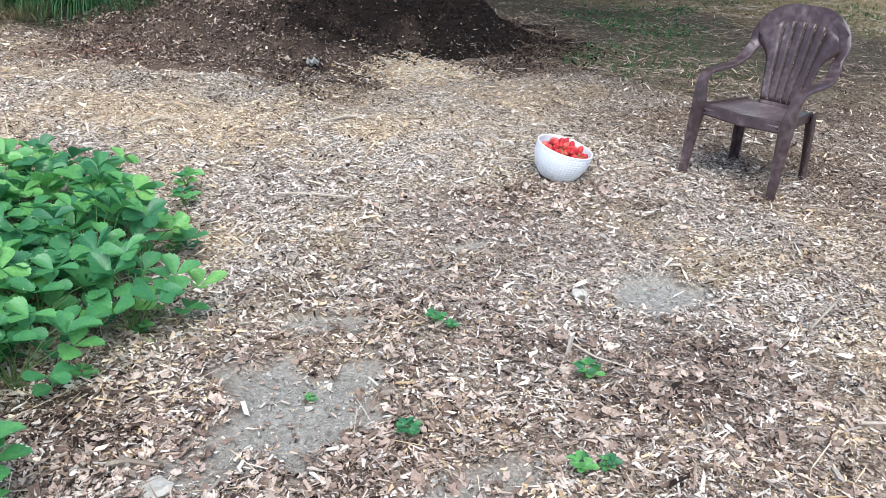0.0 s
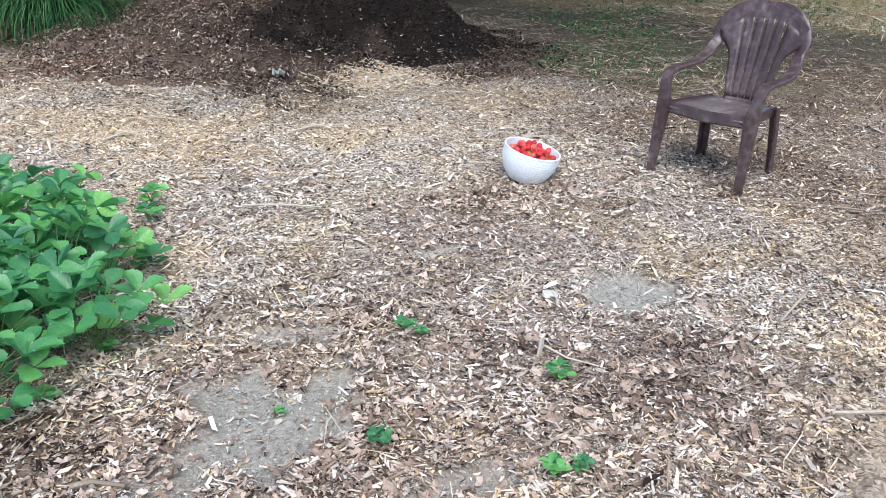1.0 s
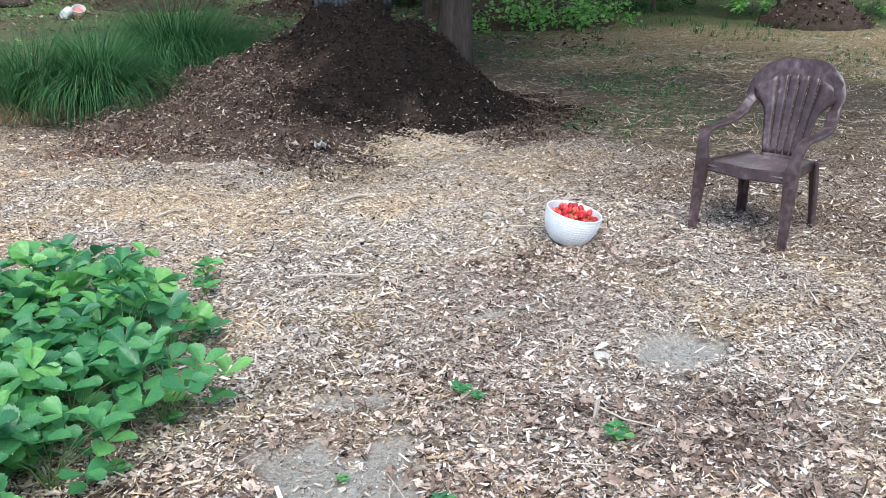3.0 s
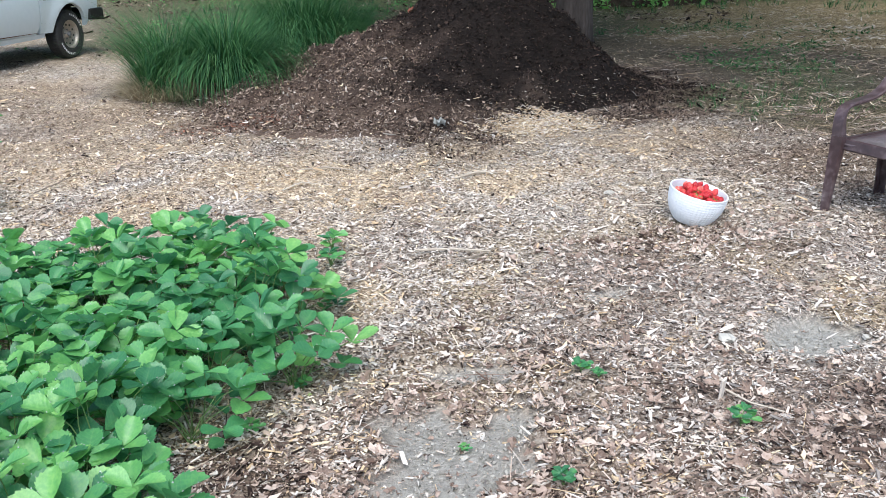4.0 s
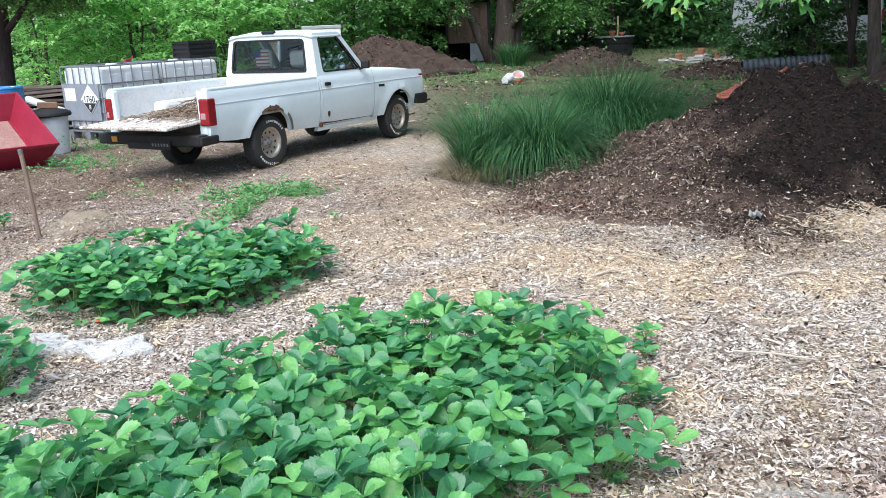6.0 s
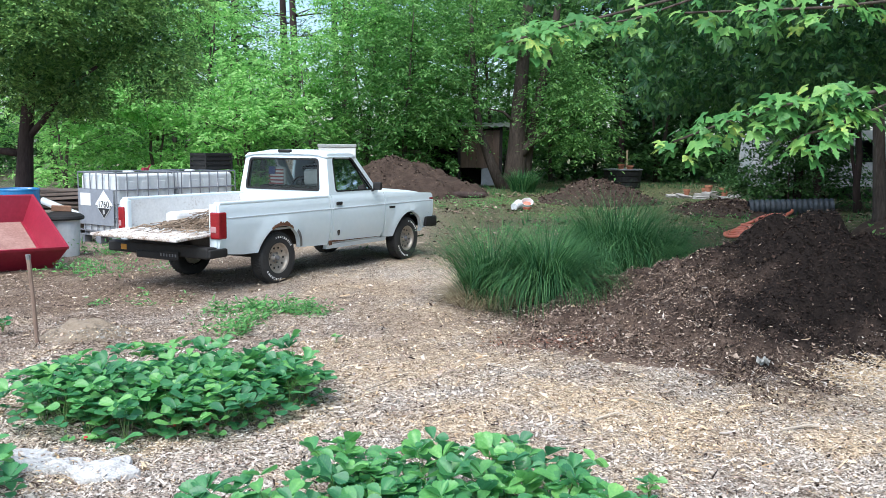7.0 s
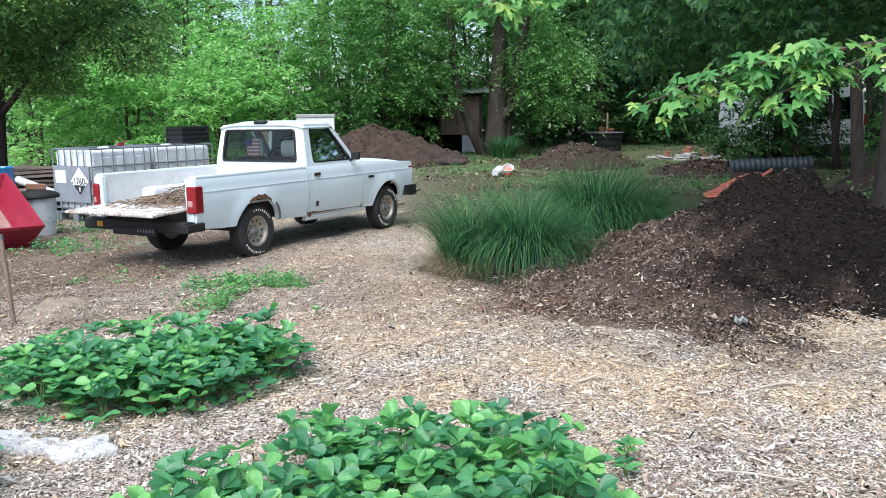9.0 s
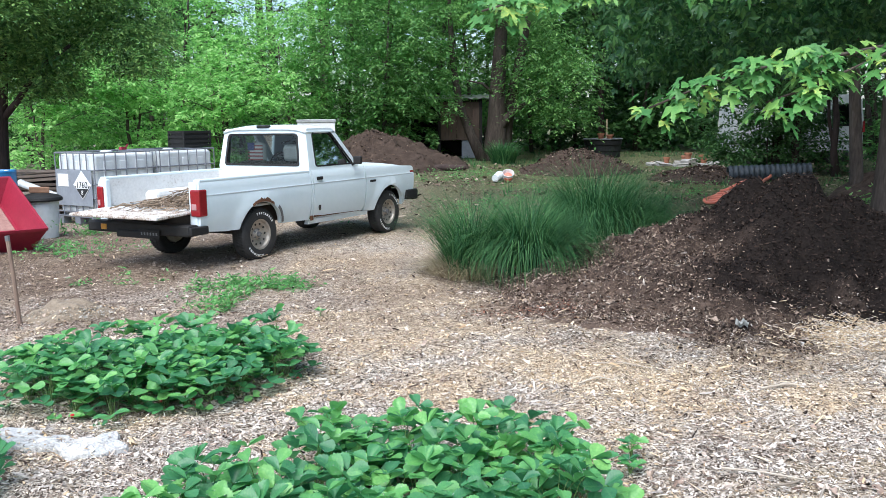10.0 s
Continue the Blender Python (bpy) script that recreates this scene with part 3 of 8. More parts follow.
def tree(name, label, x, y, height, trunk_r, spread, clear, leaves, size, lm, bark, seed, stems=1, lean=(0, 0), clumps=26, category="tree", aspect=0.5, flat=0.75, puff=(0.12, 0.28), fill=0.55, droop=0.5, per=0):
    """A tree: tapered stems and limbs that reach into a crown of leaf clumps."""
    r = random.Random(seed)
    z0 = float(ground_z(x, y))
    ob = thing(name, label, category, pose(x, y, z0))
    bm, tips = bmesh.new(), []
    for s in range(stems):
        a = r.uniform(0, 6.28)
        off = (0 if stems == 1 else trunk_r * 1.1)
        bx, by = off * math.cos(a), off * math.sin(a)
        lx, ly = lean[0] + (0 if stems == 1 else r.uniform(-0.25, 0.25) * height * 0.5), lean[1] + (0 if stems == 1 else r.uniform(-0.2, 0.2) * height * 0.5)
        pts = limb_points(r, (bx, by, -0.15), (bx + lx, by + ly, height * 0.86), trunk_r * 0.5, 8)
        tr = trunk_r * (1 if s == 0 else r.uniform(0.5, 0.75))
        add_tube(bm, pts, [tr * 1.35] + [tr * (1 - 0.8 * i / 7) for i in range(1, 8)], 10)
        for _ in range(max(4, 9 // stems)):
            i = r.randint(3, 6)
            p = pts[i] if pts[i].z > clear * 0.8 else pts[5]
            a2, ln = r.uniform(0, 6.28), spread * r.uniform(0.5, 0.9)
            q = p + Vector((math.cos(a2) * ln, math.sin(a2) * ln, r.uniform(0.1, 0.5) * ln))
            add_tube(bm, limb_points(r, p, q, trunk_r * 0.35, 5), [tr * 0.34, tr * 0.27, tr * 0.2, tr * 0.13, tr * 0.05], 6)
            tips += [q, p.lerp(q, 0.65)]
    part("trunk", bm, bark, ob, smooth=True)
    cs, rs = [tuple(t) for t in tips], [spread * r.uniform(0.22, 0.4) for _ in tips]
    for _ in range(clumps):
        a, h = r.uniform(0, 6.28), r.uniform(0, 1)
        w = spread * (0.35 + 0.75 * math.sin(math.pi * (0.12 + 0.8 * h))) * r.uniform(0.25, 1.0)
        cs.append((lean[0] * h + w * math.cos(a), lean[1] * h + w * math.sin(a), clear + h * (height - clear)))
        rs.append(spread * r.uniform(*puff))
    if per:
        V, F = spray_cloud(cs, rs, leaves // per, per, size, seed, .2 * spread, aspect)
    else:
        V, F = leaf_cloud(cs, rs, leaves, size, seed, aspect, droop, flat, fill)
    part("crown", mesh_np("crown", V, F, lm), None, ob)
    return ob


def trunk_limbs(ob, limbs, bark, n=10):
    """Explicit stems: (points, base radius, tip radius)."""
    bm = bmesh.new()
    for pts, r0, r1 in limbs:
        k = len(pts) - 1
        add_tube(bm, pts, [r0 + (r1 - r0) * i / k for i in range(k + 1)], n)
    return part("trunk", bm, bark, ob, smooth=True)


def gz(x, y):
    return float(ground_z(x, y))


# the light green wood edge behind the truck, from the field to the old tree
EDGE = [(-17.5, 27.0, 7.5, 3.0, "f"), (-14.5, 31.0, 9.0, 3.2, "f"), (-11.8, 26.5, 5.4, 2.5, "f"), (-9.0, 29.5, 7.4, 2.5, "f"), (-8.6, 24.6, 3.2, 1.6, "f"), (-10.6, 23.2, 3.4, 1.7, "f"), (-6.2, 24.8, 2.9, 1.5, "f"), (1.9, 37.0, 9.5, 3.0, "m"), (-6.6, 26.5, 4.0, 2.0, "f"), (-4.6, 28.0, 4.6, 1.9, "f"), (-3.2, 30.0, 8.4, 2.3, "f"),
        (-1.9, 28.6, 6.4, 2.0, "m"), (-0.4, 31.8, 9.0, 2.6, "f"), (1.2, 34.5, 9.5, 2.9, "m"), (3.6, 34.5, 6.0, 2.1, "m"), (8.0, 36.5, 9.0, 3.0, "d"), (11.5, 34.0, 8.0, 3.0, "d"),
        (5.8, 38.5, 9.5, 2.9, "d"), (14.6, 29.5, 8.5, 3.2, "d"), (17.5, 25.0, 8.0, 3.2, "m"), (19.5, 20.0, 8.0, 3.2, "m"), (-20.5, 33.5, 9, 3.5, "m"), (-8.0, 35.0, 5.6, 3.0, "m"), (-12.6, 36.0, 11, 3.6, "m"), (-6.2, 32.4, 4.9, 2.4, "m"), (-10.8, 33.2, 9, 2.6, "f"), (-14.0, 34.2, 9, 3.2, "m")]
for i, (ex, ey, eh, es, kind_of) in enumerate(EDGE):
    # Kind d: the wood's shade is put into the leaf colour.
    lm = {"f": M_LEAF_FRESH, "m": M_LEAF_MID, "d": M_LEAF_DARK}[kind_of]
    lab = {"f": "light green young broadleaf tree at the wood's edge", "m": "green broadleaf tree at the wood's edge", "d": "tree with leaf colour darkened for the wood's shade"}[kind_of]
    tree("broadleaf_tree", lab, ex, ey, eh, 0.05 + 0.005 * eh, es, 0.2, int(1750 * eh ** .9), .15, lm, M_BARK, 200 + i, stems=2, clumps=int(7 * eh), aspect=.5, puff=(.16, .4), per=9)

# shrubs along the clearing's right-hand edge
for i, (ex, ey, eh, es, lm) in enumerate([(11.6, 18.6, 2.4, 1.5, M_LEAF_DARK), (13.8, 16.8, 2.6, 1.6, M_LEAF_DARK), (15.8, 15.0, 2.4, 1.4, M_LEAF_FRESH), (17.6, 13.2, 3.0, 1.8, M_LEAF_MID),
                                           (18.6, 10.2, 3.0, 1.9, M_LEAF_MID), (10.2, 18.9, 1.2, .8, M_LEAF_MID)]):
    tree("shrub", "leafy green shrub at the clearing's edge", ex, ey, eh, 0.05, es, 0.1, 4500, 0.13, lm, M_BARK, 300 + i, stems=3, clumps=26, category="shrub", per=9)

# tall pines behind: bare dark trunks under high crowns
for i, (ex, ey, rr) in enumerate([(-17, 45, .2), (-13.5, 47, .24), (-11.2, 43, .2), (-9.3, 46, .26), (-8.1, 42.5, .22), (-6.9, 48, .24), (-5.8, 44, .3), (-4.4, 47, .22), (-2.6, 45, .2), (0.5, 46, .2), (3.0, 44, .22),
                                   (5.5, 43, .2), (7.6, 42.5, .22), (9.2, 45, .24), (10.6, 41.5, .2), (12.8, 43, .24), (15.5, 40, .22), (18.5, 38, .24), (21.5, 34, .22)]):
    z0 = gz(ex, ey)
    pine = thing("pine_tree", "tall pine with a bare dark trunk", "pine tree", pose(ex, ey, z0), group="pines behind the clearing")
    rp = random.Random(400 + i)
    tops = (rp.uniform(-.5, .5), rp.uniform(-.5, .5), 17)
    limbs = [([(0, 0, -.2), (0.02, 0, 5), (tops[0] * .4, tops[1] * .4, 10), tops], rr * 1.15, 0.06)]
    cs, rs = [], []
    for _ in range(16):
        h, a = rp.uniform(6.5, 17), rp.uniform(0, 6.28)
        ln = rp.uniform(0.9, 2.4) * (1.25 - 0.5 * (h - 6) / 11)
        q = (math.cos(a) * ln, math.sin(a) * ln, h + rp.uniform(-.2, .4))
        limbs.append(([(0, 0, h), (q[0] * .5, q[1] * .5, h + .15), q], 0.045, 0.012))
        cs.append(q)
        rs.append(rp.uniform(0.5, 0.95))
    trunk_limbs(pine, limbs, M_PINEBARK, 8)
    V, F = leaf_cloud(cs, rs, 1600, 0.34, 420 + i, 0.14, 0.1, 0.6, 0.3)
    part("crown", mesh_np("crown", V, F, M_LEAF_DARK), None, pine)

# tall trees whose crowns close over the right-hand back, widened out of view to block its light
for i, (ex, ey, rr) in enumerate([(7.75, 16.3, .12), (12.2, 20.5, .2), (6.6, 36.3, .14), (11.0, 28.0, .2), (15.8, 18.0, .2), (2.6, 38, .14)]):
    tall = thing("tall_tree", "tall shade tree with a dark bare trunk", "tree", pose(ex, ey, gz(ex, ey)), group="shade trees")
    rp = random.Random(450 + i)
    limbs = [([(0, 0, -.2), (0, 0, .4), (rp.uniform(-.2, .2), 0, 2.5), (rp.uniform(-.4, .4), .2, 6), (rp.uniform(-.5, .5), .2, 10.5)], rr * 1.2, .05)]
    cs = []
    for _ in range(46):
        a, q, h = rp.uniform(0, 6.28), rp.random() ** .5, rp.uniform(3.4, 10.5)
        cs.append((4.8 * q * math.cos(a), 4.8 * q * math.sin(a), h))
        if _ % 5 == 0:
            limbs.append(([(0, 0, max(2.6, h - 1.2)), (cs[-1][0] * .5, cs[-1][1] * .5, h - .4), cs[-1]], .06, .015))
    trunk_limbs(tall, limbs, M_BARK if i == 0 else M_PINEBARK, 9)
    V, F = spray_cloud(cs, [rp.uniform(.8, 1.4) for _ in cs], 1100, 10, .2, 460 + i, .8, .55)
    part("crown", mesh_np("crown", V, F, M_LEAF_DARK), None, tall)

# the wood's depth far behind: thin high up behind the pines, closed on the shaded side
rw = np.random.default_rng(5)
az = np.radians(rw.uniform(-38, 64, 420))
zz = np.where(rw.random(420) < .45, rw.uniform(.3, 3.0, 420), rw.uniform(1.0, 11.0, 420))
dd = rw.uniform(42, 52, 420)
gap = (np.degrees(az) > -14) & (np.degrees(az) < -6.5) & (zz > 4.2)
far_c = np.stack([dd * np.sin(az), dd * np.cos(az), zz], -1)[~gap]
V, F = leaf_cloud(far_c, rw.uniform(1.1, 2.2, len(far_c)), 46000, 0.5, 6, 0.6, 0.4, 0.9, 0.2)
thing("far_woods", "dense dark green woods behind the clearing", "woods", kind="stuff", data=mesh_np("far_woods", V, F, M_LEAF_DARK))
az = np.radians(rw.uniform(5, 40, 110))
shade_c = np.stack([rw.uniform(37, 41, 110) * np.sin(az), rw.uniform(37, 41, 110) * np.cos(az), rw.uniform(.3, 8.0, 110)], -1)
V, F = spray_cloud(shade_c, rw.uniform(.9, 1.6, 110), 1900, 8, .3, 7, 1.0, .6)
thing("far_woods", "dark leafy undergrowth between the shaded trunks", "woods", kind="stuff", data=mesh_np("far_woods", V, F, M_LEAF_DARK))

# the old tree by the shed: a forked grey trunk, one stem leaning
M_OLDBARK = mat("pale grey bark", [(0.3, (0.028, 0.022, 0.018)), (0.55, (0.08, 0.063, 0.052)), (0.8, (0.17, 0.142, 0.12))], scale=5, rough=0.95, bump=1.0, bscale=22, stretch=(1, 1, 0.18), dist=0.03, spec=0.2)
ox, oy = 1.72, 28.9
old = thing("old_tree", "old grey-barked tree with forked stems and green leaves", "tree", pose(ox, oy, gz(ox, oy)))
trunk_limbs(old, [([(0, 0, -.2), (.02, 0, .5), (.08, 0, 1.3), (.1, 0, 2.2), (.22, .1, 4.0), (.45, .2, 7), (.5, .2, 11)], .42, .1),
                  ([(.3, .2, -.2), (.42, .2, 1.2), (.8, .3, 3.0), (1.3, .4, 5.5), (1.7, .4, 9)], .25, .07),
                  ([(-.3, -.1, -.2), (-.75, -.1, .8), (-1.15, -.1, 1.8), (-1.35, -.1, 3.2), (-1.5, 0, 6)], .2, .06),
                  ([(.1, -.1, 1.0), (.5, -.2, 1.5), (1.1, -.3, 1.9), (1.9, -.4, 2.1)], .16, .04),
                  ([(.05, -.1, 2.1), (-.4, -.3, 2.5), (-.9, -.4, 2.6)], .06, .02)], M_OLDBARK, 14)
ro = random.Random(11)
cs = [(ro.uniform(-3.6, 3.0), ro.uniform(.9, 2.4), ro.uniform(3.0, 8.5)) for _ in range(40)] + [(ro.choice((-1, 1)) * ro.uniform(1.3, 3.4), ro.uniform(-1.5, 1), ro.uniform(2.6, 7)) for _ in range(24)] + [(ro.uniform(1.0, 2.3), ro.uniform(-1.2, .4), ro.uniform(1.0, 3.0)) for _ in range(14)] + [(ro.uniform(.6, 3.0), ro.uniform(-1.2, .3), ro.uniform(1.3, 3.6)) for _ in range(24)]
cs += [(ro.uniform(-5, -1.6), ro.uniform(-2.2, -.5), ro.uniform(2.0, 4.6)) for _ in range(18)] + [(ro.uniform(-4.6, -1.7), ro.uniform(-1.2, -.1), ro.uniform(1.6, 2.5)) for _ in range(14)]
M_LEAF_OLD = leaf_mat("old tree leaves", [(0.1, (0.06, 0.17, 0.045)), (0.5, (0.13, 0.3, 0.075)), (0.9, (0.25, 0.45, 0.13))], through_light=0.45)
cs += [(ro.uniform(-.9, 1.6), ro.uniform(-1.3, -.6), ro.uniform(4.3, 7)) for _ in range(14)] + [(ro.uniform(-6, -2.5), ro.uniform(-3, -1), ro.uniform(2.6, 6)) for _ in range(16)]
V, F = spray_cloud(cs, [ro.uniform(.4, .95) for _ in cs], 3800, 9, .15, 12, .65, .4, .3)
part("crown", mesh_np("crown", V, F, M_LEAF_OLD), None, old)

# cedar by the totes: a dark hanging crown on a bare trunk
cx, cy = -8.15, 16.0
cedar = thing("cedar_tree", "dark green cedar with a low hanging crown", "tree", pose(cx, cy, gz(cx, cy)))
trunk_limbs(cedar, [([(0, 0, -.2), (.03, 0, .6), (.1, 0, 1.5), (.2, 0, 2.4), (.3, 0, 4), (.3, 0, 7.5)], .2, .05),
                    ([(.12, 0, 1.6), (.5, -.1, 1.95), (.95, -.2, 2.5), (1.6, -.3, 2.9)], .07, .03), ([(.0, 0, 1.35), (-.5, 0, 1.4), (-1.2, 0, 1.9)], .08, .03)], M_PINEBARK)
rc = random.Random(21)
cs = []
for _ in range(110):
    a, q = rc.uniform(0, 6.28), rc.random() ** .6
    cs.append((.45 + 2.75 * q * math.cos(a), 2.2 * q * math.sin(a), 2.15 + .55 * q + rc.random() ** 1.3 * 3.6 * (1 - .45 * q)))
V, F = spray_cloud(cs, [rc.uniform(.3, .6) for _ in cs], 6200, 14, .08, 22, .34, .46, .25, -.9)
part("crown", mesh_np("crown", V, F, M_LEAF_CEDAR), None, cedar)
# Fill of darker leaves: the crown's inner shade is put into the colour.
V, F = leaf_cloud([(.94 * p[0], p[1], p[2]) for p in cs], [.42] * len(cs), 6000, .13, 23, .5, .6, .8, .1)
part("inner_foliage", mesh_np("inner_foliage", V, F, M_LEAF_DARK), None, cedar, "inner sprays darkened for the crown's inner shade")

rv = random.Random(61)
cs = [(rv.uniform(6.9, 9.7), rv.uniform(21.4, 22.8), rv.uniform(.4, 3.2)) for _ in range(70)]
V, F = spray_cloud(cs, [rv.uniform(.25, .5) for _ in cs], 1900, 9, .11, 62, .4, .5, .2, -.9)
thicket = thing("thicket", "dark leafy thicket before the van", "thicket", data=None)
for c in cs[::8]:
    part("stem", tube([(c[0] + rv.uniform(-.2, .2), c[1], gz(c[0], c[1]) - .05), (c[0], c[1], c[2] * .6), c], [.022, .016, .006], 5), M_PINEBARK, thicket)
part("crown", mesh_np("crown", V, F, M_LEAF_DARK), None, thicket)

# two thin dark stems in front of the van
for i, (sx, sy, hh) in enumerate([(8.3, 22.0, 5.0), (8.75, 21.6, 5.5), (9.6, 21.0, 6.0)]):
    tree("small_tree", "thin dark-stemmed young tree before the van", sx, sy, hh, 0.09, 1.1, .9, 2600, 0.12, M_LEAF_DARK, M_PINEBARK, 500 + i, stems=2, clumps=14)


# ---- the maple beside the heap, with lobed leaves on the nearest sprays ----
def maple_leaf_mesh(seed, size=0.15):
    """One deeply cut five-lobed leaf, creased and drooping at the tip."""
    r = random.Random(seed)
    lobes = [(-2.2, .52), (-1.02, .86), (0, 1.0), (1.02, .86), (2.2, .52)]
    half = [(.3, .115), (.46, .1), (.6, .2), (.66, .095), (.8, .12), (.85, .05)]
    pts = []
    for i, (a, ln) in enumerate(lobes):
        a += r.uniform(-.1, .1)
        line = [(u, -v) for u, v in half] + [(1.0, 0)] + half[::-1]
        for u, v in line:
            u, v = u * ln, v * (.35 + .65 * ln)
            pts.append((u * math.cos(a) - v * math.sin(a), u * math.sin(a) + v * math.cos(a)))
        if i < 4:
            b = a + (.51 if 0 < i < 3 else .6)
            pts.append((.24 * math.cos(b), .24 * math.sin(b)))
    bm = bmesh.new()
    vs = [bm.verts.new((size * (.25 + x * .85), size * y * .85, 0)) for x, y in pts]
    bmesh.ops.triangulate(bm, faces=[bm.faces.new(vs)])
    for v in bm.verts:
        x, y = v.co.x / size - .25, v.co.y / size
        v.co.z = size * (.1 * abs(math.sin(2.9 * math.atan2(y, x))) * math.hypot(x, y) - .22 * max(x, 0) ** 2 - .2 * y * y)
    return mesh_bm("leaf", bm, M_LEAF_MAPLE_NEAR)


# Paler copy of the maple's leaf colour for the lit near sprays.
M_LEAF_MAPLE_NEAR = leaf_mat("lit near maple leaves", [(0.05, (0.055, 0.19, 0.05)), (0.55, (0.13, 0.33, 0.085)), (0.84, (0.27, 0.48, 0.12)), (0.97, (0.58, 0.6, 0.13))], by="object", through_light=0.42, scale=14)
LEAF_KINDS = [maple_leaf_mesh(600 + i, s) for i, s in enumerate((.15, .165, .18, .17, .14))]
mx_, my_ = 5.55, 10.7
maple = thing("maple_tree", "maple with grey trunk and drooping lobed leaves", "tree", pose(mx_, my_, 0))
sprays = [([(-.1, -.2, 3.4), (-1.3, -3.4, 2.9), (-2.6, -5.2, 2.02), (-3.3, -5.75, 1.9), (-3.65, -5.75, 1.86), (-4.0, -5.65, 1.76), (-4.33, -5.55, 1.62)], .016, 66),
          ([(-2.6, -5.2, 2.02), (-3.25, -5.75, 1.82), (-3.5, -5.8, 1.72), (-3.72, -5.75, 1.64)], .008, 17),
          ([(-1.3, -3.4, 2.9), (-2.6, -5.0, 2.55), (-3.5, -5.6, 2.38), (-4.3, -5.5, 2.36)], .012, 34),
          ([(-.1, -.2, 3.4), (-.9, -4.0, 3.0), (-2.2, -5.4, 2.45), (-3.2, -5.8, 2.34)], .014, 30),
          ([(-.9, -4.0, 3.0), (-2.3, -5.5, 2.2), (-3.05, -5.95, 1.95), (-3.15, -6.0, 1.75)], .008, 22),
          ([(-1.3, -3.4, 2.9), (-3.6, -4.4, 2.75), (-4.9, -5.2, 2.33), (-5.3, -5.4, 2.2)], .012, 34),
          ([(-3.6, -4.4, 2.75), (-4.2, -3.6, 2.6), (-5.0, -3.4, 2.5)], .01, 26)]
limbs = [([(0, 0, -.2), (0, 0, .35), (.02, 0, 1.2), (.03, .02, 2.6), (.1, .1, 5), (.2, .1, 9)], .29, .1)] + [(p, r, .006) for p, r, _ in sprays]
for a in (0.3, 1.4, 2.4, 3.3, 4.2, 5.3):
    limbs.append(([(0, 0, 2.9), (1.6 * math.cos(a), 1.6 * math.sin(a), 3.7), (3.2 * math.cos(a), 3.2 * math.sin(a), 4.2)], .1, .02))
trunk_limbs(maple, limbs, M_BARK, 12)
rm = random.Random(31)
for pts, _, n in sprays:
    n = int(2.0 * n)
    for k in range(n):
        s = (0.5 + 0.5 * (k + rm.random()) / n) * (len(pts) - 1)
        i = min(int(s), len(pts) - 2)
        p = Vector(pts[i]).lerp(Vector(pts[i + 1]), s - i)
        a = rm.gauss(255, 75)
        off = Vector((math.cos(radians(a)) * .12, math.sin(radians(a)) * .12, rm.uniform(-.11, .07)))
        part("leaf", rm.choice(LEAF_KINDS), None, maple, m=Matrix.Translation(p + off) @ pose(0, 0, 0, rm.uniform(-22, 22), rm.uniform(20, 58), a) @ Matrix.Scale(rm.uniform(.45, .78), 4))
cs = []
for _ in range(190):
    a, q = rm.uniform(0, 6.28), rm.random() ** .5
    cs.append((.5 + 5.2 * q * math.cos(a), 1.0 + 5.0 * q * math.sin(a), 3.0 + 4.0 * rm.random() * (1 - .4 * q) + .3 * q))
cs += [(rm.uniform(-3.5, 1.6), rm.uniform(-1.5, 2.5), rm.uniform(2.3, 3.1)) for _ in range(40)]
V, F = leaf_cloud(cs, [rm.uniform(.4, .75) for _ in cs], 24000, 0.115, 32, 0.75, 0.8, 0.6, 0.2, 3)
part("crown", mesh_np("crown", V, F, M_LEAF_MAPLE_SHADE), None, maple)
# High clumps out of view, added to shade the heap and the straw.
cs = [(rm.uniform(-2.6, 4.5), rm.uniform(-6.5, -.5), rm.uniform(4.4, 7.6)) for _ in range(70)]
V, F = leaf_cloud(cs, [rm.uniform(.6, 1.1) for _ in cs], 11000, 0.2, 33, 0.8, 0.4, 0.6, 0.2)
part("upper_crown", mesh_np("upper_crown", V, F, M_LEAF_MAPLE_SHADE), None, maple)

# ---- ornamental grass ----
M_GRASS = leaf_mat("grass blades", [(0.1, (0.016, 0.068, 0.026)), (0.5, (0.042, 0.14, 0.047)), (0.9, (0.14, 0.29, 0.1))], through_light=0.3, scale=3, rough=0.6, spec=0.25)
M_DRY = leaf_mat("dry grass", [(0.1, (0.24, 0.185, 0.11)), (0.5, (0.43, 0.35, 0.22)), (0.9, (0.62, 0.53, 0.36))], through_light=0.2, scale=3)


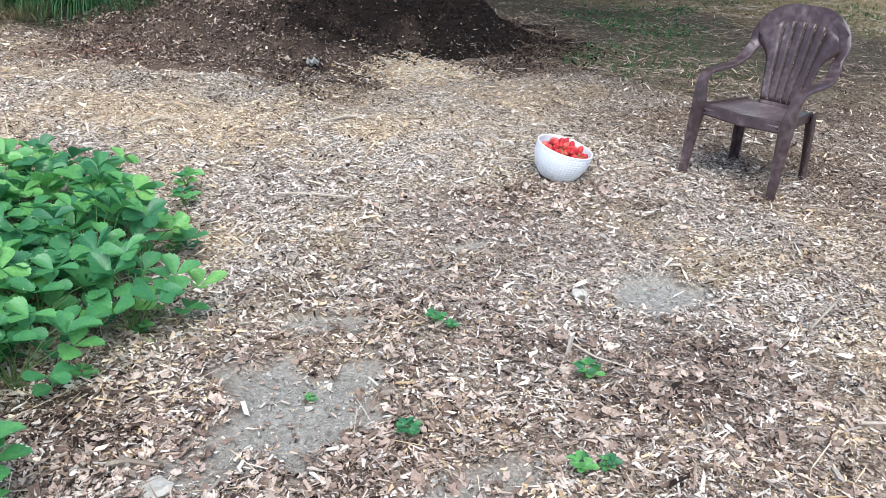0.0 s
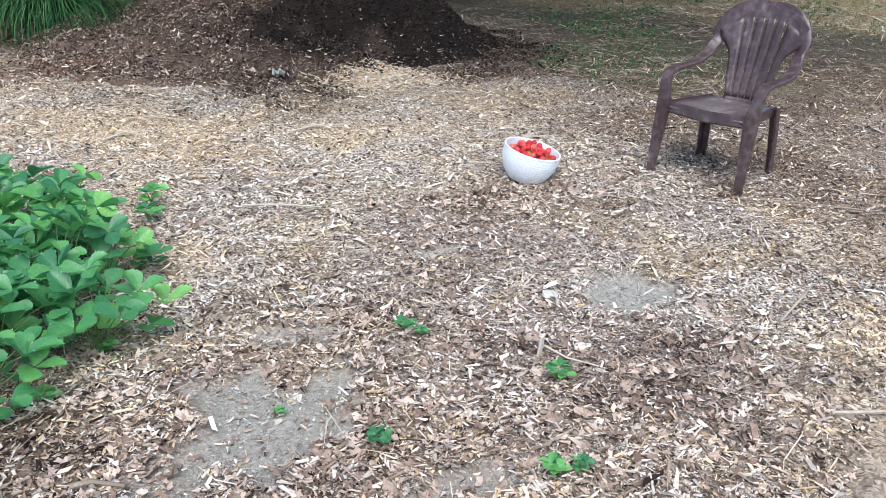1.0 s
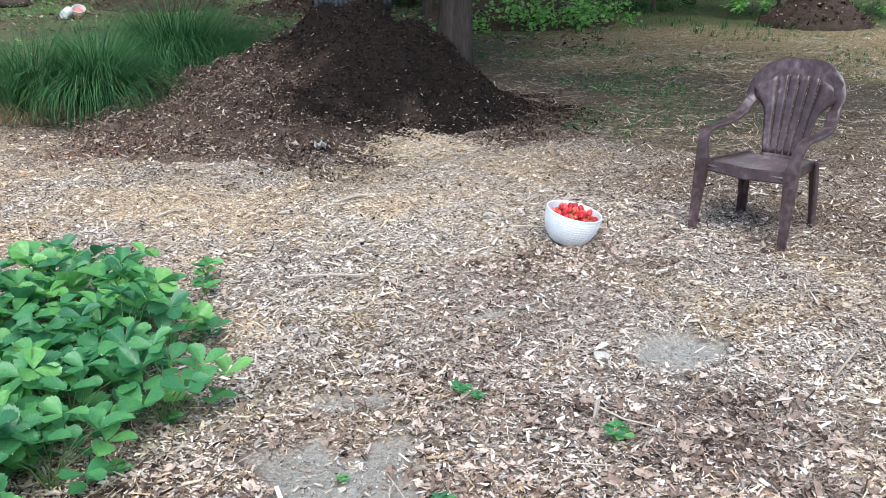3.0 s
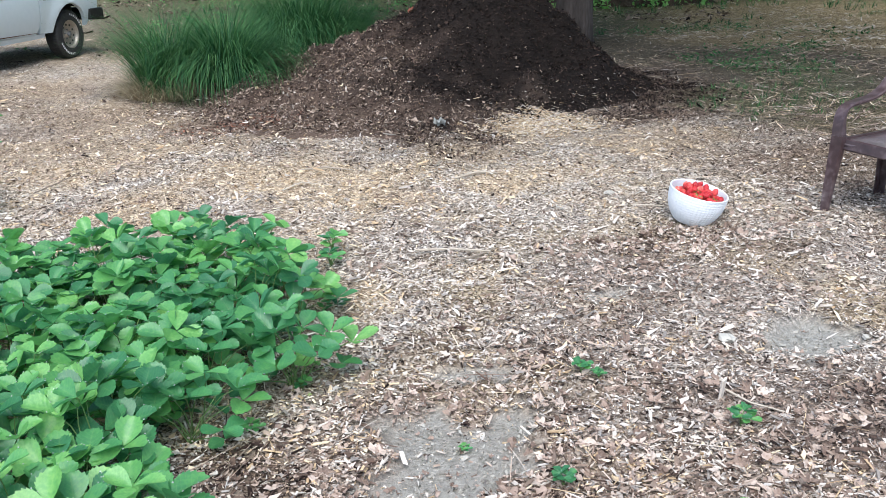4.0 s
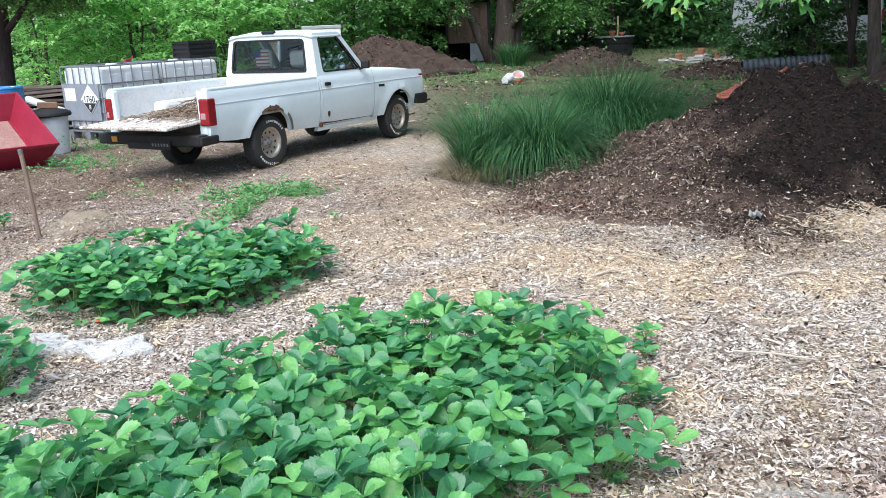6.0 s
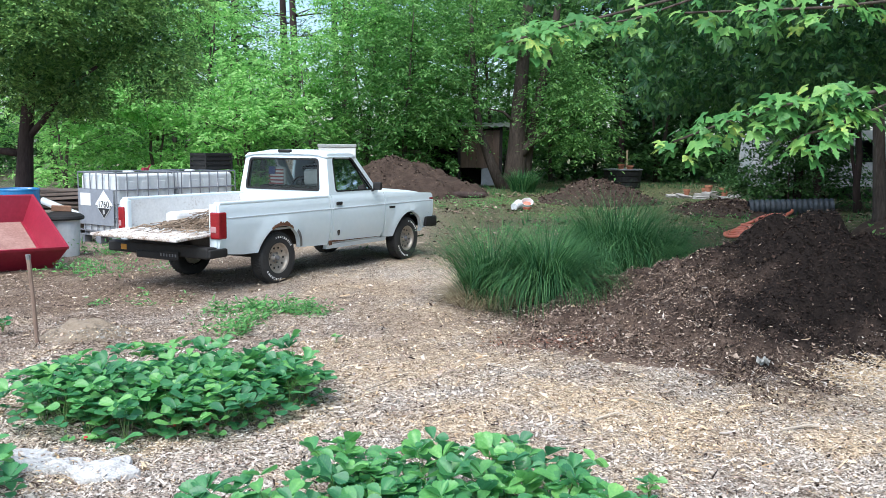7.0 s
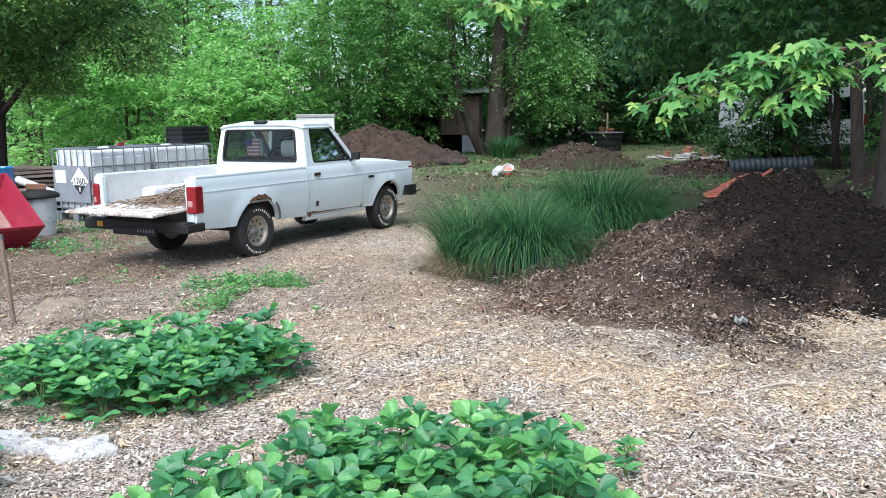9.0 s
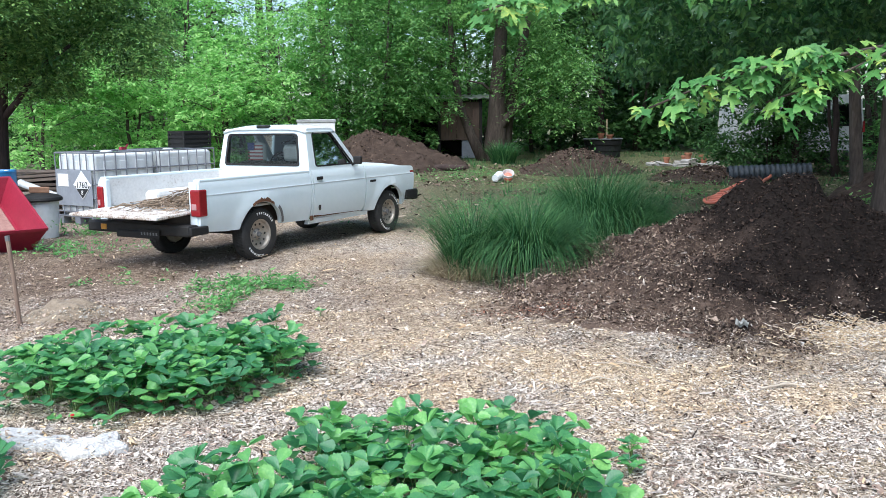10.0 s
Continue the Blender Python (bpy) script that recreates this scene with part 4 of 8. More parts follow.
def blades(n, radius, length, seed, width=0.008, arch=1.3, seg=6, ellipse=1.0, upright=0.35):
    """Arching grass blades from a tuft: strips that taper to a point."""
    r = np.random.default_rng(seed)
    q, a = radius * np.sqrt(r.random(n)), r.uniform(0, 2 * math.pi, n)
    bx, by = q * np.cos(a) * ellipse, q * np.sin(a)
    L = length * r.uniform(0.65, 1.1, n)
    lean = upright * (q / radius) + np.clip(r.normal(0, 0.1, n), -.2, .2) + 0.1
    out = a + r.normal(0, 0.7, n)
    bend = arch * r.uniform(0.55, 1.3, n)
    P = np.zeros((n, seg + 1, 3))
    P[:, 0, 0], P[:, 0, 1] = bx, by
    ang = lean.copy()
    for k in range(1, seg + 1):
        P[:, k, 0] = P[:, k - 1, 0] + np.sin(ang) * np.cos(out) * L / seg
        P[:, k, 1] = P[:, k - 1, 1] + np.sin(ang) * np.sin(out) * L / seg
        P[:, k, 2] = P[:, k - 1, 2] + np.cos(ang) * L / seg
        ang = ang + bend / seg * (0.4 + 1.5 * k / seg)
    side = np.stack([-np.sin(out), np.cos(out), 0 * out], -1)[:, None] * (width * r.uniform(.6, 1.3, n))[:, None, None] * np.linspace(1, 0.12, seg + 1)[None, :, None]
    V = np.stack([P - side / 2, P + side / 2], 2).reshape(-1, 3)
    base = (np.arange(n) * 2 * (seg + 1))[:, None] + 2 * np.arange(seg)[None]
    F = np.stack([base, base + 1, base + 3, base + 2], -1).reshape(-1, 4)
    V[:, 2] = np.maximum(V[:, 2], 0.005)
    return V, F


CLUMPS = [("tall clump of arching green grass, straw-dry at its base", [(.84, 8.52, .17, 1.1, 2300), (.3, 8.85, .27, 1.0, 1300)], 71),
          ("broad clump of arching green grass behind another clump", [(1.95, 11.0, .42, 1.3, 3000), (2.65, 11.7, .3, .95, 1000)], 72)]
for lab, stools, seed in CLUMPS:
    gx, gy = stools[0][:2]
    clump = thing("ornamental_grass", lab, "grass clump", pose(gx, gy, gz(gx, gy) - 0.01), group="grass clumps by the compost heap")
    for kk, (sx, sy, rad, ln, n) in enumerate(stools):
        at = Matrix.Translation((sx - gx, sy - gy, 0))
        for nm, share, arch, spread_r, ln_k, lean in (("upright_blades", .4, 1.3, .75, 1.0, .2), ("drooping_blades", .6, 1.3 if (seed, kk) == (71, 1) else 3.0 if kk == 0 and seed == 71 else 2.6, .85 if (seed, kk) == (71, 1) else 1.2, 1.1, .35 if (seed, kk) == (71, 1) else .22 if seed == 71 else .45)):
            V, F = blades(int(share * n), rad * spread_r, ln * ln_k, seed + 20 * kk + int(10 * share), .009, arch, 7, 1.1, lean)
            part(nm, mesh_np(nm, V, F, M_GRASS), None, clump, m=at)
        V, F = blades(1700 if (seed, kk) == (71, 1) else n // 9, rad * (1.45 if (seed, kk) == (71, 1) else 1.4), ln * .42, seed + 9 + kk, 0.009, 1.4, 5, 1.1, .7)
        part("dry_blades", mesh_np("dry_blades", V, F, M_DRY), None, clump, "dry straw-coloured blades round the base", m=at)
tuft = thing("grass_tuft", "tuft of broad green blades at the old tree's foot", "grass tuft", pose(1.9, 27.4, gz(1.9, 27.4)))
V, F = blades(500, .35, .8, 77, 0.03, 0.8, 5)
part("foliage", mesh_np("foliage", V, F, M_GRASS), None, tuft)

# ---- strawberry plants ----
M_BERRY_LEAF = leaf_mat("strawberry leaves", [(0.05, (0.04, 0.175, 0.08)), (0.45, (0.088, 0.3, 0.108)), (0.75, (0.165, 0.44, 0.12)), (0.97, (0.3, 0.59, 0.17))], by="object", rough=0.38, through_light=0.42, spec=0.65, scale=16)
M_PETIOLE = mat("green stalks", [(0.3, (0.10, 0.2, 0.05)), (0.7, (0.2, 0.28, 0.1))], scale=20, rough=0.6, bump=0.1)
M_RED = mat("ripe strawberry", [(0.3, (0.34, 0.008, 0.014)), (0.55, (0.54, 0.024, 0.03)), (0.72, (0.7, 0.1, 0.08)), (0.85, (0.8, 0.4, 0.3))], scale=26, rough=0.3, bump=1.0, bscale=300, vary=0.5, dist=0.004)
M_UNRIPE = mat("unripe strawberry", [(0.3, (0.3, 0.38, 0.12)), (0.7, (0.5, 0.55, 0.25))], scale=14, rough=0.4, bump=0.4, bscale=230, vary=0.3, dist=0.003)
M_DROP = mat("water beads", [(0.3, (0.75, 0.8, 0.8)), (0.7, (0.9, 0.93, 0.93))], scale=20, rough=0.05, bump=0)
M_DROP.node_tree.nodes["Principled BSDF"].inputs["Transmission Weight"].default_value = 0.55


def vein_relief(m):
    """Pleats between the side veins and a pale midrib, from the leaf's own length and breadth."""
    nt, lk = m.node_tree, m.node_tree.links.new
    b = nt.nodes["Principled BSDF"]

    def op(kind, a, c=None):
        n = nt.nodes.new("ShaderNodeMath")
        n.operation = kind
        for k, v in enumerate((a, c)):
            if v is None:
                continue
            if isinstance(v, (int, float)):
                n.inputs[k].default_value = v
            else:
                lk(v, n.inputs[k])
        return n.outputs[0]
    al, ac = nt.nodes.new("ShaderNodeAttribute"), nt.nodes.new("ShaderNodeAttribute")
    al.attribute_name, ac.attribute_name = "along", "across"
    side = op("ABSOLUTE", ac.outputs["Fac"])
    ph = op("FRACT", op("MULTIPLY", op("SUBTRACT", al.outputs["Fac"], op("MULTIPLY", side, .22)), 7.0))
    ridge = op("ABSOLUTE", op("SUBTRACT", ph, .5))
    rib = op("LESS_THAN", side, .05)
    height = op("SUBTRACT", ridge, op("MULTIPLY", rib, .4))
    bp = nt.nodes.new("ShaderNodeBump")
    bp.inputs["Strength"].default_value, bp.inputs["Distance"].default_value = 0.2, 0.003
    lk(height, bp.inputs["Height"])
    lk(b.inputs["Normal"].links[0].from_socket, bp.inputs["Normal"])
    lk(bp.outputs[0], b.inputs["Normal"])
    src = b.inputs["Base Color"].links[0].from_socket
    mx = nt.nodes.new("ShaderNodeMix")
    mx.data_type = "RGBA"
    line = op("MAXIMUM", rib, op("GREATER_THAN", ridge, .44))
    lk(op("MULTIPLY", line, .2), mx.inputs[0])
    lk(src, mx.inputs[6])
    mx.inputs[7].default_value = (0.36, 0.55, 0.2, 1)
    lk(mx.outputs[2], b.inputs["Base Color"])


vein_relief(M_BERRY_LEAF)
M_CALYX = mat("calyx green", [(0.3, (0.06, 0.17, 0.03)), (0.7, (0.14, 0.28, 0.06))], scale=30, rough=0.6, bump=0.1)


TEETH = 8


def add_leaflet(bm, uv, m, length, width, fold, curl, r):
    """A rounded leaflet with a sawtooth edge, pleated along its side veins."""
    wave = r.uniform(0, 6.28)

    def at(s, c, out=0.0):
        w = width / 2 * (math.sin(math.pi * min(1, .03 + .93 * s) ** 1.3) ** .72)
        x = length * (.05 + s * .95 + .1 * abs(c) * (1 - s) * s + out * .55)
        z = fold * abs(c) ** 1.4 * w - curl * length * s * s + .035 * width * math.sin(5 * s + wave + c) * abs(c)
        return m @ Vector((x, c * (w + out * width * .75), z + out * .25 * width)), s, c
    rows = [i / TEETH for i in range(TEETH + 1)]

    def vert(s, c, out=0.0):
        p, u, v = at(s, c, out)
        q = bm.verts.new(p)
        q[uv[0]], q[uv[1]] = u, v
        return q
    mid = [vert(s, 0) for s in rows]
    tip = vert(1.0, 0, .09)
    for sg in (1, -1):
        inn = [vert(s, .55 * sg) for s in rows]
        edge = [vert(s, sg) for s in rows]
        for i in range(TEETH):
            tooth = vert(rows[i] + .8 / TEETH, sg, .085)
            quads = ((mid[i], mid[i + 1], inn[i + 1], inn[i]), (inn[i], inn[i + 1], edge[i + 1], tooth, edge[i]))
            for q in quads:
                bm.faces.new(q if sg < 0 else q[::-1])
        q = (mid[-1], tip, edge[-1], inn[-1])
        bm.faces.new(q if sg < 0 else q[::-1])


def berry_leaf(seed, height, reach, size):
    """A stalk from the crown with three toothed leaflets at its end, beads of water on their teeth."""
    r = random.Random(seed)
    bm = bmesh.new()
    uv = (bm.verts.layers.float.new("along"), bm.verts.layers.float.new("across"))
    end = Vector((reach, 0, height))
    for k, a in enumerate((0, 98, -98)):
        m = Matrix.Translation(end) @ pose(0, 0, 0, 0, -r.uniform(2, 34), a + r.uniform(-10, 10)) @ pose(0, 0, 0, r.uniform(-14, 14) + (12 if a > 0 else -12 if a < 0 else 0))
        add_leaflet(bm, uv, m, size * r.uniform(.92, 1.1), size * r.uniform(.7, .82), r.uniform(.22, .62), r.uniform(-.04, .2), r)
    nl = len(bm.faces)
    add_tube(bm, [(0, 0, 0), (reach * .25, 0, height * .5), (reach * .7, 0, height * .88), tuple(end)], [.0028, .0024, .002, .0016], 3, False)
    nt = len(bm.faces)
    bm.verts.ensure_lookup_table()
    rims = [v.co.copy() for v in bm.verts if abs(v[uv[1]]) > .9]
    for p in r.sample(rims, 5):
        q = r.uniform(.0014, .0026) * min(1, size / .06)
        bmesh.ops.create_cone(bm, cap_ends=False, segments=4, radius1=q, radius2=q * .3, depth=q, matrix=Matrix.Translation(p + Vector((0, 0, q * .5))))
    bm.faces.ensure_lookup_table()
    for k, f in enumerate(bm.faces):
        f.material_index = 0 if k < nl else 1 if k < nt else 2
        f.smooth = True
    me = bpy.data.meshes.new("leaf")
    bm.to_mesh(me)
    bm.free()
    for mm in (M_BERRY_LEAF, M_PETIOLE, M_DROP):
        me.materials.append(mm)
    return me


def berry_mesh(name, size, material, sides=12):
    prof = [(.05, 0), (.3, .03), (.43, .18), (.48, .38), (.43, .6), (.3, .82), (.15, .95), (.03, 1.0)]
    return mesh_bm(name, lathe([(q * size, z * size * 1.15) for q, z in prof], sides), material, True)


def calyx_mesh(size):
    bm = bmesh.new()
    c = bm.verts.new((0, 0, -.02 * size))
    for k in range(7):
        a = 2 * math.pi * k / 7
        p = [bm.verts.new((size * q * math.cos(a + d), size * q * math.sin(a + d), size * z)) for q, d, z in ((.2, -.32, 0), (.5, 0, .1), (.2, .32, 0))]
        bm.faces.new((c, p[0], p[1], p[2]))
    return mesh_bm("calyx", bm, M_CALYX)


HIGH = [berry_leaf(700 + i, h, q, s) for i, (h, q, s) in enumerate([(.22, .03, .084), (.24, .07, .08), (.2, .1, .088), (.25, .05, .076), (.23, .12, .083)])]
LOW = [berry_leaf(720 + i, h, q, s) for i, (h, q, s) in enumerate([(.15, .15, .08), (.11, .18, .076), (.17, .13, .082), (.08, .17, .068), (.05, .13, .055)])]
ME_RED, ME_GREEN, ME_CALYX = berry_mesh("berry", .026, M_RED, 7), berry_mesh("berry", .016, M_UNRIPE, 6), calyx_mesh(.026)
rb = random.Random(41)


def berry_plant(seed, leaves=12, low=0.4, fruit=2, hgt=1.0):
    r = random.Random(seed)
    ob = thing("strawberry_plant", "leafy green strawberry plant with toothed three-part leaves", "strawberry plant", group="strawberry plants")
    for k in range(leaves):
        me = r.choice(LOW if r.random() < low else HIGH)
        part("leaf", me, None, ob, m=pose(r.uniform(-.02, .02), r.uniform(-.02, .02), 0, r.uniform(-13, 13), r.uniform(-12, 14), 360 * k / leaves + r.uniform(-25, 25)) @ Matrix.Diagonal((*(r.uniform(.85, 1.15),) * 2, r.uniform(.8, 1.12) * hgt, 1)))
    for k in range(fruit):
        a, q = r.uniform(0, 6.28), r.uniform(.1, .17)
        part("berry", ME_RED if r.random() < .3 else ME_GREEN, None, ob, m=pose(q * math.cos(a), q * math.sin(a), .03, 180 + r.uniform(-50, 50), r.uniform(-50, 50)))
    return ob


def inside(x, y, poly):
    c = False
    for (x0, y0), (x1, y1) in zip(poly, poly[1:] + poly[:1]):
        if (y0 > y) != (y1 > y) and x < x0 + (y - y0) * (x1 - x0) / (y1 - y0):
            c = not c
    return c


PATCHES = [([(.53, 2.84), (.59, 3.3), (.46, 3.72), (.08, 3.93), (-.4, 3.85), (-.66, 3.55), (-.98, 3.1), (-1.12, 2.85), (-1.5, 2.65), (-2.3, 2.1), (-1.6, 1.35), (-.6, 1.15), (-.08, 1.75), (.02, 2.2), (.26, 2.52), (.5, 2.62)], .165),
           ([(-.95, 5.25), (-1.35, 4.7), (-1.8, 4.55), (-2.2, 4.6), (-2.65, 5.1), (-2.35, 5.5), (-1.6, 5.65), (-1.1, 5.65)], .145),
           ([(-2.05, 3.5), (-2.15, 3.9), (-2.7, 4.2), (-3.4, 4.0), (-3.2, 3.3), (-2.5, 3.1)], .22)]
PROTOS = [berry_plant(800 + i, 16, (.6, .52, .62, .58, .66)[i], 2, (1, 1.08, .95, 1.03, .9)[i]) for i in range(5)]
spots = []
for poly, gap in PATCHES:
    x0, x1, y0, y1 = min(p[0] for p in poly), max(p[0] for p in poly), min(p[1] for p in poly), max(p[1] for p in poly)
    own, tries = [], 0
    while tries < 4000:
        tries += 1
        x, y = rb.uniform(x0, x1), rb.uniform(y0, y1)
        if inside(x, y, poly) and all((x - a) ** 2 + (y - b) ** 2 > gap * gap for a, b in own):
            own.append((x, y))
    spots += own
for i, (x, y) in enumerate(spots):
    m = pose(x, y, gz(x, y) - .004, 0, 0, rb.uniform(0, 360)) @ Matrix.Diagonal((1, 1, rb.uniform(.72, 1.05) if y > 4.5 else 1, 1))
    if i < len(PROTOS):
        PROTOS[i].matrix_basis = m
    else:
        copy_thing(rb.choice(PROTOS), m)
# seedlings and runners in the open mulch
SEED_LEAF = [berry_leaf(740 + i, h, q, w) for i, (h, q, w) in enumerate([(.035, .012, .03), (.028, .02, .028), (.042, .008, .033)])]
SEEDLING = thing("strawberry_seedling", "small green strawberry seedling in the mulch", "seedling", pose(1.39, 2.294, gz(1.39, 2.294)), group="seedlings in the mulch")
for k in range(4):
    part("leaf", SEED_LEAF[k % 3], None, SEEDLING, m=pose(0, 0, 0, 0, 0, 95 * k))
for x, y, s in [(1.678, 1.829, 1.15), (1.082, 1.799, 1.0), (1.407, 1.444, 1.05), (1.478, 1.426, .8), (1.43, 2.25, .7), (.89, 2.07, .5), (.85, 3.78, 1.9), (.8, 3.58, 1.6), (.5, 2.6, .9), (-1.0, 6.9, 1.2), (.1, 1.55, 1.4), (-3.75, 6.95, 2.2), (.7, 3.15, 1.0), (.3, 2.35, .9)]:
    o = copy_thing(SEEDLING, pose(x, y, gz(x, y), 0, 0, rb.uniform(0, 360)))
    o.scale = (s, s, s)

# low weeds before the truck
M_WEED = leaf_mat("weed leaves", [(0.1, (0.06, 0.2, 0.055)), (0.5, (0.12, 0.33, 0.09)), (0.9, (0.22, 0.47, 0.14))], through_light=0.35)
rw2 = np.random.default_rng(51)
cs = []
for _ in range(95):
    t = rw2.random()
    cs.append((-2.36 + 1.05 * t + rw2.normal(0, .08), 8.0 + .25 * math.sin(3 * t) + rw2.normal(0, .09), rw2.uniform(.01, .07)))
cs += [(-1.85 + rw2.normal(0, .1) - .1 * k / 40, 7.9 - .9 * k / 40, rw2.uniform(.02, .08)) for k in range(40)]
cs += [(-4.6 + rw2.normal(0, .3), 10.6 + rw2.normal(0, .25), rw2.uniform(.02, .1)) for _ in range(40)] + [(-5.0 + rw2.normal(0, .25), 12.4 + rw2.normal(0, .2), rw2.uniform(.03, .2)) for _ in range(40)] + [(-3.2 + rw2.normal(0, .4), 8.6 + rw2.normal(0, .2), .02) for _ in range(8)]
V, F = leaf_cloud(cs, [.1] * len(cs), 2900, .055, 52, .36, -.1, .8, .1)
V[:, 2] = np.maximum(V[:, 2], ground_z(V[:, 0], V[:, 1]) + .004)
thing("low_weeds", "low patch of bright green weeds in the mulch", "weeds", kind="stuff", data=mesh_np("low_weeds", V, F, M_WEED))

# leafy weeds between the grass clumps and the soil heaps
wx, wy = rw2.uniform(-1.5, 8.5, 700), rw2.uniform(13.2, 24, 700)
ok = (vnoise(wx, wy, 1.1, 65) + .5 * vnoise(wx, wy, .4, 66) > .05) & (wx < .42 * wy)
cs = np.stack([wx, wy, ground_z(wx, wy) + rw2.uniform(.01, .08, 700)], -1)[ok]
hx, hy = rw2.uniform(4.2, 10, 1500), rw2.uniform(7, 12.5, 1500)
ok = (straw_shade_at(hx, hy) > .4) & (vnoise(hx * .5, hy, .8, 68) + .4 * vnoise(hx, hy, .3, 69) > rw2.uniform(.3, .8, 1500))
V, F = leaf_cloud(cs, [.16] * len(cs), 14 * len(cs), .065, 53, .34, -.1, .8, .1)
V[:, 2] = np.maximum(V[:, 2], ground_z(V[:, 0], V[:, 1]) + .006)
thing("low_weeds", "scattered low green weeds on the back ground", "weeds", kind="stuff", data=mesh_np("low_weeds", V, F, M_WEED))
cs = np.stack([hx, hy, ground_z(hx, hy) + rw2.uniform(.005, .03, 1500)], -1)[ok]
V, F = leaf_cloud(cs, [.13] * len(cs), 9 * len(cs), .05, 54, .34, -.1, .8, .1)
V[:, 2] = np.maximum(V[:, 2], ground_z(V[:, 0], V[:, 1]) + .006)
thing("low_weeds", "dark green weeds in the shaded straw", "weeds", kind="stuff", data=mesh_np("low_weeds", V, F, M_GRASS))

# ---- the white pickup truck ----
M_PAINT = mat("weathered white car paint", [(0.22, (0.5, 0.56, 0.57)), (0.36, (0.63, 0.71, 0.73)), (0.8, (0.7, 0.77, 0.79))], scale=2.2, rough=0.3, bump=0.03, bscale=9, spec=0.5)
M_BEDPAINT = mat("scratched white bed paint", [(0.3, (0.35, 0.3, 0.26)), (0.42, (0.62, 0.62, 0.6)), (0.8, (0.8, 0.8, 0.78))], scale=5, rough=0.6, bump=0.2, bscale=40)
M_GATE = mat("peeling white tailgate paint", [(0.38, (0.17, 0.1, 0.065)), (0.47, (0.42, 0.36, 0.3)), (0.56, (0.68, 0.66, 0.62)), (0.8, (0.76, 0.75, 0.72))], scale=7, rough=0.65, bump=0.3, bscale=30)
M_RUST = mat("rust", [(0.3, (0.04, 0.018, 0.01)), (0.55, (0.13, 0.055, 0.025)), (0.8, (0.28, 0.16, 0.09))], scale=16, rough=0.9, bump=0.6, bscale=60)
M_BLACK = mat("black rubber and plastic", [(0.3, (0.012, 0.012, 0.012)), (0.8, (0.03, 0.029, 0.028))], scale=8, rough=0.6, bump=0.1, spec=0.25)
M_TYRE = mat("worn tyre rubber", [(0.3, (0.014, 0.014, 0.014)), (0.8, (0.045, 0.043, 0.04))], scale=14, rough=0.8, bump=0.3, bscale=80)
M_RIM = mat("dulled alloy rim", [(0.3, (0.3, 0.25, 0.2)), (0.7, (0.5, 0.46, 0.4))], scale=14, rough=0.45, metal=0.6, bump=0.1)
M_UNDER = mat("dirty underbody", [(0.3, (0.02, 0.018, 0.016)), (0.8, (0.06, 0.05, 0.042))], scale=6, rough=0.9)
M_LAMP_RED = mat("red lamp lens", [(0.3, (0.16, 0.006, 0.01)), (0.8, (0.32, 0.014, 0.02))], scale=10, rough=0.15, bump=0.2, bscale=120, spec=0.6)
M_LAMP_CLEAR = mat("clear lamp lens", [(0.3, (0.34, 0.16, 0.16)), (0.8, (0.5, 0.3, 0.3))], scale=10, rough=0.2, bump=0.1)
M_AMBER = mat("amber reflector", [(0.3, (0.5, 0.22, 0.02)), (0.8, (0.65, 0.32, 0.04))], scale=20, rough=0.3, bump=0)
M_SEAT = mat("grey seat cloth", [(0.3, (0.42, 0.41, 0.4)), (0.8, (0.58, 0.57, 0.55))], scale=12, rough=0.9, bump=0.3, bscale=200)
M_WHITE = mat("plain white", [(0.3, (0.7, 0.7, 0.68)), (0.8, (0.82, 0.82, 0.8))], scale=8, rough=0.5, bump=0.05)
M_FLAGRED = mat("faded red cloth", [(0.3, (0.3, 0.08, 0.08)), (0.8, (0.4, 0.12, 0.11))], scale=12, rough=0.9)
M_FLAGBLUE = mat("faded blue cloth", [(0.3, (0.04, 0.05, 0.14)), (0.8, (0.07, 0.08, 0.2))], scale=12, rough=0.9)
M_GLASS = glass_mat("truck glass", (0.75, 0.82, 0.81), 0.78)
M_DARKTRIM = mat("grey trim", [(0.3, (0.1, 0.1, 0.1)), (0.8, (0.2, 0.2, 0.2))], scale=9, rough=0.5)

M_TRIM = mat("faded grey stripe", [(0.3, (0.42, 0.45, 0.47)), (0.8, (0.6, 0.62, 0.64))], scale=6, rough=0.5, bump=0)
TW = 1.58
truck = thing("pickup_truck", "old white pickup truck with rust and tailgate down", "pickup truck", pose(-2.075, 9.93, -0.01, 0, 0, 61))


def crisp(bm, angle=0.5):
    """Smooth shading, broken at real edges."""
    bmesh.ops.recalc_face_normals(bm, faces=bm.faces)
    for f in bm.faces:
        f.smooth = True
    for e in bm.edges:
        e.smooth = e.calc_face_angle(9) < angle
    return bm


def section(z):
    """How far the flank lies in from its widest line."""
    pts = [(0.3, 0.09), (0.42, 0.045), (0.56, 0.012), (0.70, 0.0), (0.80, 0.0), (0.83, 0.008), (0.93, 0.02), (0.985, 0.045), (1.0, 0.07), (1.1, 0.09)]
    return float(np.interp(z, [p[0] for p in pts], [p[1] for p in pts]))


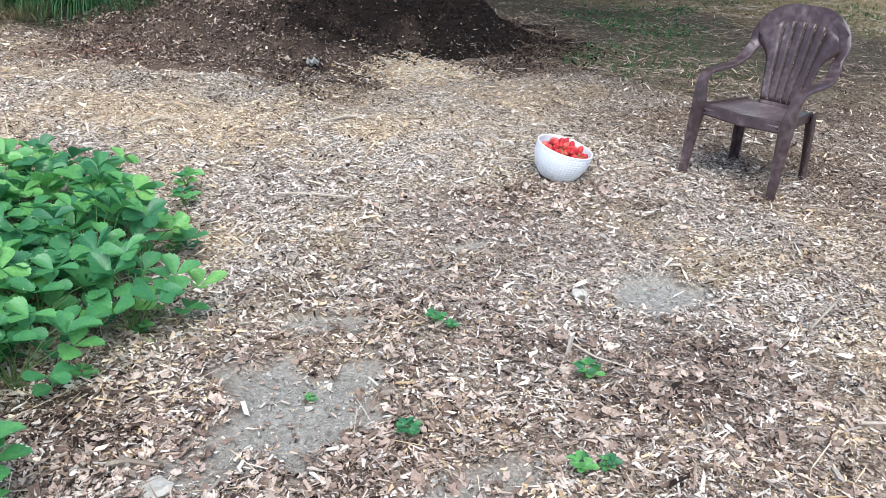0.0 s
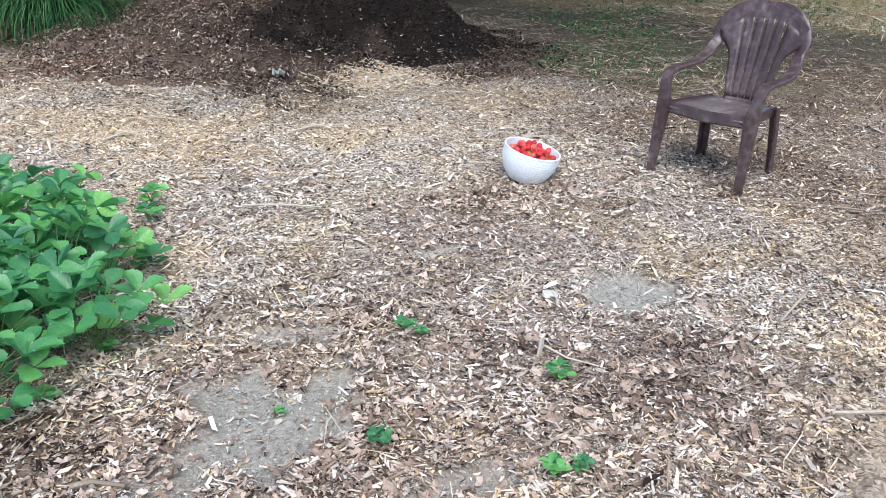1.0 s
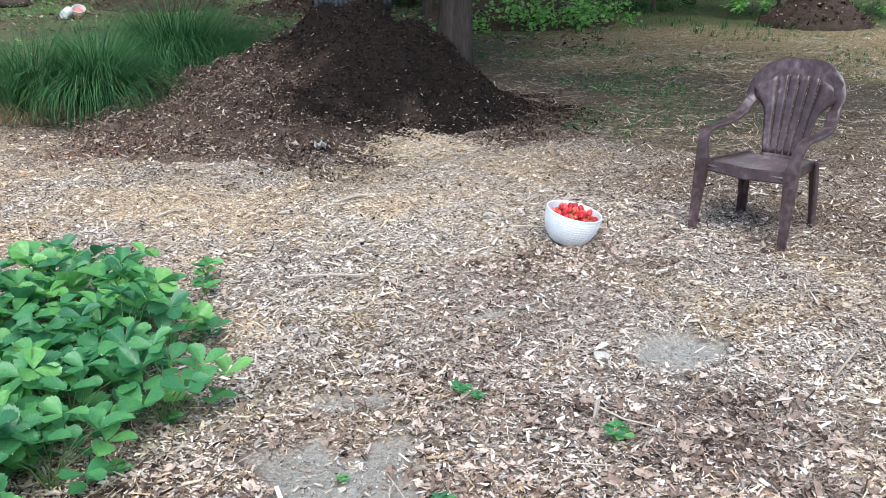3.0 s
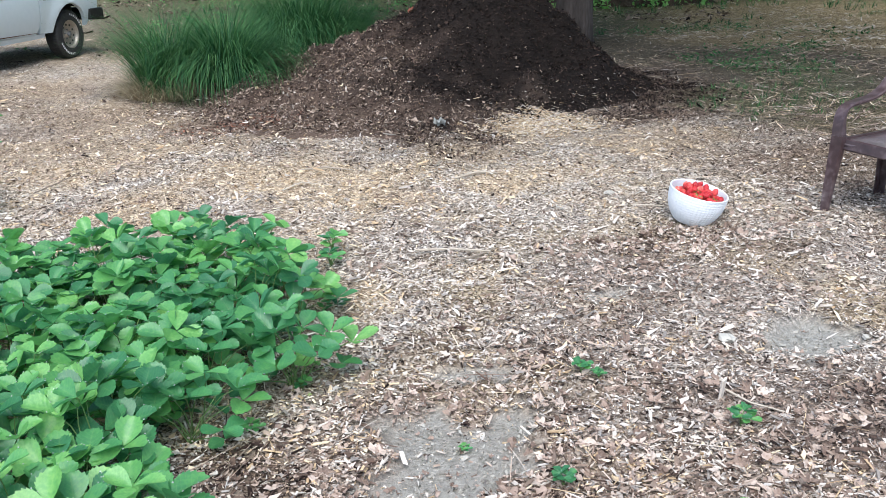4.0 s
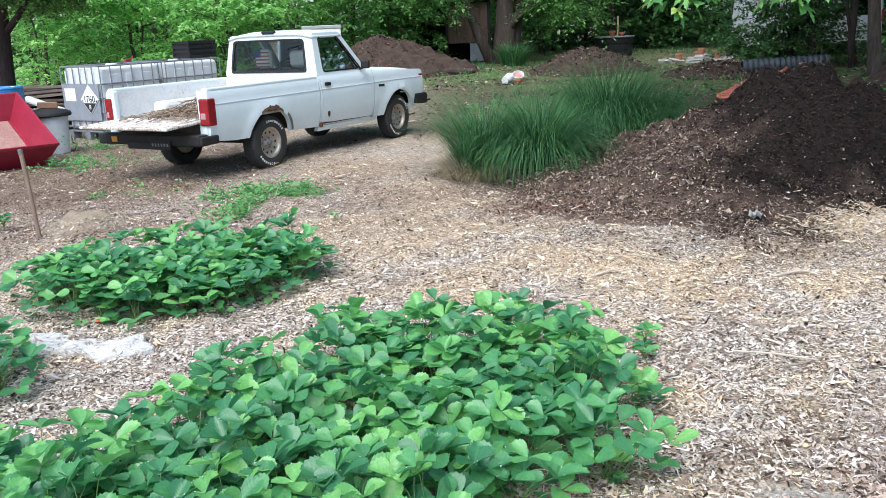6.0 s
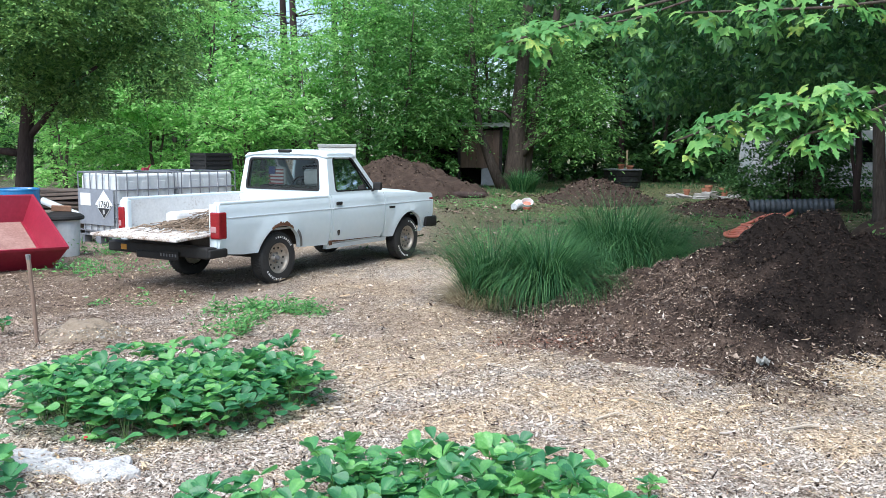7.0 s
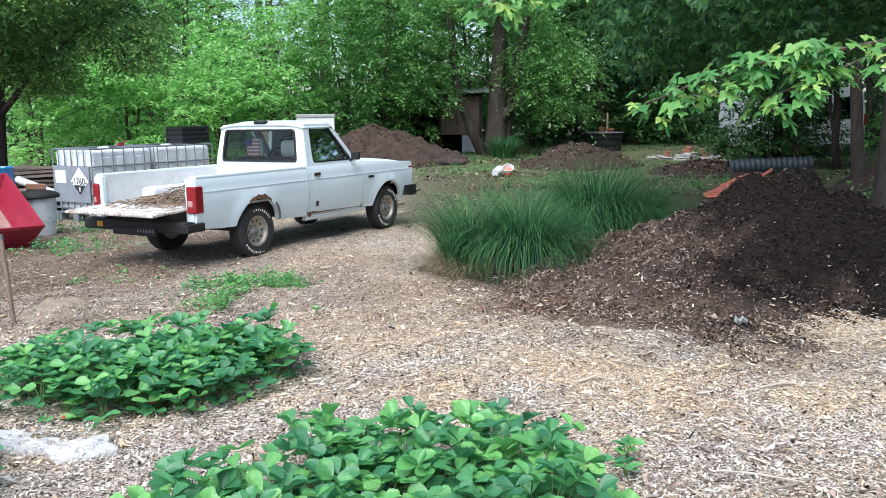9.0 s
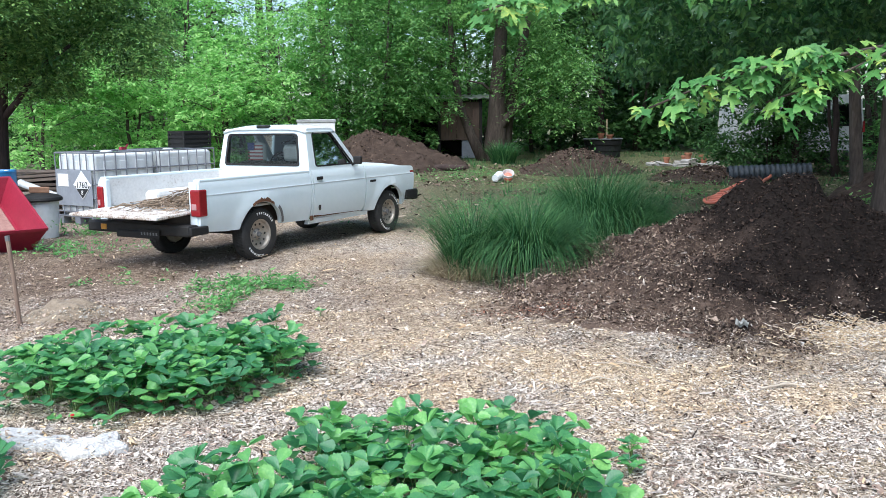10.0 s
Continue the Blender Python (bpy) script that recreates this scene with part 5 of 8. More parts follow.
def flank(outline, thick=0.035, left=False, zcuts=(0.42, 0.5, 0.56, 0.63, 0.7, 0.8, 0.815, 0.83, 0.88, 0.93, 0.96, 0.985), flare=()):
    """A body side panel: an outline in x and z, bent to the body's section, with thickness; flare: (x, z, radius) of wheel arches that stand proud."""
    bm = bmesh.new()
    bm.faces.new([bm.verts.new((x, 0, z)) for x, z in outline])
    for z in zcuts:
        bmesh.ops.bisect_plane(bm, geom=bm.verts[:] + bm.edges[:] + bm.faces[:], plane_co=(0, 0, z), plane_no=(0, 0, 1))
    xs = [p[0] for p in outline]
    for x in np.arange(min(xs) + .06, max(xs), .06):
        bmesh.ops.bisect_plane(bm, geom=bm.verts[:] + bm.edges[:] + bm.faces[:], plane_co=(x, 0, 0), plane_no=(1, 0, 0))
    bmesh.ops.triangulate(bm, faces=[f for f in bm.faces if len(f.verts) > 4])
    for v in bm.verts:
        y = section(v.co.z)
        for cx, cz, rad in flare:
            d = math.hypot(v.co.x - cx, v.co.z - cz)
            y -= 0.03 * math.exp(-((d - rad) / 0.055) ** 2)
        v.co.y = y
    ext = bmesh.ops.extrude_face_region(bm, geom=bm.faces[:])
    for v in (e for e in ext["geom"] if isinstance(e, bmesh.types.BMVert)):
        v.co.y += thick
    if left:
        for v in bm.verts:
            v.co.y = TW - v.co.y
    return crisp(bm)


def arch(cx, cz, rad, a0, a1, n=14):
    return [(cx + rad * math.cos(radians(a0 + (a1 - a0) * i / n)), cz + rad * math.sin(radians(a0 + (a1 - a0) * i / n))) for i in range(n + 1)]


def frame_strip(a, b):
    """A thin strip on the flank between two lines in x and z."""
    bm = bmesh.new()
    va, vb = ([bm.verts.new((x, section(z) - 0.034 * math.exp(-((math.hypot(x, z - 0.325) - 0.385) / 0.055) ** 2) - 0.003, z)) for x, z in ln] for ln in (a, b))
    for i in range(len(a) - 1):
        bm.faces.new((va[i], va[i + 1], vb[i + 1], vb[i]))
    return bm


AR, AF = (0.0, 0.325), (2.74, 0.325)
bed_outline = [(-0.95, 0.44), (-0.55, 0.4)] + arch(*AR, 0.365, 168, 12) + [(0.4, 0.39), (0.94, 0.37), (0.94, 0.985), (-0.93, 0.975), (-0.95, 0.95)]
for is_left in (False, True):
    o = part("bed_side", flank(bed_outline, 0.05, is_left, flare=((*AR, 0.385),)), M_PAINT, truck, smooth=False)
    rail = box(-0.93, 0.94, 0.03, 0.12, 0.955, 0.99, 0.012)
    if is_left:
        bmesh.ops.transform(rail, matrix=Matrix.Translation((0, TW, 0)) @ Matrix.Diagonal((1, -1, 1, 1)), verts=rail.verts)
    part("bed_rail", rail, M_PAINT, truck)
part("bed_side", box(-0.92, 0.93, 0.09, 0.12, 0.66, 0.96, 0.004), M_BEDPAINT, truck, "scratched inner wall of the bed")
part("bed_side", box(-0.92, 0.93, TW - 0.12, TW - 0.09, 0.66, 0.96, 0.004), M_BEDPAINT, truck, "scratched inner wall of the bed")
bm = box(-0.93, 0.93, 0.1, TW - 0.1, 0.62, 0.645, 0.004)
for i in range(12):
    add_box(bm, -0.92, 0.92, 0.17 + i * 0.118, 0.23 + i * 0.118, 0.645, 0.658, 0.005, 1)
part("bed_floor", bm, M_BEDPAINT, truck)
part("bed_front", box(0.88, 0.925, 0.1, TW - 0.1, 0.64, 0.965, 0.012), M_BEDPAINT, truck)
for y0 in (0.12, TW - 0.34):
    part("wheel_well", box(-0.4, 0.4, y0, y0 + 0.22, 0.645, 0.80, 0.05), M_BEDPAINT, truck)
for y0, y1 in ((0.05, 0.16), (TW - 0.16, TW - 0.05)):
    part("rear_pillar", box(-0.965, -0.9, y0, y1, 0.5, 0.965, 0.015), M_PAINT, truck)
for y0, y1 in ((0.025, 0.125), (TW - 0.085, TW - 0.02)):
    tl = part("tail_light", box(-0.985, -0.865, y0 - 0.034, y1, 0.60, 0.885, 0.015), M_LAMP_RED, truck, "red tail light with a clear lower lens")
    part("clear_lens", box(-0.99, -0.96, y0 + 0.01, y1 - 0.02, 0.67, 0.735, 0.006), M_LAMP_CLEAR, tl)
gate = box(-0.5, 0, 0.13, TW - 0.13, -0.032, 0.0, 0.01)
for i in range(3):
    add_box(gate, -0.47 + i * 0.16, -0.37 + i * 0.16, 0.2, TW - 0.2, 0.0, 0.008, 0.003, 1)
part("tailgate", gate, M_GATE, truck, "lowered tailgate with peeling paint", m=pose(-0.955, 0, 0.655, 0, -2.5))
bm = box(-1.13, -0.98, 0.02, TW - 0.02, 0.40, 0.52, 0.02)
add_box(bm, -1.15, -1.1, 0.5, TW - 0.5, 0.36, 0.44, 0.012)
add_box(bm, -1.12, -0.86, -0.01, 0.06, 0.41, 0.5, 0.015)
part("rear_bumper", bm, M_BLACK, truck)
part("reflector", box(-1.137, -1.128, TW - 0.33, TW - 0.24, 0.43, 0.49, 0.004), M_AMBER, truck, "amber reflector on the bumper")
plate = part("number_plate", box(-1.155, -1.148, 0.42, 0.72, 0.37, 0.46, 0.003), M_BLACK, truck, "dirty number plate")
for i in range(6):
    part("plate_bar", box(-1.16, -1.155, 0.45 + i * 0.044, 0.47 + i * 0.044, 0.4, 0.43), M_DARKTRIM, plate)
# cab lower body, doors, fenders
door_o = [(1.0, 0.385), (2.08, 0.365), (2.13, 0.45), (2.14, 0.985), (1.0, 0.985)]
sill = [(0.95, 0.31), (2.26, 0.31), (2.26, 0.36), (0.95, 0.375)]
fend = [(2.16, 0.37), (2.28, 0.36)] + arch(*AF, 0.36, 174, 8) + [(3.16, 0.42), (3.37, 0.44), (3.40, 0.62), (3.40, 0.90), (3.36, 0.925), (2.16, 0.985)]
for is_left in (False, True):
    d = part("door", flank(door_o, 0.05, is_left), M_PAINT, truck)
    hb = box(1.06, 1.17, -0.012, 0.012, 0.86, 0.9, 0.008)
    if is_left:
        bmesh.ops.transform(hb, matrix=Matrix.Translation((0, TW, 0)) @ Matrix.Diagonal((1, -1, 1, 1)), verts=hb.verts)
    part("door_handle", hb, M_BLACK, d, "black door handle")
    part("sill", flank(sill, 0.06, is_left, (0.36,)), M_PAINT, truck)
    part("front_fender", flank(fend, 0.05, is_left, flare=((*AF, 0.38),)), M_PAINT, truck)
    part("cab_corner", flank([(0.955, 0.40), (0.99, 0.40), (0.99, 0.985), (0.955, 0.985)], 0.05, is_left), M_PAINT, truck)
    st = box(-0.92, 3.36, -0.0025, 0.006, 0.812, 0.822, 0.001, 1)
    if is_left:
        bmesh.ops.transform(st, matrix=Matrix.Translation((0, TW, 0)) @ Matrix.Diagonal((1, -1, 1, 1)), verts=st.verts)
    part("body_moulding", st, M_TRIM, truck, "thin grey stripe along the flank")
part("door_dent", lathe([(0.001, 0), (0.05, 0.001), (0.04, 0.004), (0.001, 0.004)], 9, pose(1.12, 0.02, 0.53, 90) @ Matrix.Diagonal((.6, 1.2, 1, 1))), M_UNDER, truck, "dark rust hole in the door")
part("badge", box(2.24, 2.38, -0.006, 0.012, 0.755, 0.785, 0.003, 1), M_BLACK, truck, "dark badge on the fender")
# rust along the rear arch
bm = bmesh.new()
rr = random.Random(3)
ring = arch(*AR, 0.37, 118, 58, 22)
ring2 = [(x + rr.uniform(-.008, .008), z + (0.012 + 0.03 * rr.random() * math.sin(math.pi * i / 22)) + 0.004) for i, (x, z) in enumerate(ring)]
va = [bm.verts.new((x, section(z) - 0.036, z - 0.012)) for x, z in ring]
vb = [bm.verts.new((x, section(z) - 0.03, z)) for x, z in ring2]
for i in range(22):
    bm.faces.new((va[i], va[i + 1], vb[i + 1], vb[i]))
part("rust_edge", bm, M_RUST, truck, "rusted-through edge over the rear wheel")
part("rust_edge", frame_strip(arch(*AR, 0.415, 46, 12, 8), arch(*AR, 0.372, 46, 12, 8)), M_DARKTRIM, truck, "dark bare strip along the rear wheel arch")
part("rust_edge", frame_strip([(1.02, .42), (1.2, .405), (1.5, .4), (1.8, .392), (2.08, .385)], [(1.02, .395), (1.2, .39), (1.5, .388), (1.8, .384), (2.08, .38)]), M_RUST, truck, "rusty lower edge of the door")
part("rust_edge", box(0.945, 1.0, 0.03, 0.05, 0.36, 0.42, 0.006, 1), M_RUST, truck, "rusted cab corner by the sill")
# hood, cowl, nose
bm = bmesh.new()
grid = []
for i in range(9):
    s = i / 8
    x = 1.99 + s * 1.41
    line = []
    for j in range(13):
        u = j / 12
        y = 0.055 + u * (TW - 0.11)
        e = (abs(2 * u - 1)) ** 6
        z = 1.005 - 0.055 * s - 0.035 * s ** 6 + 0.022 * (1 - (2 * u - 1) ** 2) - 0.03 * e
        line.append(bm.verts.new((x, y, z)))
    grid.append(line)
for a, b in zip(grid, grid[1:]):
    for k in range(12):
        bm.faces.new((a[k], b[k], b[k + 1], a[k + 1]))
ext = bmesh.ops.extrude_face_region(bm, geom=bm.faces[:])
for v in (e for e in ext["geom"] if isinstance(e, bmesh.types.BMVert)):
    v.co.z -= 0.03
part("hood", bm, M_PAINT, truck, smooth=True)
part("nose", box(3.34, 3.43, 0.05, TW - 0.05, 0.6, 0.9, 0.02), M_BLACK, truck, "black grille panel")
part("headlight", box(3.36, 3.45, 0.06, 0.36, 0.68, 0.86, 0.015), M_LAMP_CLEAR, truck)
part("headlight", box(3.36, 3.45, TW - 0.36, TW - 0.06, 0.68, 0.86, 0.015), M_LAMP_CLEAR, truck)
part("marker_light", box(3.3, 3.412, 0.008, 0.06, 0.66, 0.86, 0.01), M_LAMP_RED, truck, "amber-red front marker light")
bm = box(3.38, 3.53, 0.0, TW, 0.42, 0.58, 0.03)
add_box(bm, 3.18, 3.46, -0.012, 0.05, 0.44, 0.58, 0.015)
add_box(bm, 3.18, 3.46, TW - 0.05, TW + 0.012, 0.44, 0.58, 0.015)
part("front_bumper", bm, M_BLACK, truck)


def frame_ring(outer, inner, offset):
    """A flat frame between two loops of equal length, with depth along offset."""
    bm = bmesh.new()
    n = len(outer)
    off = Vector(offset)
    o0, i0 = [bm.verts.new(p) for p in outer], [bm.verts.new(p) for p in inner]
    o1, i1 = [bm.verts.new(Vector(p) + off) for p in outer], [bm.verts.new(Vector(p) + off) for p in inner]
    for k in range(n):
        j = (k + 1) % n
        bm.faces.new((o0[k], o0[j], i0[j], i0[k]))
        bm.faces.new((o1[k], i1[k], i1[j], o1[j]))
        bm.faces.new((o0[k], o1[k], o1[j], o0[j]))
        bm.faces.new((i0[k], i0[j], i1[j], i1[k]))
    return bm


def round_loop(corners, r, n=5):
    """A closed loop through rounded corners; corners: points in a plane."""
    out, c = [], [Vector(p) for p in corners]
    for i, p in enumerate(c):
        a, b = c[i - 1], c[(i + 1) % len(c)]
        rr_ = min(r, (a - p).length * .45, (b - p).length * .45)
        p0, p1 = p + (a - p).normalized() * rr_, p + (b - p).normalized() * rr_
        out += [(p0.lerp(p, t)).lerp(p.lerp(p1, t), t) for t in (k / (n - 1) for k in range(n))]
    return out


ZR = 1.50   # roof line


def side_y(z):
    return 0.045 + (z - 0.985) * 0.17


so = [(x, side_y(z), z) for x, z in ((0.965, 0.985), (1.02, ZR), (1.58, ZR), (2.05, 0.985))]
si = [(x, side_y(z), z) for x, z in ((1.1, 1.02), (1.12, 1.45), (1.53, 1.45), (1.93, 1.02))]
bm_side = frame_ring(round_loop(so, .05), round_loop(si, .05), (0, 0.05, 0))
part("cab_side", crisp(bm_side), M_PAINT, truck)
pane = part("side_window", mesh_bm("side_window", frame_ring(round_loop(si, .05), round_loop([(1.2, side_y(1.1), 1.1), (1.2, side_y(1.35), 1.35), (1.5, side_y(1.35), 1.35), (1.8, side_y(1.1), 1.1)], .03), (0, 0.006, 0)), M_GLASS), None, truck)
bm = bmesh.new()
bm.faces.new([bm.verts.new(Vector(p) + Vector((0, .02, 0))) for p in round_loop(si, .05)])
pane.data = mesh_bm("side_window", bm, M_GLASS)
seal = frame_ring(round_loop(si, .05), round_loop([(p[0] + .018 * (1 if k < 2 else -1 - (k == 3)), p[1], p[2] + (.018 if k in (0, 3) else -.018)) for k, p in enumerate(si)], .04), (0, 0.012, 0))
bmesh.ops.translate(seal, verts=seal.verts, vec=(0, -.004, 0))
part("window_seal", seal, M_BLACK, truck, "black rubber window seal")
part("quarter_post", tube([(1.8, side_y(1.04) + .015, 1.03), (1.64, side_y(1.33) + .015, 1.32)], .006, 6), M_BLACK, truck)
bm = frame_ring([(p[0], TW - p[1], p[2]) for p in round_loop(so, .05)], [(p[0], TW - p[1], p[2]) for p in round_loop(si, .05)], (0, -0.05, 0))
part("cab_side", bm, M_PAINT, truck)
bm = bmesh.new()
bm.faces.new([bm.verts.new((p[0], TW - p[1] - .02, p[2])) for p in round_loop(si, .05)])
part("side_window", bm, M_GLASS, truck)
# back of the cab
bo = [(0.965, 0.055, 0.64), (0.965, 0.055, 1.0), (1.02, 0.15, ZR), (1.02, TW - 0.15, ZR), (0.965, TW - 0.055, 1.0), (0.965, TW - 0.055, 0.64)]
bi = [(0.968, 0.2, 1.03), (0.97, 0.2, 1.1), (1.008, 0.24, 1.44), (1.008, TW - 0.2, 1.44), (0.97, TW - 0.16, 1.1), (0.968, TW - 0.16, 1.03)]
part("cab_back", frame_ring(round_loop(bo, .09), round_loop(bi, .06), (0.04, 0, 0)), M_PAINT, truck)
br = [(p[0] - .006, p[1] + (.03 if p[1] < .8 else -.03), p[2] + (.026 if p[2] < 1.3 else -.026)) for p in bi]
part("rear_window_seal", frame_ring([Vector(p) - Vector((.008, 0, 0)) for p in round_loop(bi, .06)], round_loop(br, .05), (0.02, 0, 0)), M_BLACK, truck, "black rubber seal of the rear window")
bm = bmesh.new()
bm.faces.new([bm.verts.new(Vector(p) + Vector((.012, 0, 0))) for p in round_loop(bi, .06)])
part("rear_window", bm, M_GLASS, truck)
bm = bmesh.new()
grid = []
for i in range(9):
    s = i / 8
    line = []
    for j in range(11):
        u = j / 10
        z = ZR + 0.05 * (1 - (2 * u - 1) ** 4) * min(1, 3 * s + .15, 3 * (1 - s) + .15) ** .7 - 0.004
        line.append(bm.verts.new((1.0 + s * 0.61, 0.12 + u * (TW - 0.24), z - .03 * max(0, abs(2 * u - 1) - .75) / .25)))
    grid.append(line)
for a, b in zip(grid, grid[1:]):
    for k in range(10):
        bm.faces.new((a[k], b[k], b[k + 1], a[k + 1]))
ext = bmesh.ops.extrude_face_region(bm, geom=bm.faces[:])
for v in (e for e in ext["geom"] if isinstance(e, bmesh.types.BMVert)):
    v.co.z -= 0.03
part("roof", bm, M_PAINT, truck, smooth=True)
part("brake_light", box(0.985, 1.04, TW / 2 - .1, TW / 2 + .1, ZR + .005, ZR + .045, .012), M_BLACK, truck, "dark high brake light")
bm = bmesh.new()
bm.faces.new([bm.verts.new(p) for p in ((2.03, .1, .995), (2.03, TW - .1, .995), (1.59, TW - .16, ZR - .01), (1.59, .16, ZR - .01))])
part("windshield", bm, M_GLASS, truck)
mirror = box(1.86, 1.91, -.11, .015, 1.02, 1.125, .018)
add_tube(mirror, [(1.89, -.02, 1.04), (1.89, .07, 1.0)], .015, 6)
part("side_mirror", mirror, M_BLACK, truck)
# inside the cab
part("bench_seat", box(1.15, 1.35, 0.2, TW - 0.2, 0.6, 1.08, .05), M_UNDER, truck)
part("headrest", box(1.14, 1.24, 0.34, 0.62, 1.08, 1.3, .06, 3), M_SEAT, truck, "grey cloth headrest")
hr = part("headrest", box(1.14, 1.24, TW - .66, TW - .4, 1.08, 1.32, .05, 3), M_WHITE, truck, "headrest under a striped flag cloth")
for i in range(5):
    part("stripe", box(1.128, 1.14, TW - .655, TW - .405, 1.09 + i * .045, 1.11 + i * .045, .002, 1), M_FLAGRED, hr)
part("canton", box(1.124, 1.14, TW - .52, TW - .41, 1.22, 1.32, .002, 1), M_FLAGBLUE, hr)
part("dashboard", box(1.9, 2.15, .12, TW - .12, .7, 1.0, .04), M_BLACK, truck)
wheel_ring = bmesh.new()
add_tube(wheel_ring, [(1.72 + .05 * math.sin(a), TW - .45 + .18 * math.cos(a), 1.0 + .17 * math.sin(a)) for a in (2 * math.pi * k / 20 for k in range(21))], .014, 6, False)
part("steering_wheel", wheel_ring, M_BLACK, truck)
# underside and wheels
bm = box(-0.9, 3.3, 0.45, TW - .45, .36, .6, .02)
add_box(bm, 0.95, 2.3, .1, TW - .1, .36, .64, .03)
add_box(bm, -0.9, -.45, .12, TW - .12, .46, .62, .03)
add_box(bm, 2.3, 3.35, .35, TW - .35, .34, .9, .03)
add_tube(bm, [(0, .2, .33), (0, TW - .2, .33)], .05, 8)
add_tube(bm, [(2.74, .2, .33), (2.74, TW - .2, .33)], .05, 8)
part("underbody", bm, M_UNDER, truck, "dirty dark underbody and axles")
part("exhaust_pipe", tube([(-.3, .35, .42), (-.75, .3, .45), (-.92, .2, .44)], .03, 8), M_RUST, truck)


def build_wheel():
    """A wheel lying round the y axis, its outer face towards -y."""
    w = new("wheel")
    turn = pose(0, 0, 0, 90) @ Matrix.Diagonal((1, 1, -1, 1))
    R, W = .335, .2
    prof = [(.19, -.085), (.2, -.1), (.235, -.105), (.275, -.104), (.31, -.098), (.328, -.082), (R, -.055), (R, .055), (.328, .082), (.31, .098), (.26, .1), (.2, .09)]
    bm = lathe([(q, z) for q, z in prof], 48, turn, False)
    for k in range(48):
        a = 2 * math.pi * k / 48
        for z0, z1 in ((-.075, -.03), (-.012, .03)):
            add_box(bm, R - .004, R + .006, -.012, .012, z0, z1, 0, 1, turn @ Matrix.Rotation(a + (0 if z0 < -.05 else .06), 4, "Z"))
    part("tyre", bm, M_TYRE, w)
    prof = [(.001, -.035), (.035, -.06), (.045, -.05), (.07, -.03), (.13, -.045), (.165, -.06), (.178, -.09), (.195, -.098), (.2, -.09), (.19, -.05), (.18, .08), (.001, .08)]
    bm = lathe(prof, 40, turn)
    part("rim", bm, M_RIM, w)
    hole = mesh_bm("vent_hole", lathe([(.001, -.0535), (.015, -.0535), (.015, -.048), (.001, -.048)], 10), M_BLACK)
    for k in range(10):
        part("vent_hole", hole, None, w, m=turn @ Matrix.Rotation(2 * math.pi * k / 10, 4, "Z") @ Matrix.Translation((.132, 0, 0)))
    bm = lathe([(.001, -.095), (.02, -.095), (.032, -.085), (.034, -.05), (.001, -.05)], 16, turn)
    for k in range(5):
        a = 2 * math.pi * k / 5
        add_lathe(bm, [(.001, -.06), (.011, -.06), (.011, -.04), (.001, -.04)], 6, turn @ Matrix.Rotation(a, 4, "Z") @ Matrix.Translation((.062, 0, 0)))
    part("hub", bm, M_DARKTRIM, w)
    rl = random.Random(4)
    for a0, n in ((35, 9), (215, 8)):
        bm = bmesh.new()
        for k in range(n):
            a = radians(a0 + k * 8.5)
            for q in ((.258, .266), (.276, .284)) if rl.random() < .5 else ((.258, .284),):
                add_box(bm, q[0], q[1], -.012 if len(q) else 0, .012 - .008 * rl.random(), -.1075, -.103, 0, 1, turn @ Matrix.Rotation(a, 4, "Z"))
        part("tyre_lettering", bm, M_WHITE, w, "raised white marks on the tyre wall")
    return w


wheel = build_wheel()
wheel.parent = truck
wheel.matrix_basis = pose(0, .12, .302) @ Matrix.Scale(.9, 4)
for x, y, a in ((2.74, .12, 0), (0, TW - .12, 180), (2.74, TW - .12, 180)):
    w2 = copy_thing(wheel, pose(x, y, .302, 0, 0, a) @ pose(0, 0, 0, 0, 70 * x))
    w2.parent = truck

# brushwood on the bed and tailgate
M_TWIG = mat("dry twigs", [(0.25, (0.1, 0.07, 0.045)), (0.55, (0.26, 0.19, 0.13)), (0.85, (0.45, 0.36, 0.26))], scale=9, rough=0.9, vary=0.5, by="island")
M_SHEET = mat("white plastic sheet", [(0.3, (0.6, 0.6, 0.6)), (0.8, (0.8, 0.8, 0.8))], scale=7, rough=0.4, bump=0.5, bscale=14, dist=0.02)
bm = bmesh.new()
rt = random.Random(9)
for k in range(330):
    x, y = rt.gauss(-.45, .3), rt.gauss(.62, .27)
    x, y = max(-1.05, min(x, .3)), max(.2, min(y, 1.25))
    hump = .17 * math.exp(-((x + .25) / .4) ** 2 - ((y - .65) / .35) ** 2)
    a, ln, z = rt.gauss(.3, .9), rt.uniform(.08, .32), .672 + hump * rt.random()
    d = Vector((math.cos(a), math.sin(a), rt.uniform(-.12, .14))) * ln
    p = Vector((x, y, z))
    pts = [p - d, p - d * .3 + Vector((rt.uniform(-.04, .04), rt.uniform(-.05, .05), .03)), p + d * .35 + Vector((rt.uniform(-.04, .04), rt.uniform(-.05, .05), .01)), p + d]
    pts = [Vector((min(q.x, .8), min(max(q.y, .15), TW - .15), max(q.z, .668))) for q in pts]
    add_tube(bm, pts, [.0045, .0045, .004, .002] if rt.random() < .85 else [.009, .009, .007, .005], 5)
ob = thing("twig_heap", "heap of dry twigs and straw on the truck bed", "twigs", truck.matrix_basis.copy(), kind="stuff", data=mesh_bm("twig_heap", bm, M_TWIG))
bm = bmesh.new()
grid = []
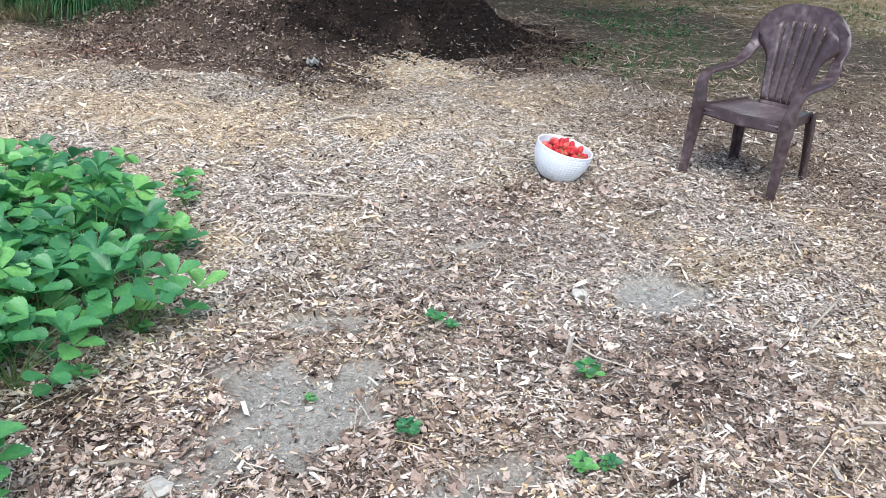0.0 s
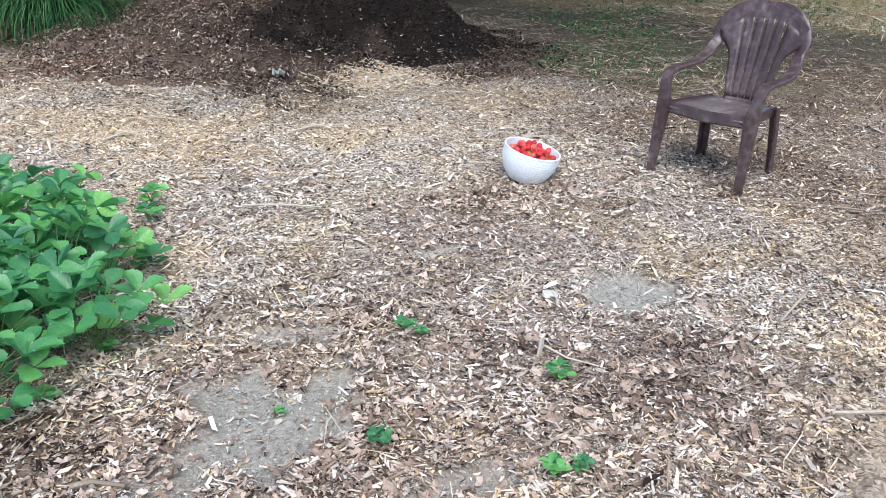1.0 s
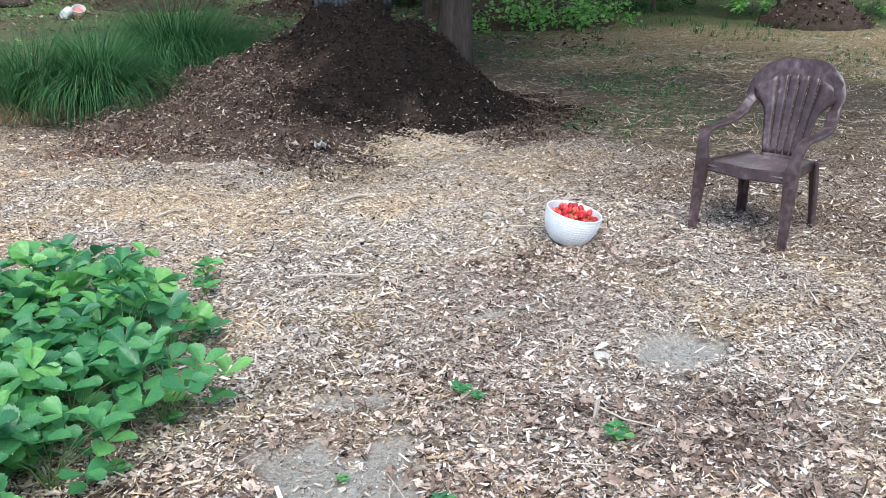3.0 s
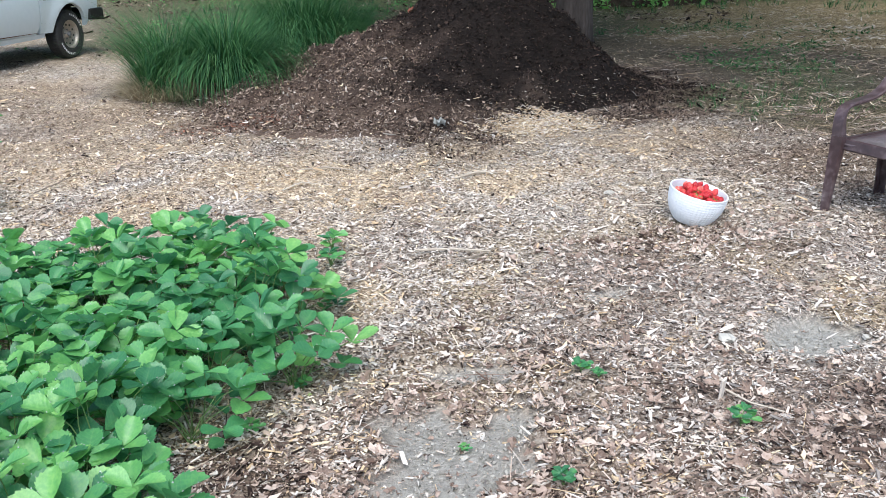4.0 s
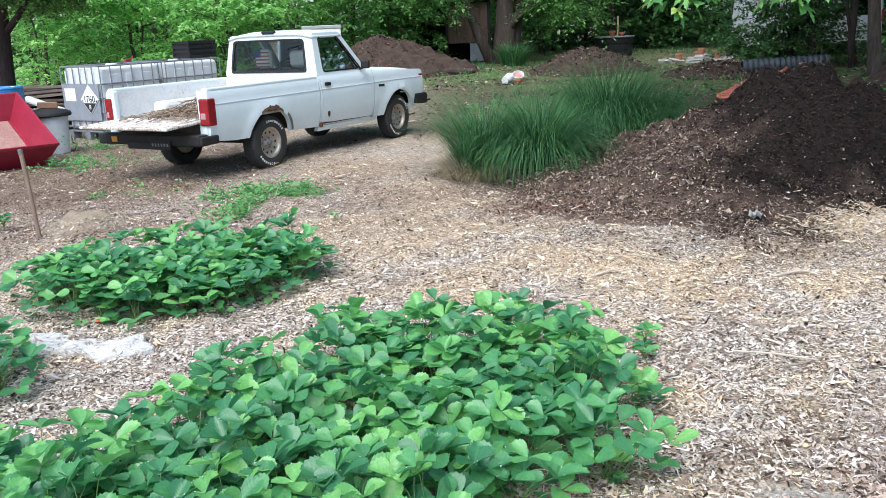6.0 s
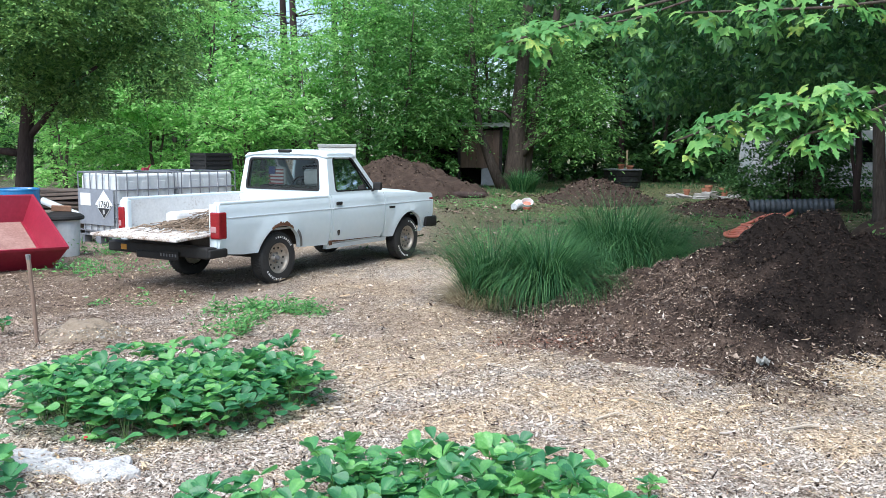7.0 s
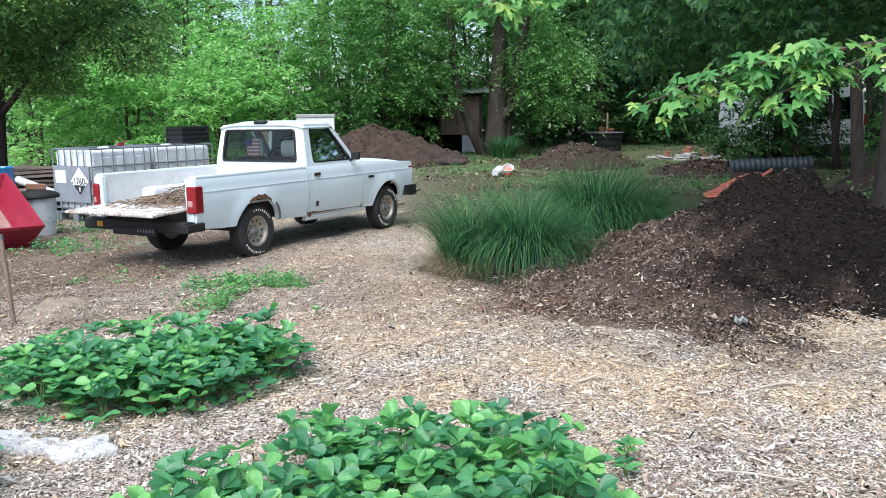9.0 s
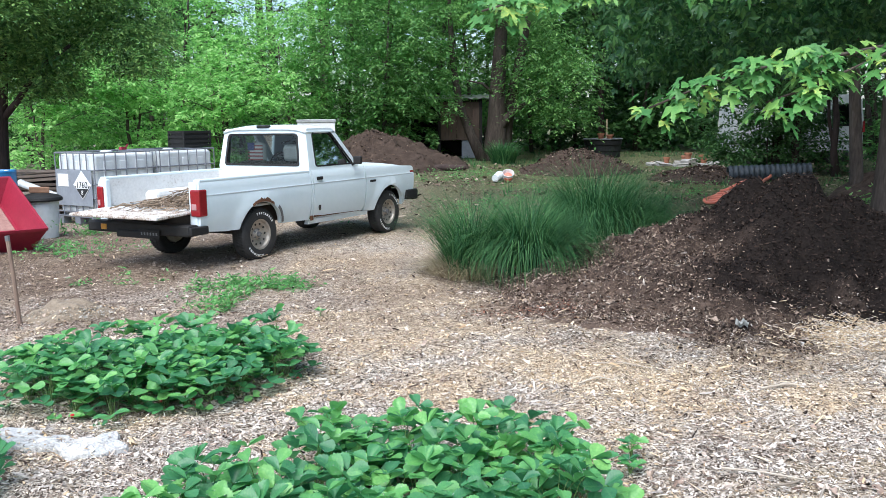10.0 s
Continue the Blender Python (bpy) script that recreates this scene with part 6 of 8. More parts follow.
for i in range(22):
    line = []
    for j in range(18):
        x, y = -.05 + .75 * i / 21, .45 + .75 * j / 17
        z = .665 + .25 * math.exp(-((x - .3) / .24) ** 2 - ((y - .8) / .28) ** 2) + .03 * float(vnoise(x * 9, y * 9, 1, 70)) + .02 * float(vnoise(x * 20, y * 20, 1, 71))
        line.append(bm.verts.new((x, y, max(z, .664))))
    grid.append(line)
for a, b in zip(grid, grid[1:]):
    for k in range(17):
        bm.faces.new((a[k], b[k], b[k + 1], a[k + 1]))
thing("plastic_sheet", "crumpled white plastic sheet on the truck bed", "plastic sheet", truck.matrix_basis.copy(), data=mesh_bm("plastic_sheet", bm, M_SHEET, True))

# ---- the brown plastic chair ----
M_CHAIR = mat("faded brown plastic", [(0.3, (0.032, 0.019, 0.02)), (0.5, (0.056, 0.035, 0.037)), (0.61, (0.11, 0.081, 0.083)), (0.72, (0.26, 0.225, 0.23))], scale=4, rough=0.32, bump=0.08, bscale=90)
# Paler than the rest: wear, plus sky reflection put into the colour.
M_SEAT = mat("worn brown plastic with sky sheen", [(0.3, (0.06, 0.04, 0.042)), (0.5, (0.12, 0.09, 0.093)), (0.64, (0.25, 0.215, 0.22)), (0.76, (0.4, 0.365, 0.37))], scale=7, rough=0.34, bump=0.08, bscale=90)
CH = pose(3.755, 3.335, 0.0, 0, 0, 199)
chair = thing("garden_chair", "faded brown plastic garden armchair on the mulch", "chair", CH @ Matrix.Translation((0, 0, gz(3.745, 3.33) - .004)))
chair.scale = (1, .9, 1)


def add_band(bm, pts, half_w, half_t, up=(0, 0, 1)):
    """A flat bar swept along points: half_w across, half_t thick, its flat side facing up as far as it can; edges rounded by an eight-sided section."""
    pts = [Vector(p) for p in pts]
    rings = []
    for i, p in enumerate(pts):
        d = (pts[min(i + 1, len(pts) - 1)] - pts[max(i - 1, 0)]).normalized()
        u = Vector(up[i] if isinstance(up, list) else up)
        nrm = (u - d * u.dot(d)).normalized()
        sd = d.cross(nrm)
        w = half_w[i] if isinstance(half_w, list) else half_w
        t = half_t[i] if isinstance(half_t, list) else half_t
        rings.append([bm.verts.new(p + sd * a * w + nrm * b * t) for a, b in ((-1, -.4), (-.8, -1), (.8, -1), (1, -.4), (1, .4), (.8, 1), (-.8, 1), (-1, .4))])
    for a, b in zip(rings, rings[1:]):
        for k in range(8):
            bm.faces.new((a[k], a[(k + 1) % 8], b[(k + 1) % 8], b[k]))
    bm.faces.new(rings[0][::-1])
    bm.faces.new(rings[-1])


def add_curved(bm, pts, half_w, half_t, ups, k=4):
    """A band along a smooth curve through the points."""
    def mid(q, i, t):
        a, b, c, d = (np.array(q[max(0, min(len(q) - 1, i + j))], float) for j in (-1, 0, 1, 2))
        return .5 * (2 * b + (c - a) * t + (2 * a - 5 * b + 4 * c - d) * t * t + (3 * b - a - 3 * c + d) * t ** 3)
    at = [(i, j / k) for i in range(len(pts) - 1) for j in range(k)] + [(len(pts) - 2, 1.0)]
    add_band(bm, [tuple(mid(pts, i, t)) for i, t in at], [float(mid(half_w, i, t)) for i, t in at], [float(mid(half_t, i, t)) for i, t in at], [tuple(mid(ups, i, t)) for i, t in at])


def back_point(u, v):
    """The backrest's surface: u -1 to 1 across, v 0 to 1 up; a fan that leans back and curves round the sitter."""
    half = .165 + .122 * max(v, 0) ** .8
    z = .375 + .5 * v - .10 * v * abs(u) ** 2.6
    return Vector((-.165 - .135 * v + .05 * u * u * (.4 + .6 * v), u * half, z))


def sheet(f, us, vs, thick):
    bm = bmesh.new()
    g = [[bm.verts.new(f(u, v)) for u in us] for v in vs]
    for a, b in zip(g, g[1:]):
        for k in range(len(us) - 1):
            bm.faces.new((a[k], a[k + 1], b[k + 1], b[k]))
    bmesh.ops.recalc_face_normals(bm, faces=bm.faces)
    ext = bmesh.ops.extrude_face_region(bm, geom=bm.faces[:])
    for v in (e for e in ext["geom"] if isinstance(e, bmesh.types.BMVert)):
        v.co += Vector(thick)
    return bm


def seat_point(u, v):
    half = .2 + .045 * v
    return Vector((-.18 + .43 * v, u * half, .372 + .012 * v - .02 * (1 - u * u) * math.sin(math.pi * v) - .035 * max(0, v - .9) * 10 * .5))


part("seat", sheet(seat_point, np.linspace(-1, 1, 11), np.linspace(0, 1, 12), (0, 0, -.016)), M_SEAT, chair, "worn seat with sky sheen in its colour", smooth=True)
bm = bmesh.new()
add_band(bm, [(.235, -.25, .362), (.25, 0, .352), (.235, .25, .362)], .03, .011, (1, 0, .2))
part("seat_rim", bm, M_CHAIR, chair)
edges_u = np.linspace(-.7, .7, 7)


def slat_point(k):
    """One slat of the back's fan; the outermost two widen into the shoulders."""
    def f(w, v):
        flare = .25 * float(smooth(.46, .8, v))
        e0, e1 = edges_u[k] + (.022 if k else -flare), edges_u[k + 1] - (.022 if k < 5 else -flare)
        return back_point(e0 + (e1 - e0) * w, v)
    return f


for k in range(6):
    part("back_slat", sheet(slat_point(k), np.linspace(0, 1, 5), np.linspace(.03, .87, 16), (-.008, 0, 0)), M_CHAIR, chair, smooth=True)
    if k < 5:
        bm = bmesh.new()
        for j in range(18):
            v = .06 + .045 * j
            p, q = back_point(edges_u[k + 1] - .026, v), back_point(edges_u[k + 1] + .026, v + .014)
            add_tube(bm, [p - Vector((.004, 0, 0)), q - Vector((.004, 0, 0))], .0032, 4)
        part("slat_link", bm, M_CHAIR, chair, "small links across the slot between slats")
part("back_crest", crisp(sheet(back_point, np.linspace(-.95, .95, 17), np.linspace(.8705, 1.0, 5), (-.008, 0, 0)), .6), M_CHAIR, chair)
part("back_foot", sheet(back_point, np.linspace(-.74, .74, 11), np.linspace(-.06, .027, 3), (-.01, 0, 0)), M_CHAIR, chair, smooth=True)
for s in (1, -1):
    pts = [back_point(s * .0, 1.0), back_point(s * .3, 1.0), back_point(s * .58, .99), back_point(s * .82, .95), back_point(s * .97, .86), back_point(s * 1.0, .74)]
    pts += [Vector((-.2, s * .264, .64)), Vector((-.15, s * .28, .59)), Vector((-.07, s * .29, .56)), Vector((.03, s * .294, .55)), Vector((.13, s * .294, .547)), Vector((.19, s * .292, .535)), Vector((.225, s * .288, .5)), Vector((.235, s * .282, .44)), Vector((.24, s * .272, .38))]
    ups = [(1, 0, .3)] * 4 + [(.9, 0, .4), (.7, -s * .3, .6), (.4, -s * .3, .9), (.2, -s * .1, 1), (0, 0, 1), (0, 0, 1), (.1, 0, 1), (.6, 0, .8), (1, 0, .3), (1, 0, .1), (1, 0, 0)]
    pts = [p - Vector((.0098, 0, 0)) if i < 6 else p for i, p in enumerate(pts)]
    bm = bmesh.new()
    add_curved(bm, pts, [.02, .024, .028, .032, .034, .035, .035, .034, .033, .033, .033, .032, .033, .036, .04], [.0085] * 6 + [.011] * 6 + [.015, .02, .024], ups)
    part("arm_frame", crisp(bm, .7), M_CHAIR, chair)
    bm = bmesh.new()
    add_curved(bm, [(.239, s * .273, .4), (.242, s * .272, .36), (.25, s * .275, .28), (.263, s * .279, .14), (.273, s * .282, 0)], [.041, .041, .037, .03, .024], [.025, .025, .023, .019, .015], [(1, 0, 0)] * 5)
    part("leg", crisp(bm, .7), M_CHAIR, chair)
    bm = bmesh.new()
    pts, hw = [(-.16, s * .205, .375), (-.175, s * .212, .28), (-.19, s * .217, .14), (-.2, s * .222, 0)], [.036, .032, .027, .023]
    add_band(bm, pts, [w * .85 for w in hw], .008, (1, 0, .05))
    add_band(bm, [Vector(p) + Vector((.02, s * w * .8, 0)) for p, w in zip(pts, hw)], .022, .007, (0, 1, 0))
    part("leg", bm, M_CHAIR, chair)
    bm = bmesh.new()
    add_band(bm, [(-.17, s * .205, .36), (0, s * .23, .363), (.24, s * .255, .367)], .008, .024, (0, 0, 1))
    part("side_rail", bm, M_CHAIR, chair)

# ---- basket of strawberries ----
M_BASKET = mat("white woven plastic", [(0.3, (0.68, 0.72, 0.76)), (0.7, (0.84, 0.87, 0.9))], scale=12, rough=0.45, bump=0.1)
BK = pose(2.715, 3.665, gz(2.715, 3.665) + .012, 0, 0, 0) @ pose(0, 0, 0, 9, 9, 0)
basket = thing("berry_basket", "white woven plastic basket full of strawberries", "basket", BK)
bm = bmesh.new()
n, rows = 144, 24
rings = []
for j in range(rows + 1):
    s = j / rows
    q = .148 * (.56 + .44 * (1 - (1 - s) ** 2.4) ** .85)
    rings.append([bm.verts.new(((q + (.0014 if i % 3 == 0 else 0) + (.0012 if j % 2 else 0)) * math.cos(2 * math.pi * i / n), (q + (.0014 if i % 3 == 0 else 0) + (.0012 if j % 2 else 0)) * math.sin(2 * math.pi * i / n), .168 * s)) for i in range(n)])
for j in range(rows, -1, -1):
    s = j / rows
    q = .142 * (.56 + .44 * (1 - (1 - s) ** 2.4) ** .85)
    rings.append([bm.verts.new((q * math.cos(2 * math.pi * i / n), q * math.sin(2 * math.pi * i / n), .006 + .162 * s)) for i in range(n)])
for a, b in zip(rings, rings[1:]):
    for k in range(n):
        bm.faces.new((a[k], a[(k + 1) % n], b[(k + 1) % n], b[k]))
bm.faces.new(rings[0][::-1])
bm.faces.new(rings[-1])
part("bowl", bm, M_BASKET, basket)
bm = bmesh.new()
add_tube(bm, [(.147 * math.cos(a), .147 * math.sin(a), .168) for a in (2 * math.pi * k / 40 for k in range(41))], .0042, 6, False)
part("rim", bm, M_BASKET, basket, smooth=True)
BIG = [berry_mesh("strawberry", s, M_RED) for s in (.031, .036, .028)]
CAL = [calyx_mesh(s) for s in (.036, .04, .033)]
rs_ = random.Random(61)
for k in range(120):
    a, q = k * 2.39996, .115 * math.sqrt((k % 80 + .5) / 80)
    zz = .128 + (.022 if k >= 80 else 0) + .018 * (1 - (q / .13) ** 2) + rs_.uniform(-.005, .007)
    kk = k % 3
    m = BK @ pose(q * math.cos(a) * (.85 if k >= 80 else 1), q * math.sin(a) * (.85 if k >= 80 else 1), zz, rs_.uniform(60, 150) if rs_.random() < .8 else rs_.uniform(0, 40), rs_.uniform(-30, 30), rs_.uniform(0, 360))
    sb = thing("strawberry", "ripe red strawberry in the basket", "strawberry", m, group="strawberries in the basket", data=BIG[kk])
    if k % 5:
        part("calyx", CAL[kk], None, sb, "green calyx")

# ---- totes, bin, barrel, tub by the truck ----
M_HDPE = mat("milky white plastic", [(0.3, (0.55, 0.58, 0.58)), (0.7, (0.74, 0.76, 0.76))], scale=2.5, rough=0.4, bump=0.05)
M_STEEL = mat("galvanised steel", [(0.3, (0.16, 0.17, 0.19)), (0.7, (0.28, 0.29, 0.32))], scale=10, rough=0.5, metal=0.3, bump=0.1)
M_PLATE = mat("grey sheet metal", [(0.3, (0.2, 0.215, 0.24)), (0.7, (0.3, 0.32, 0.35))], scale=3, rough=0.6, metal=0.1, bump=0.05)
M_INK = mat("black ink", [(0.3, (0.012, 0.012, 0.014)), (0.8, (0.03, 0.03, 0.032))], scale=9, rough=0.5, bump=0)


def text_mesh(body, size):
    cu = bpy.data.curves.new("lettering", "FONT")
    cu.body, cu.size, cu.extrude, cu.align_x, cu.align_y = body, size, .0015, "CENTER", "CENTER"
    ob = bpy.data.objects.new("lettering", cu)
    scene.collection.objects.link(ob)
    me = bpy.data.meshes.new_from_object(ob.evaluated_get(bpy.context.evaluated_depsgraph_get()))
    bpy.data.objects.remove(ob)
    bpy.data.curves.remove(cu)
    me.materials.clear()
    me.materials.append(M_INK)
    return me


def build_tote(label):
    """A liquid tote: a blow-moulded tank in a steel tube cage on a pallet; x 1.2 long, y 1.0 wide, from the corner."""
    t = thing("liquid_tote", label, "tote", group="totes by the truck")
    bm = box(.03, 1.17, .03, .97, .16, 1.11, .07, 4)
    add_lathe(bm, [(.09, 1.1), (.09, 1.14), (.07, 1.15), (.07, 1.15)], 20, Matrix.Translation((.6, .5, 0)))
    tk = part("tank", bm, M_HDPE, t)
    for i in range(3):
        part("rib", box(.02, .05, .2 + .24 * i, .32 + .24 * i, .25, 1.0, .012), M_HDPE, tk)
        part("rib", box(.2 + .3 * i, .36 + .3 * i, .02, .05, .25, 1.0, .012), M_HDPE, tk)
    for z in (.2, .42, .64, .86, 1.13):
        bm = bmesh.new()
        add_tube(bm, [(.01, .01, z), (1.19, .01, z), (1.19, .99, z), (.01, .99, z), (.01, .01, z)], .0115 if z < 1 else .014, 6, False)
        part("cage_ring", bm, M_STEEL, t)
    up = mesh_bm("cage_post", tube([(0, 0, .14), (0, 0, 1.13)], .01, 6), M_STEEL)
    for i in range(7):
        x = .01 + 1.18 * i / 6
        for y in (.0, 1.0):
            part("cage_post", up, None, t, m=pose(x, y, 0))
    for i in range(1, 6):
        for x in (.0, 1.2):
            part("cage_post", up, None, t, m=pose(x, .01 + .98 * i / 6, 0))
    bm = box(0, 1.2, 0, 1.0, .115, .14, .005)
    part("pallet_deck", bm, M_STEEL, t)
    for x in (.0, .53, 1.06):
        for y in (.0, .43, .86):
            part("pallet_block", box(x, x + .14, y, y + .14, 0, .115, .006), M_STEEL, t)
    return t


TOTE = pose(-5.38, 13.45, gz(-5.4, 13.6) - .01, 0, 0, 57)
tote = build_tote("white liquid tote in a steel cage with hazard placard")
tote.matrix_basis = TOTE
tote2 = copy_thing(tote, TOTE @ pose(1.27, .02, 0))
tagged(tote2, "white liquid tote in a steel cage under a crate")
plate = part("label_plate", box(-.022, -.016, .04, .96, .3, .86, .003), M_PLATE, tote, "grey sheet-metal label plate")
part("paper_label", box(-.027, -.022, .63, .9, .6, .8), M_WHITE, plate)
bm = box(-.006, 0, -.16, .16, -.16, .16, .004, 1, pose(0, 0, 0, 45))
dia = part("placard", bm, M_WHITE, plate, "white diamond hazard placard with black lower half", m=pose(-.024, .28, .63))
bm = bmesh.new()
f0 = [bm.verts.new(p) for p in ((-.0085, -.2, -.012), (-.0085, 0, -.212), (-.0085, .2, -.012))]
bm.faces.new(f0)
part("black_half", bm, M_INK, dia)
part("number_band", box(-.0105, -.009, -.155, .155, -.055, .06, 0), M_WHITE, dia)
part("lettering", text_mesh("1760", .145), None, dia, "black number 1760", m=Matrix.Translation((-.0125, 0, 0)) @ pose(0, 0, 0, 90, 0, -90))
crate = thing("plastic_crate", "black slatted plastic crate on the tote", "crate", TOTE @ pose(2.0, .25, 1.15))
for y in (0, .4):
    for z in (.0, .08, .16, .24):
        part("slat", box(0, .62, y, y + .012, z, z + .045, .003, 1), M_BLACK, crate)
for x in (0, .608):
    for z in (.0, .08, .16, .24):
        part("slat", box(x, x + .012, 0, .41, z, z + .045, .003, 1), M_BLACK, crate)
for x, y in ((0, 0), (.59, 0), (0, .385), (.59, .385)):
    part("corner_post", box(x - .003, x + .033, y - .003, y + .03, 0, .29, .004, 1), M_BLACK, crate)
part("lettering", text_mesh("8", .1), None, dia, "small white number 8", m=Matrix.Translation((-.0105, 0, -.12)) @ pose(0, 0, 0, 90, 0, -90)).data.materials[0] = M_WHITE
part("crate_floor", box(0, .62, 0, .41, 0, .01), M_BLACK, crate)
part("front_panel", box(.05, .57, .013, .02, .01, .27), M_BLACK, crate)
part("side_panel", box(.013, .02, .05, .36, .01, .27), M_BLACK, crate)
M_RED_PAINT = mat("red plastic", [(0.3, (0.2, 0.008, 0.022)), (0.55, (0.26, 0.013, 0.034)), (0.85, (0.34, 0.04, 0.06))], scale=3, rough=0.45, bump=0.1, bscale=30)
tool = thing("red_tool", "small red tool lying on the tote", "tool", TOTE @ pose(.75, .3, 1.15, 0, 0, 20))
part("tool_body", box(0, .16, 0, .05, 0, .05, .01), M_RED_PAINT, tool)
part("tool_handle", tube([(.14, .02, .03), (.24, .03, .09)], .012, 6), M_RED_PAINT, tool)

# white bin with a black lid and a brick on top
M_BRICK = mat("weathered wood block", [(0.3, (0.16, 0.08, 0.05)), (0.7, (0.3, 0.17, 0.1))], scale=9, rough=0.9, bump=0.3)
bx, by = -5.62, 12.1
bin_ = thing("dust_bin", "white plastic bin with a black lid", "bin", pose(bx, by, gz(bx, by)))
part("bin_body", lathe([(.2, 0), (.215, .01), (.245, .5), (.25, .52), (.235, .52)], 28), M_HDPE, bin_, smooth=False)
part("lid", lathe([(.29, .52), (.3, .54), (.29, .57), (.24, .6), (.1, .63), (.001, .635)], 28), M_BLACK, bin_, "black domed lid")
thing("wood_block", "brown wooden block lying on the bin lid", "block", pose(bx, by, gz(bx, by) + .632, 0, 3, 25), data=mesh_bm("wood_block", box(-.13, .13, -.06, .06, 0, .08, .01), M_BRICK))
M_BLUE = mat("blue plastic", [(0.3, (0.015, 0.12, 0.3)), (0.7, (0.03, 0.2, 0.42))], scale=3, rough=0.4, bump=0.05)
bx, by = -6.72, 13.1
barrel = thing("blue_barrel", "blue plastic barrel with closed top", "barrel", pose(bx, by, gz(bx, by)))
part("barrel_body", lathe([(.27, 0), (.285, .02), (.29, .25), (.3, .27), (.3, .3), (.29, .32), (.29, .58), (.3, .6), (.3, .63), (.29, .65), (.285, .86), (.29, .88), (.28, .9), (.27, .88), (.001, .88)], 32), M_BLUE, barrel)
part("bung", lathe([(.03, .88), (.03, .9), (.001, .9)], 12, Matrix.Translation((.12, .1, 0))), M_WHITE, barrel)

# tipped red tub: a cart bed with its far end raised
M_TUBMUD = mat("dried mud", [(0.3, (0.2, 0.1, 0.08)), (0.7, (0.36, 0.22, 0.18))], scale=5, rough=0.95, bump=0.4)
ta = Vector((-.643 * .94, .766 * .94, .34)).normalized()
tb = Vector((-.766, -.643, 0))
tn = ta.cross(tb)
TUB = Matrix((ta, tb, tn)).transposed().to_4x4()
TUB.translation = Vector((-4.9, 10.72, .30))
tub = thing("red_tub", "large red cart tub tipped up, muddy inside", "cart tub", TUB)


def tub_shell():
    """A flared open bed: floor, sloping walls with thickness and a turned rim; x along, y across, opening along +z, one rim corner at the origin."""
    bm = bmesh.new()
    def loop(i, z):
        return [bm.verts.new(p) for p in ((i, i, z), (1.7 - i, i, z), (1.7 - i, 1.3 - i, z), (i, 1.3 - i, z))]
    L = [loop(.16, -.33), loop(.03, 0), loop(0, .004), loop(0, -.03), loop(.012, -.035), loop(.14, -.35)]
    for a, b in zip(L, L[1:]):
        for k in range(4):
            bm.faces.new((a[k], a[(k + 1) % 4], b[(k + 1) % 4], b[k]))
    bm.faces.new(L[0])
    bm.faces.new(L[-1][::-1])
    return bm


part("tub_shell", tub_shell(), M_RED_PAINT, tub)
part("mud_crust", box(.3, 1.5, .2, 1.1, -.326, -.31, .008), M_TUBMUD, tub, "dried tan mud on the floor")
bm = bmesh.new()
add_tube(bm, [(.9, .2, -.35), (1.0, .2, -.75)], .03, 6)
add_tube(bm, [(.9, 1.1, -.35), (1.0, 1.1, -.75)], .03, 6)
part("leg_frame", bm, M_BLACK, tub)

# stake
M_STAKE = mat("old wooden stake", [(0.3, (0.14, 0.09, 0.065)), (0.7, (0.28, 0.2, 0.15))], scale=8, rough=0.9, stretch=(1, 1, .15), bump=0.4)
sx, sy = -3.35, 6.72
stake = thing("wooden_stake", "thin brown wooden stake in the ground", "stake", pose(sx, sy, gz(sx, sy)))
part("shaft", tube([(0, 0, -.1), (-.02, 0, .35), (-.045, 0, .68)], [.017, .017, .018], 8), M_STAKE, stake)
part("tip", tube([(-.044, 0, .66), (-.047, 0, .7)], .0195, 8), M_DARKTRIM, stake, "dark worn tip")

# lumber stack behind the bin
M_LUMBER = mat("weathered lumber", [(0.3, (0.12, 0.09, 0.07)), (0.6, (0.26, 0.2, 0.16)), (0.85, (0.4, 0.33, 0.27))], scale=4, rough=0.9, stretch=(.2, 1, 1), bump=0.4, vary=0.5)
rl = random.Random(71)
plank = mesh_bm("plank", box(-1.1, 1.1, -.07, .07, 0, .045, .004, 1), M_LUMBER)
lumber = thing("lumber_stack", "untidy stack of weathered planks", "lumber stack", pose(-7.25, 15.5, gz(-7.25, 15.5), 0, 0, 25))
for k in range(46):
    part("plank", plank, None, lumber, m=pose(rl.uniform(-.25, .25), -.45 + .22 * (k % 5) + rl.uniform(-.03, .03), .05 + .075 * (k // 5), rl.uniform(-5, 5), rl.uniform(-4, 4), rl.uniform(-7, 7)))
thing("white_pipe", "white plastic pipe leaning on the planks", "pipe", pose(-6.55, 14.3, gz(-6.5, 14.3)), data=mesh_bm("white_pipe", tube([(-.5, .2, .62), (.3, 0, .35), (.75, -.1, .22)], .06, 12), M_HDPE, True))

# ---- loose mulch: shredded chips, litter leaves, straw ----
CHIP_PALE = mat("pale wood chips", [(0.15, (0.38, 0.318, 0.26)), (0.5, (0.62, 0.54, 0.458)), (0.92, (0.84, 0.775, 0.685))], scale=40, rough=0.85, bump=0.3, bscale=160, vary=0.65, by="island", spec=0.3)
CHIP_GOLD = mat("golden wood chips", [(0.1, (0.3, 0.2, 0.11)), (0.5, (0.62, 0.465, 0.29)), (0.9, (0.88, 0.75, 0.55))], scale=30, rough=0.85, bump=0.3, bscale=160, vary=0.8, by="island", spec=0.3)
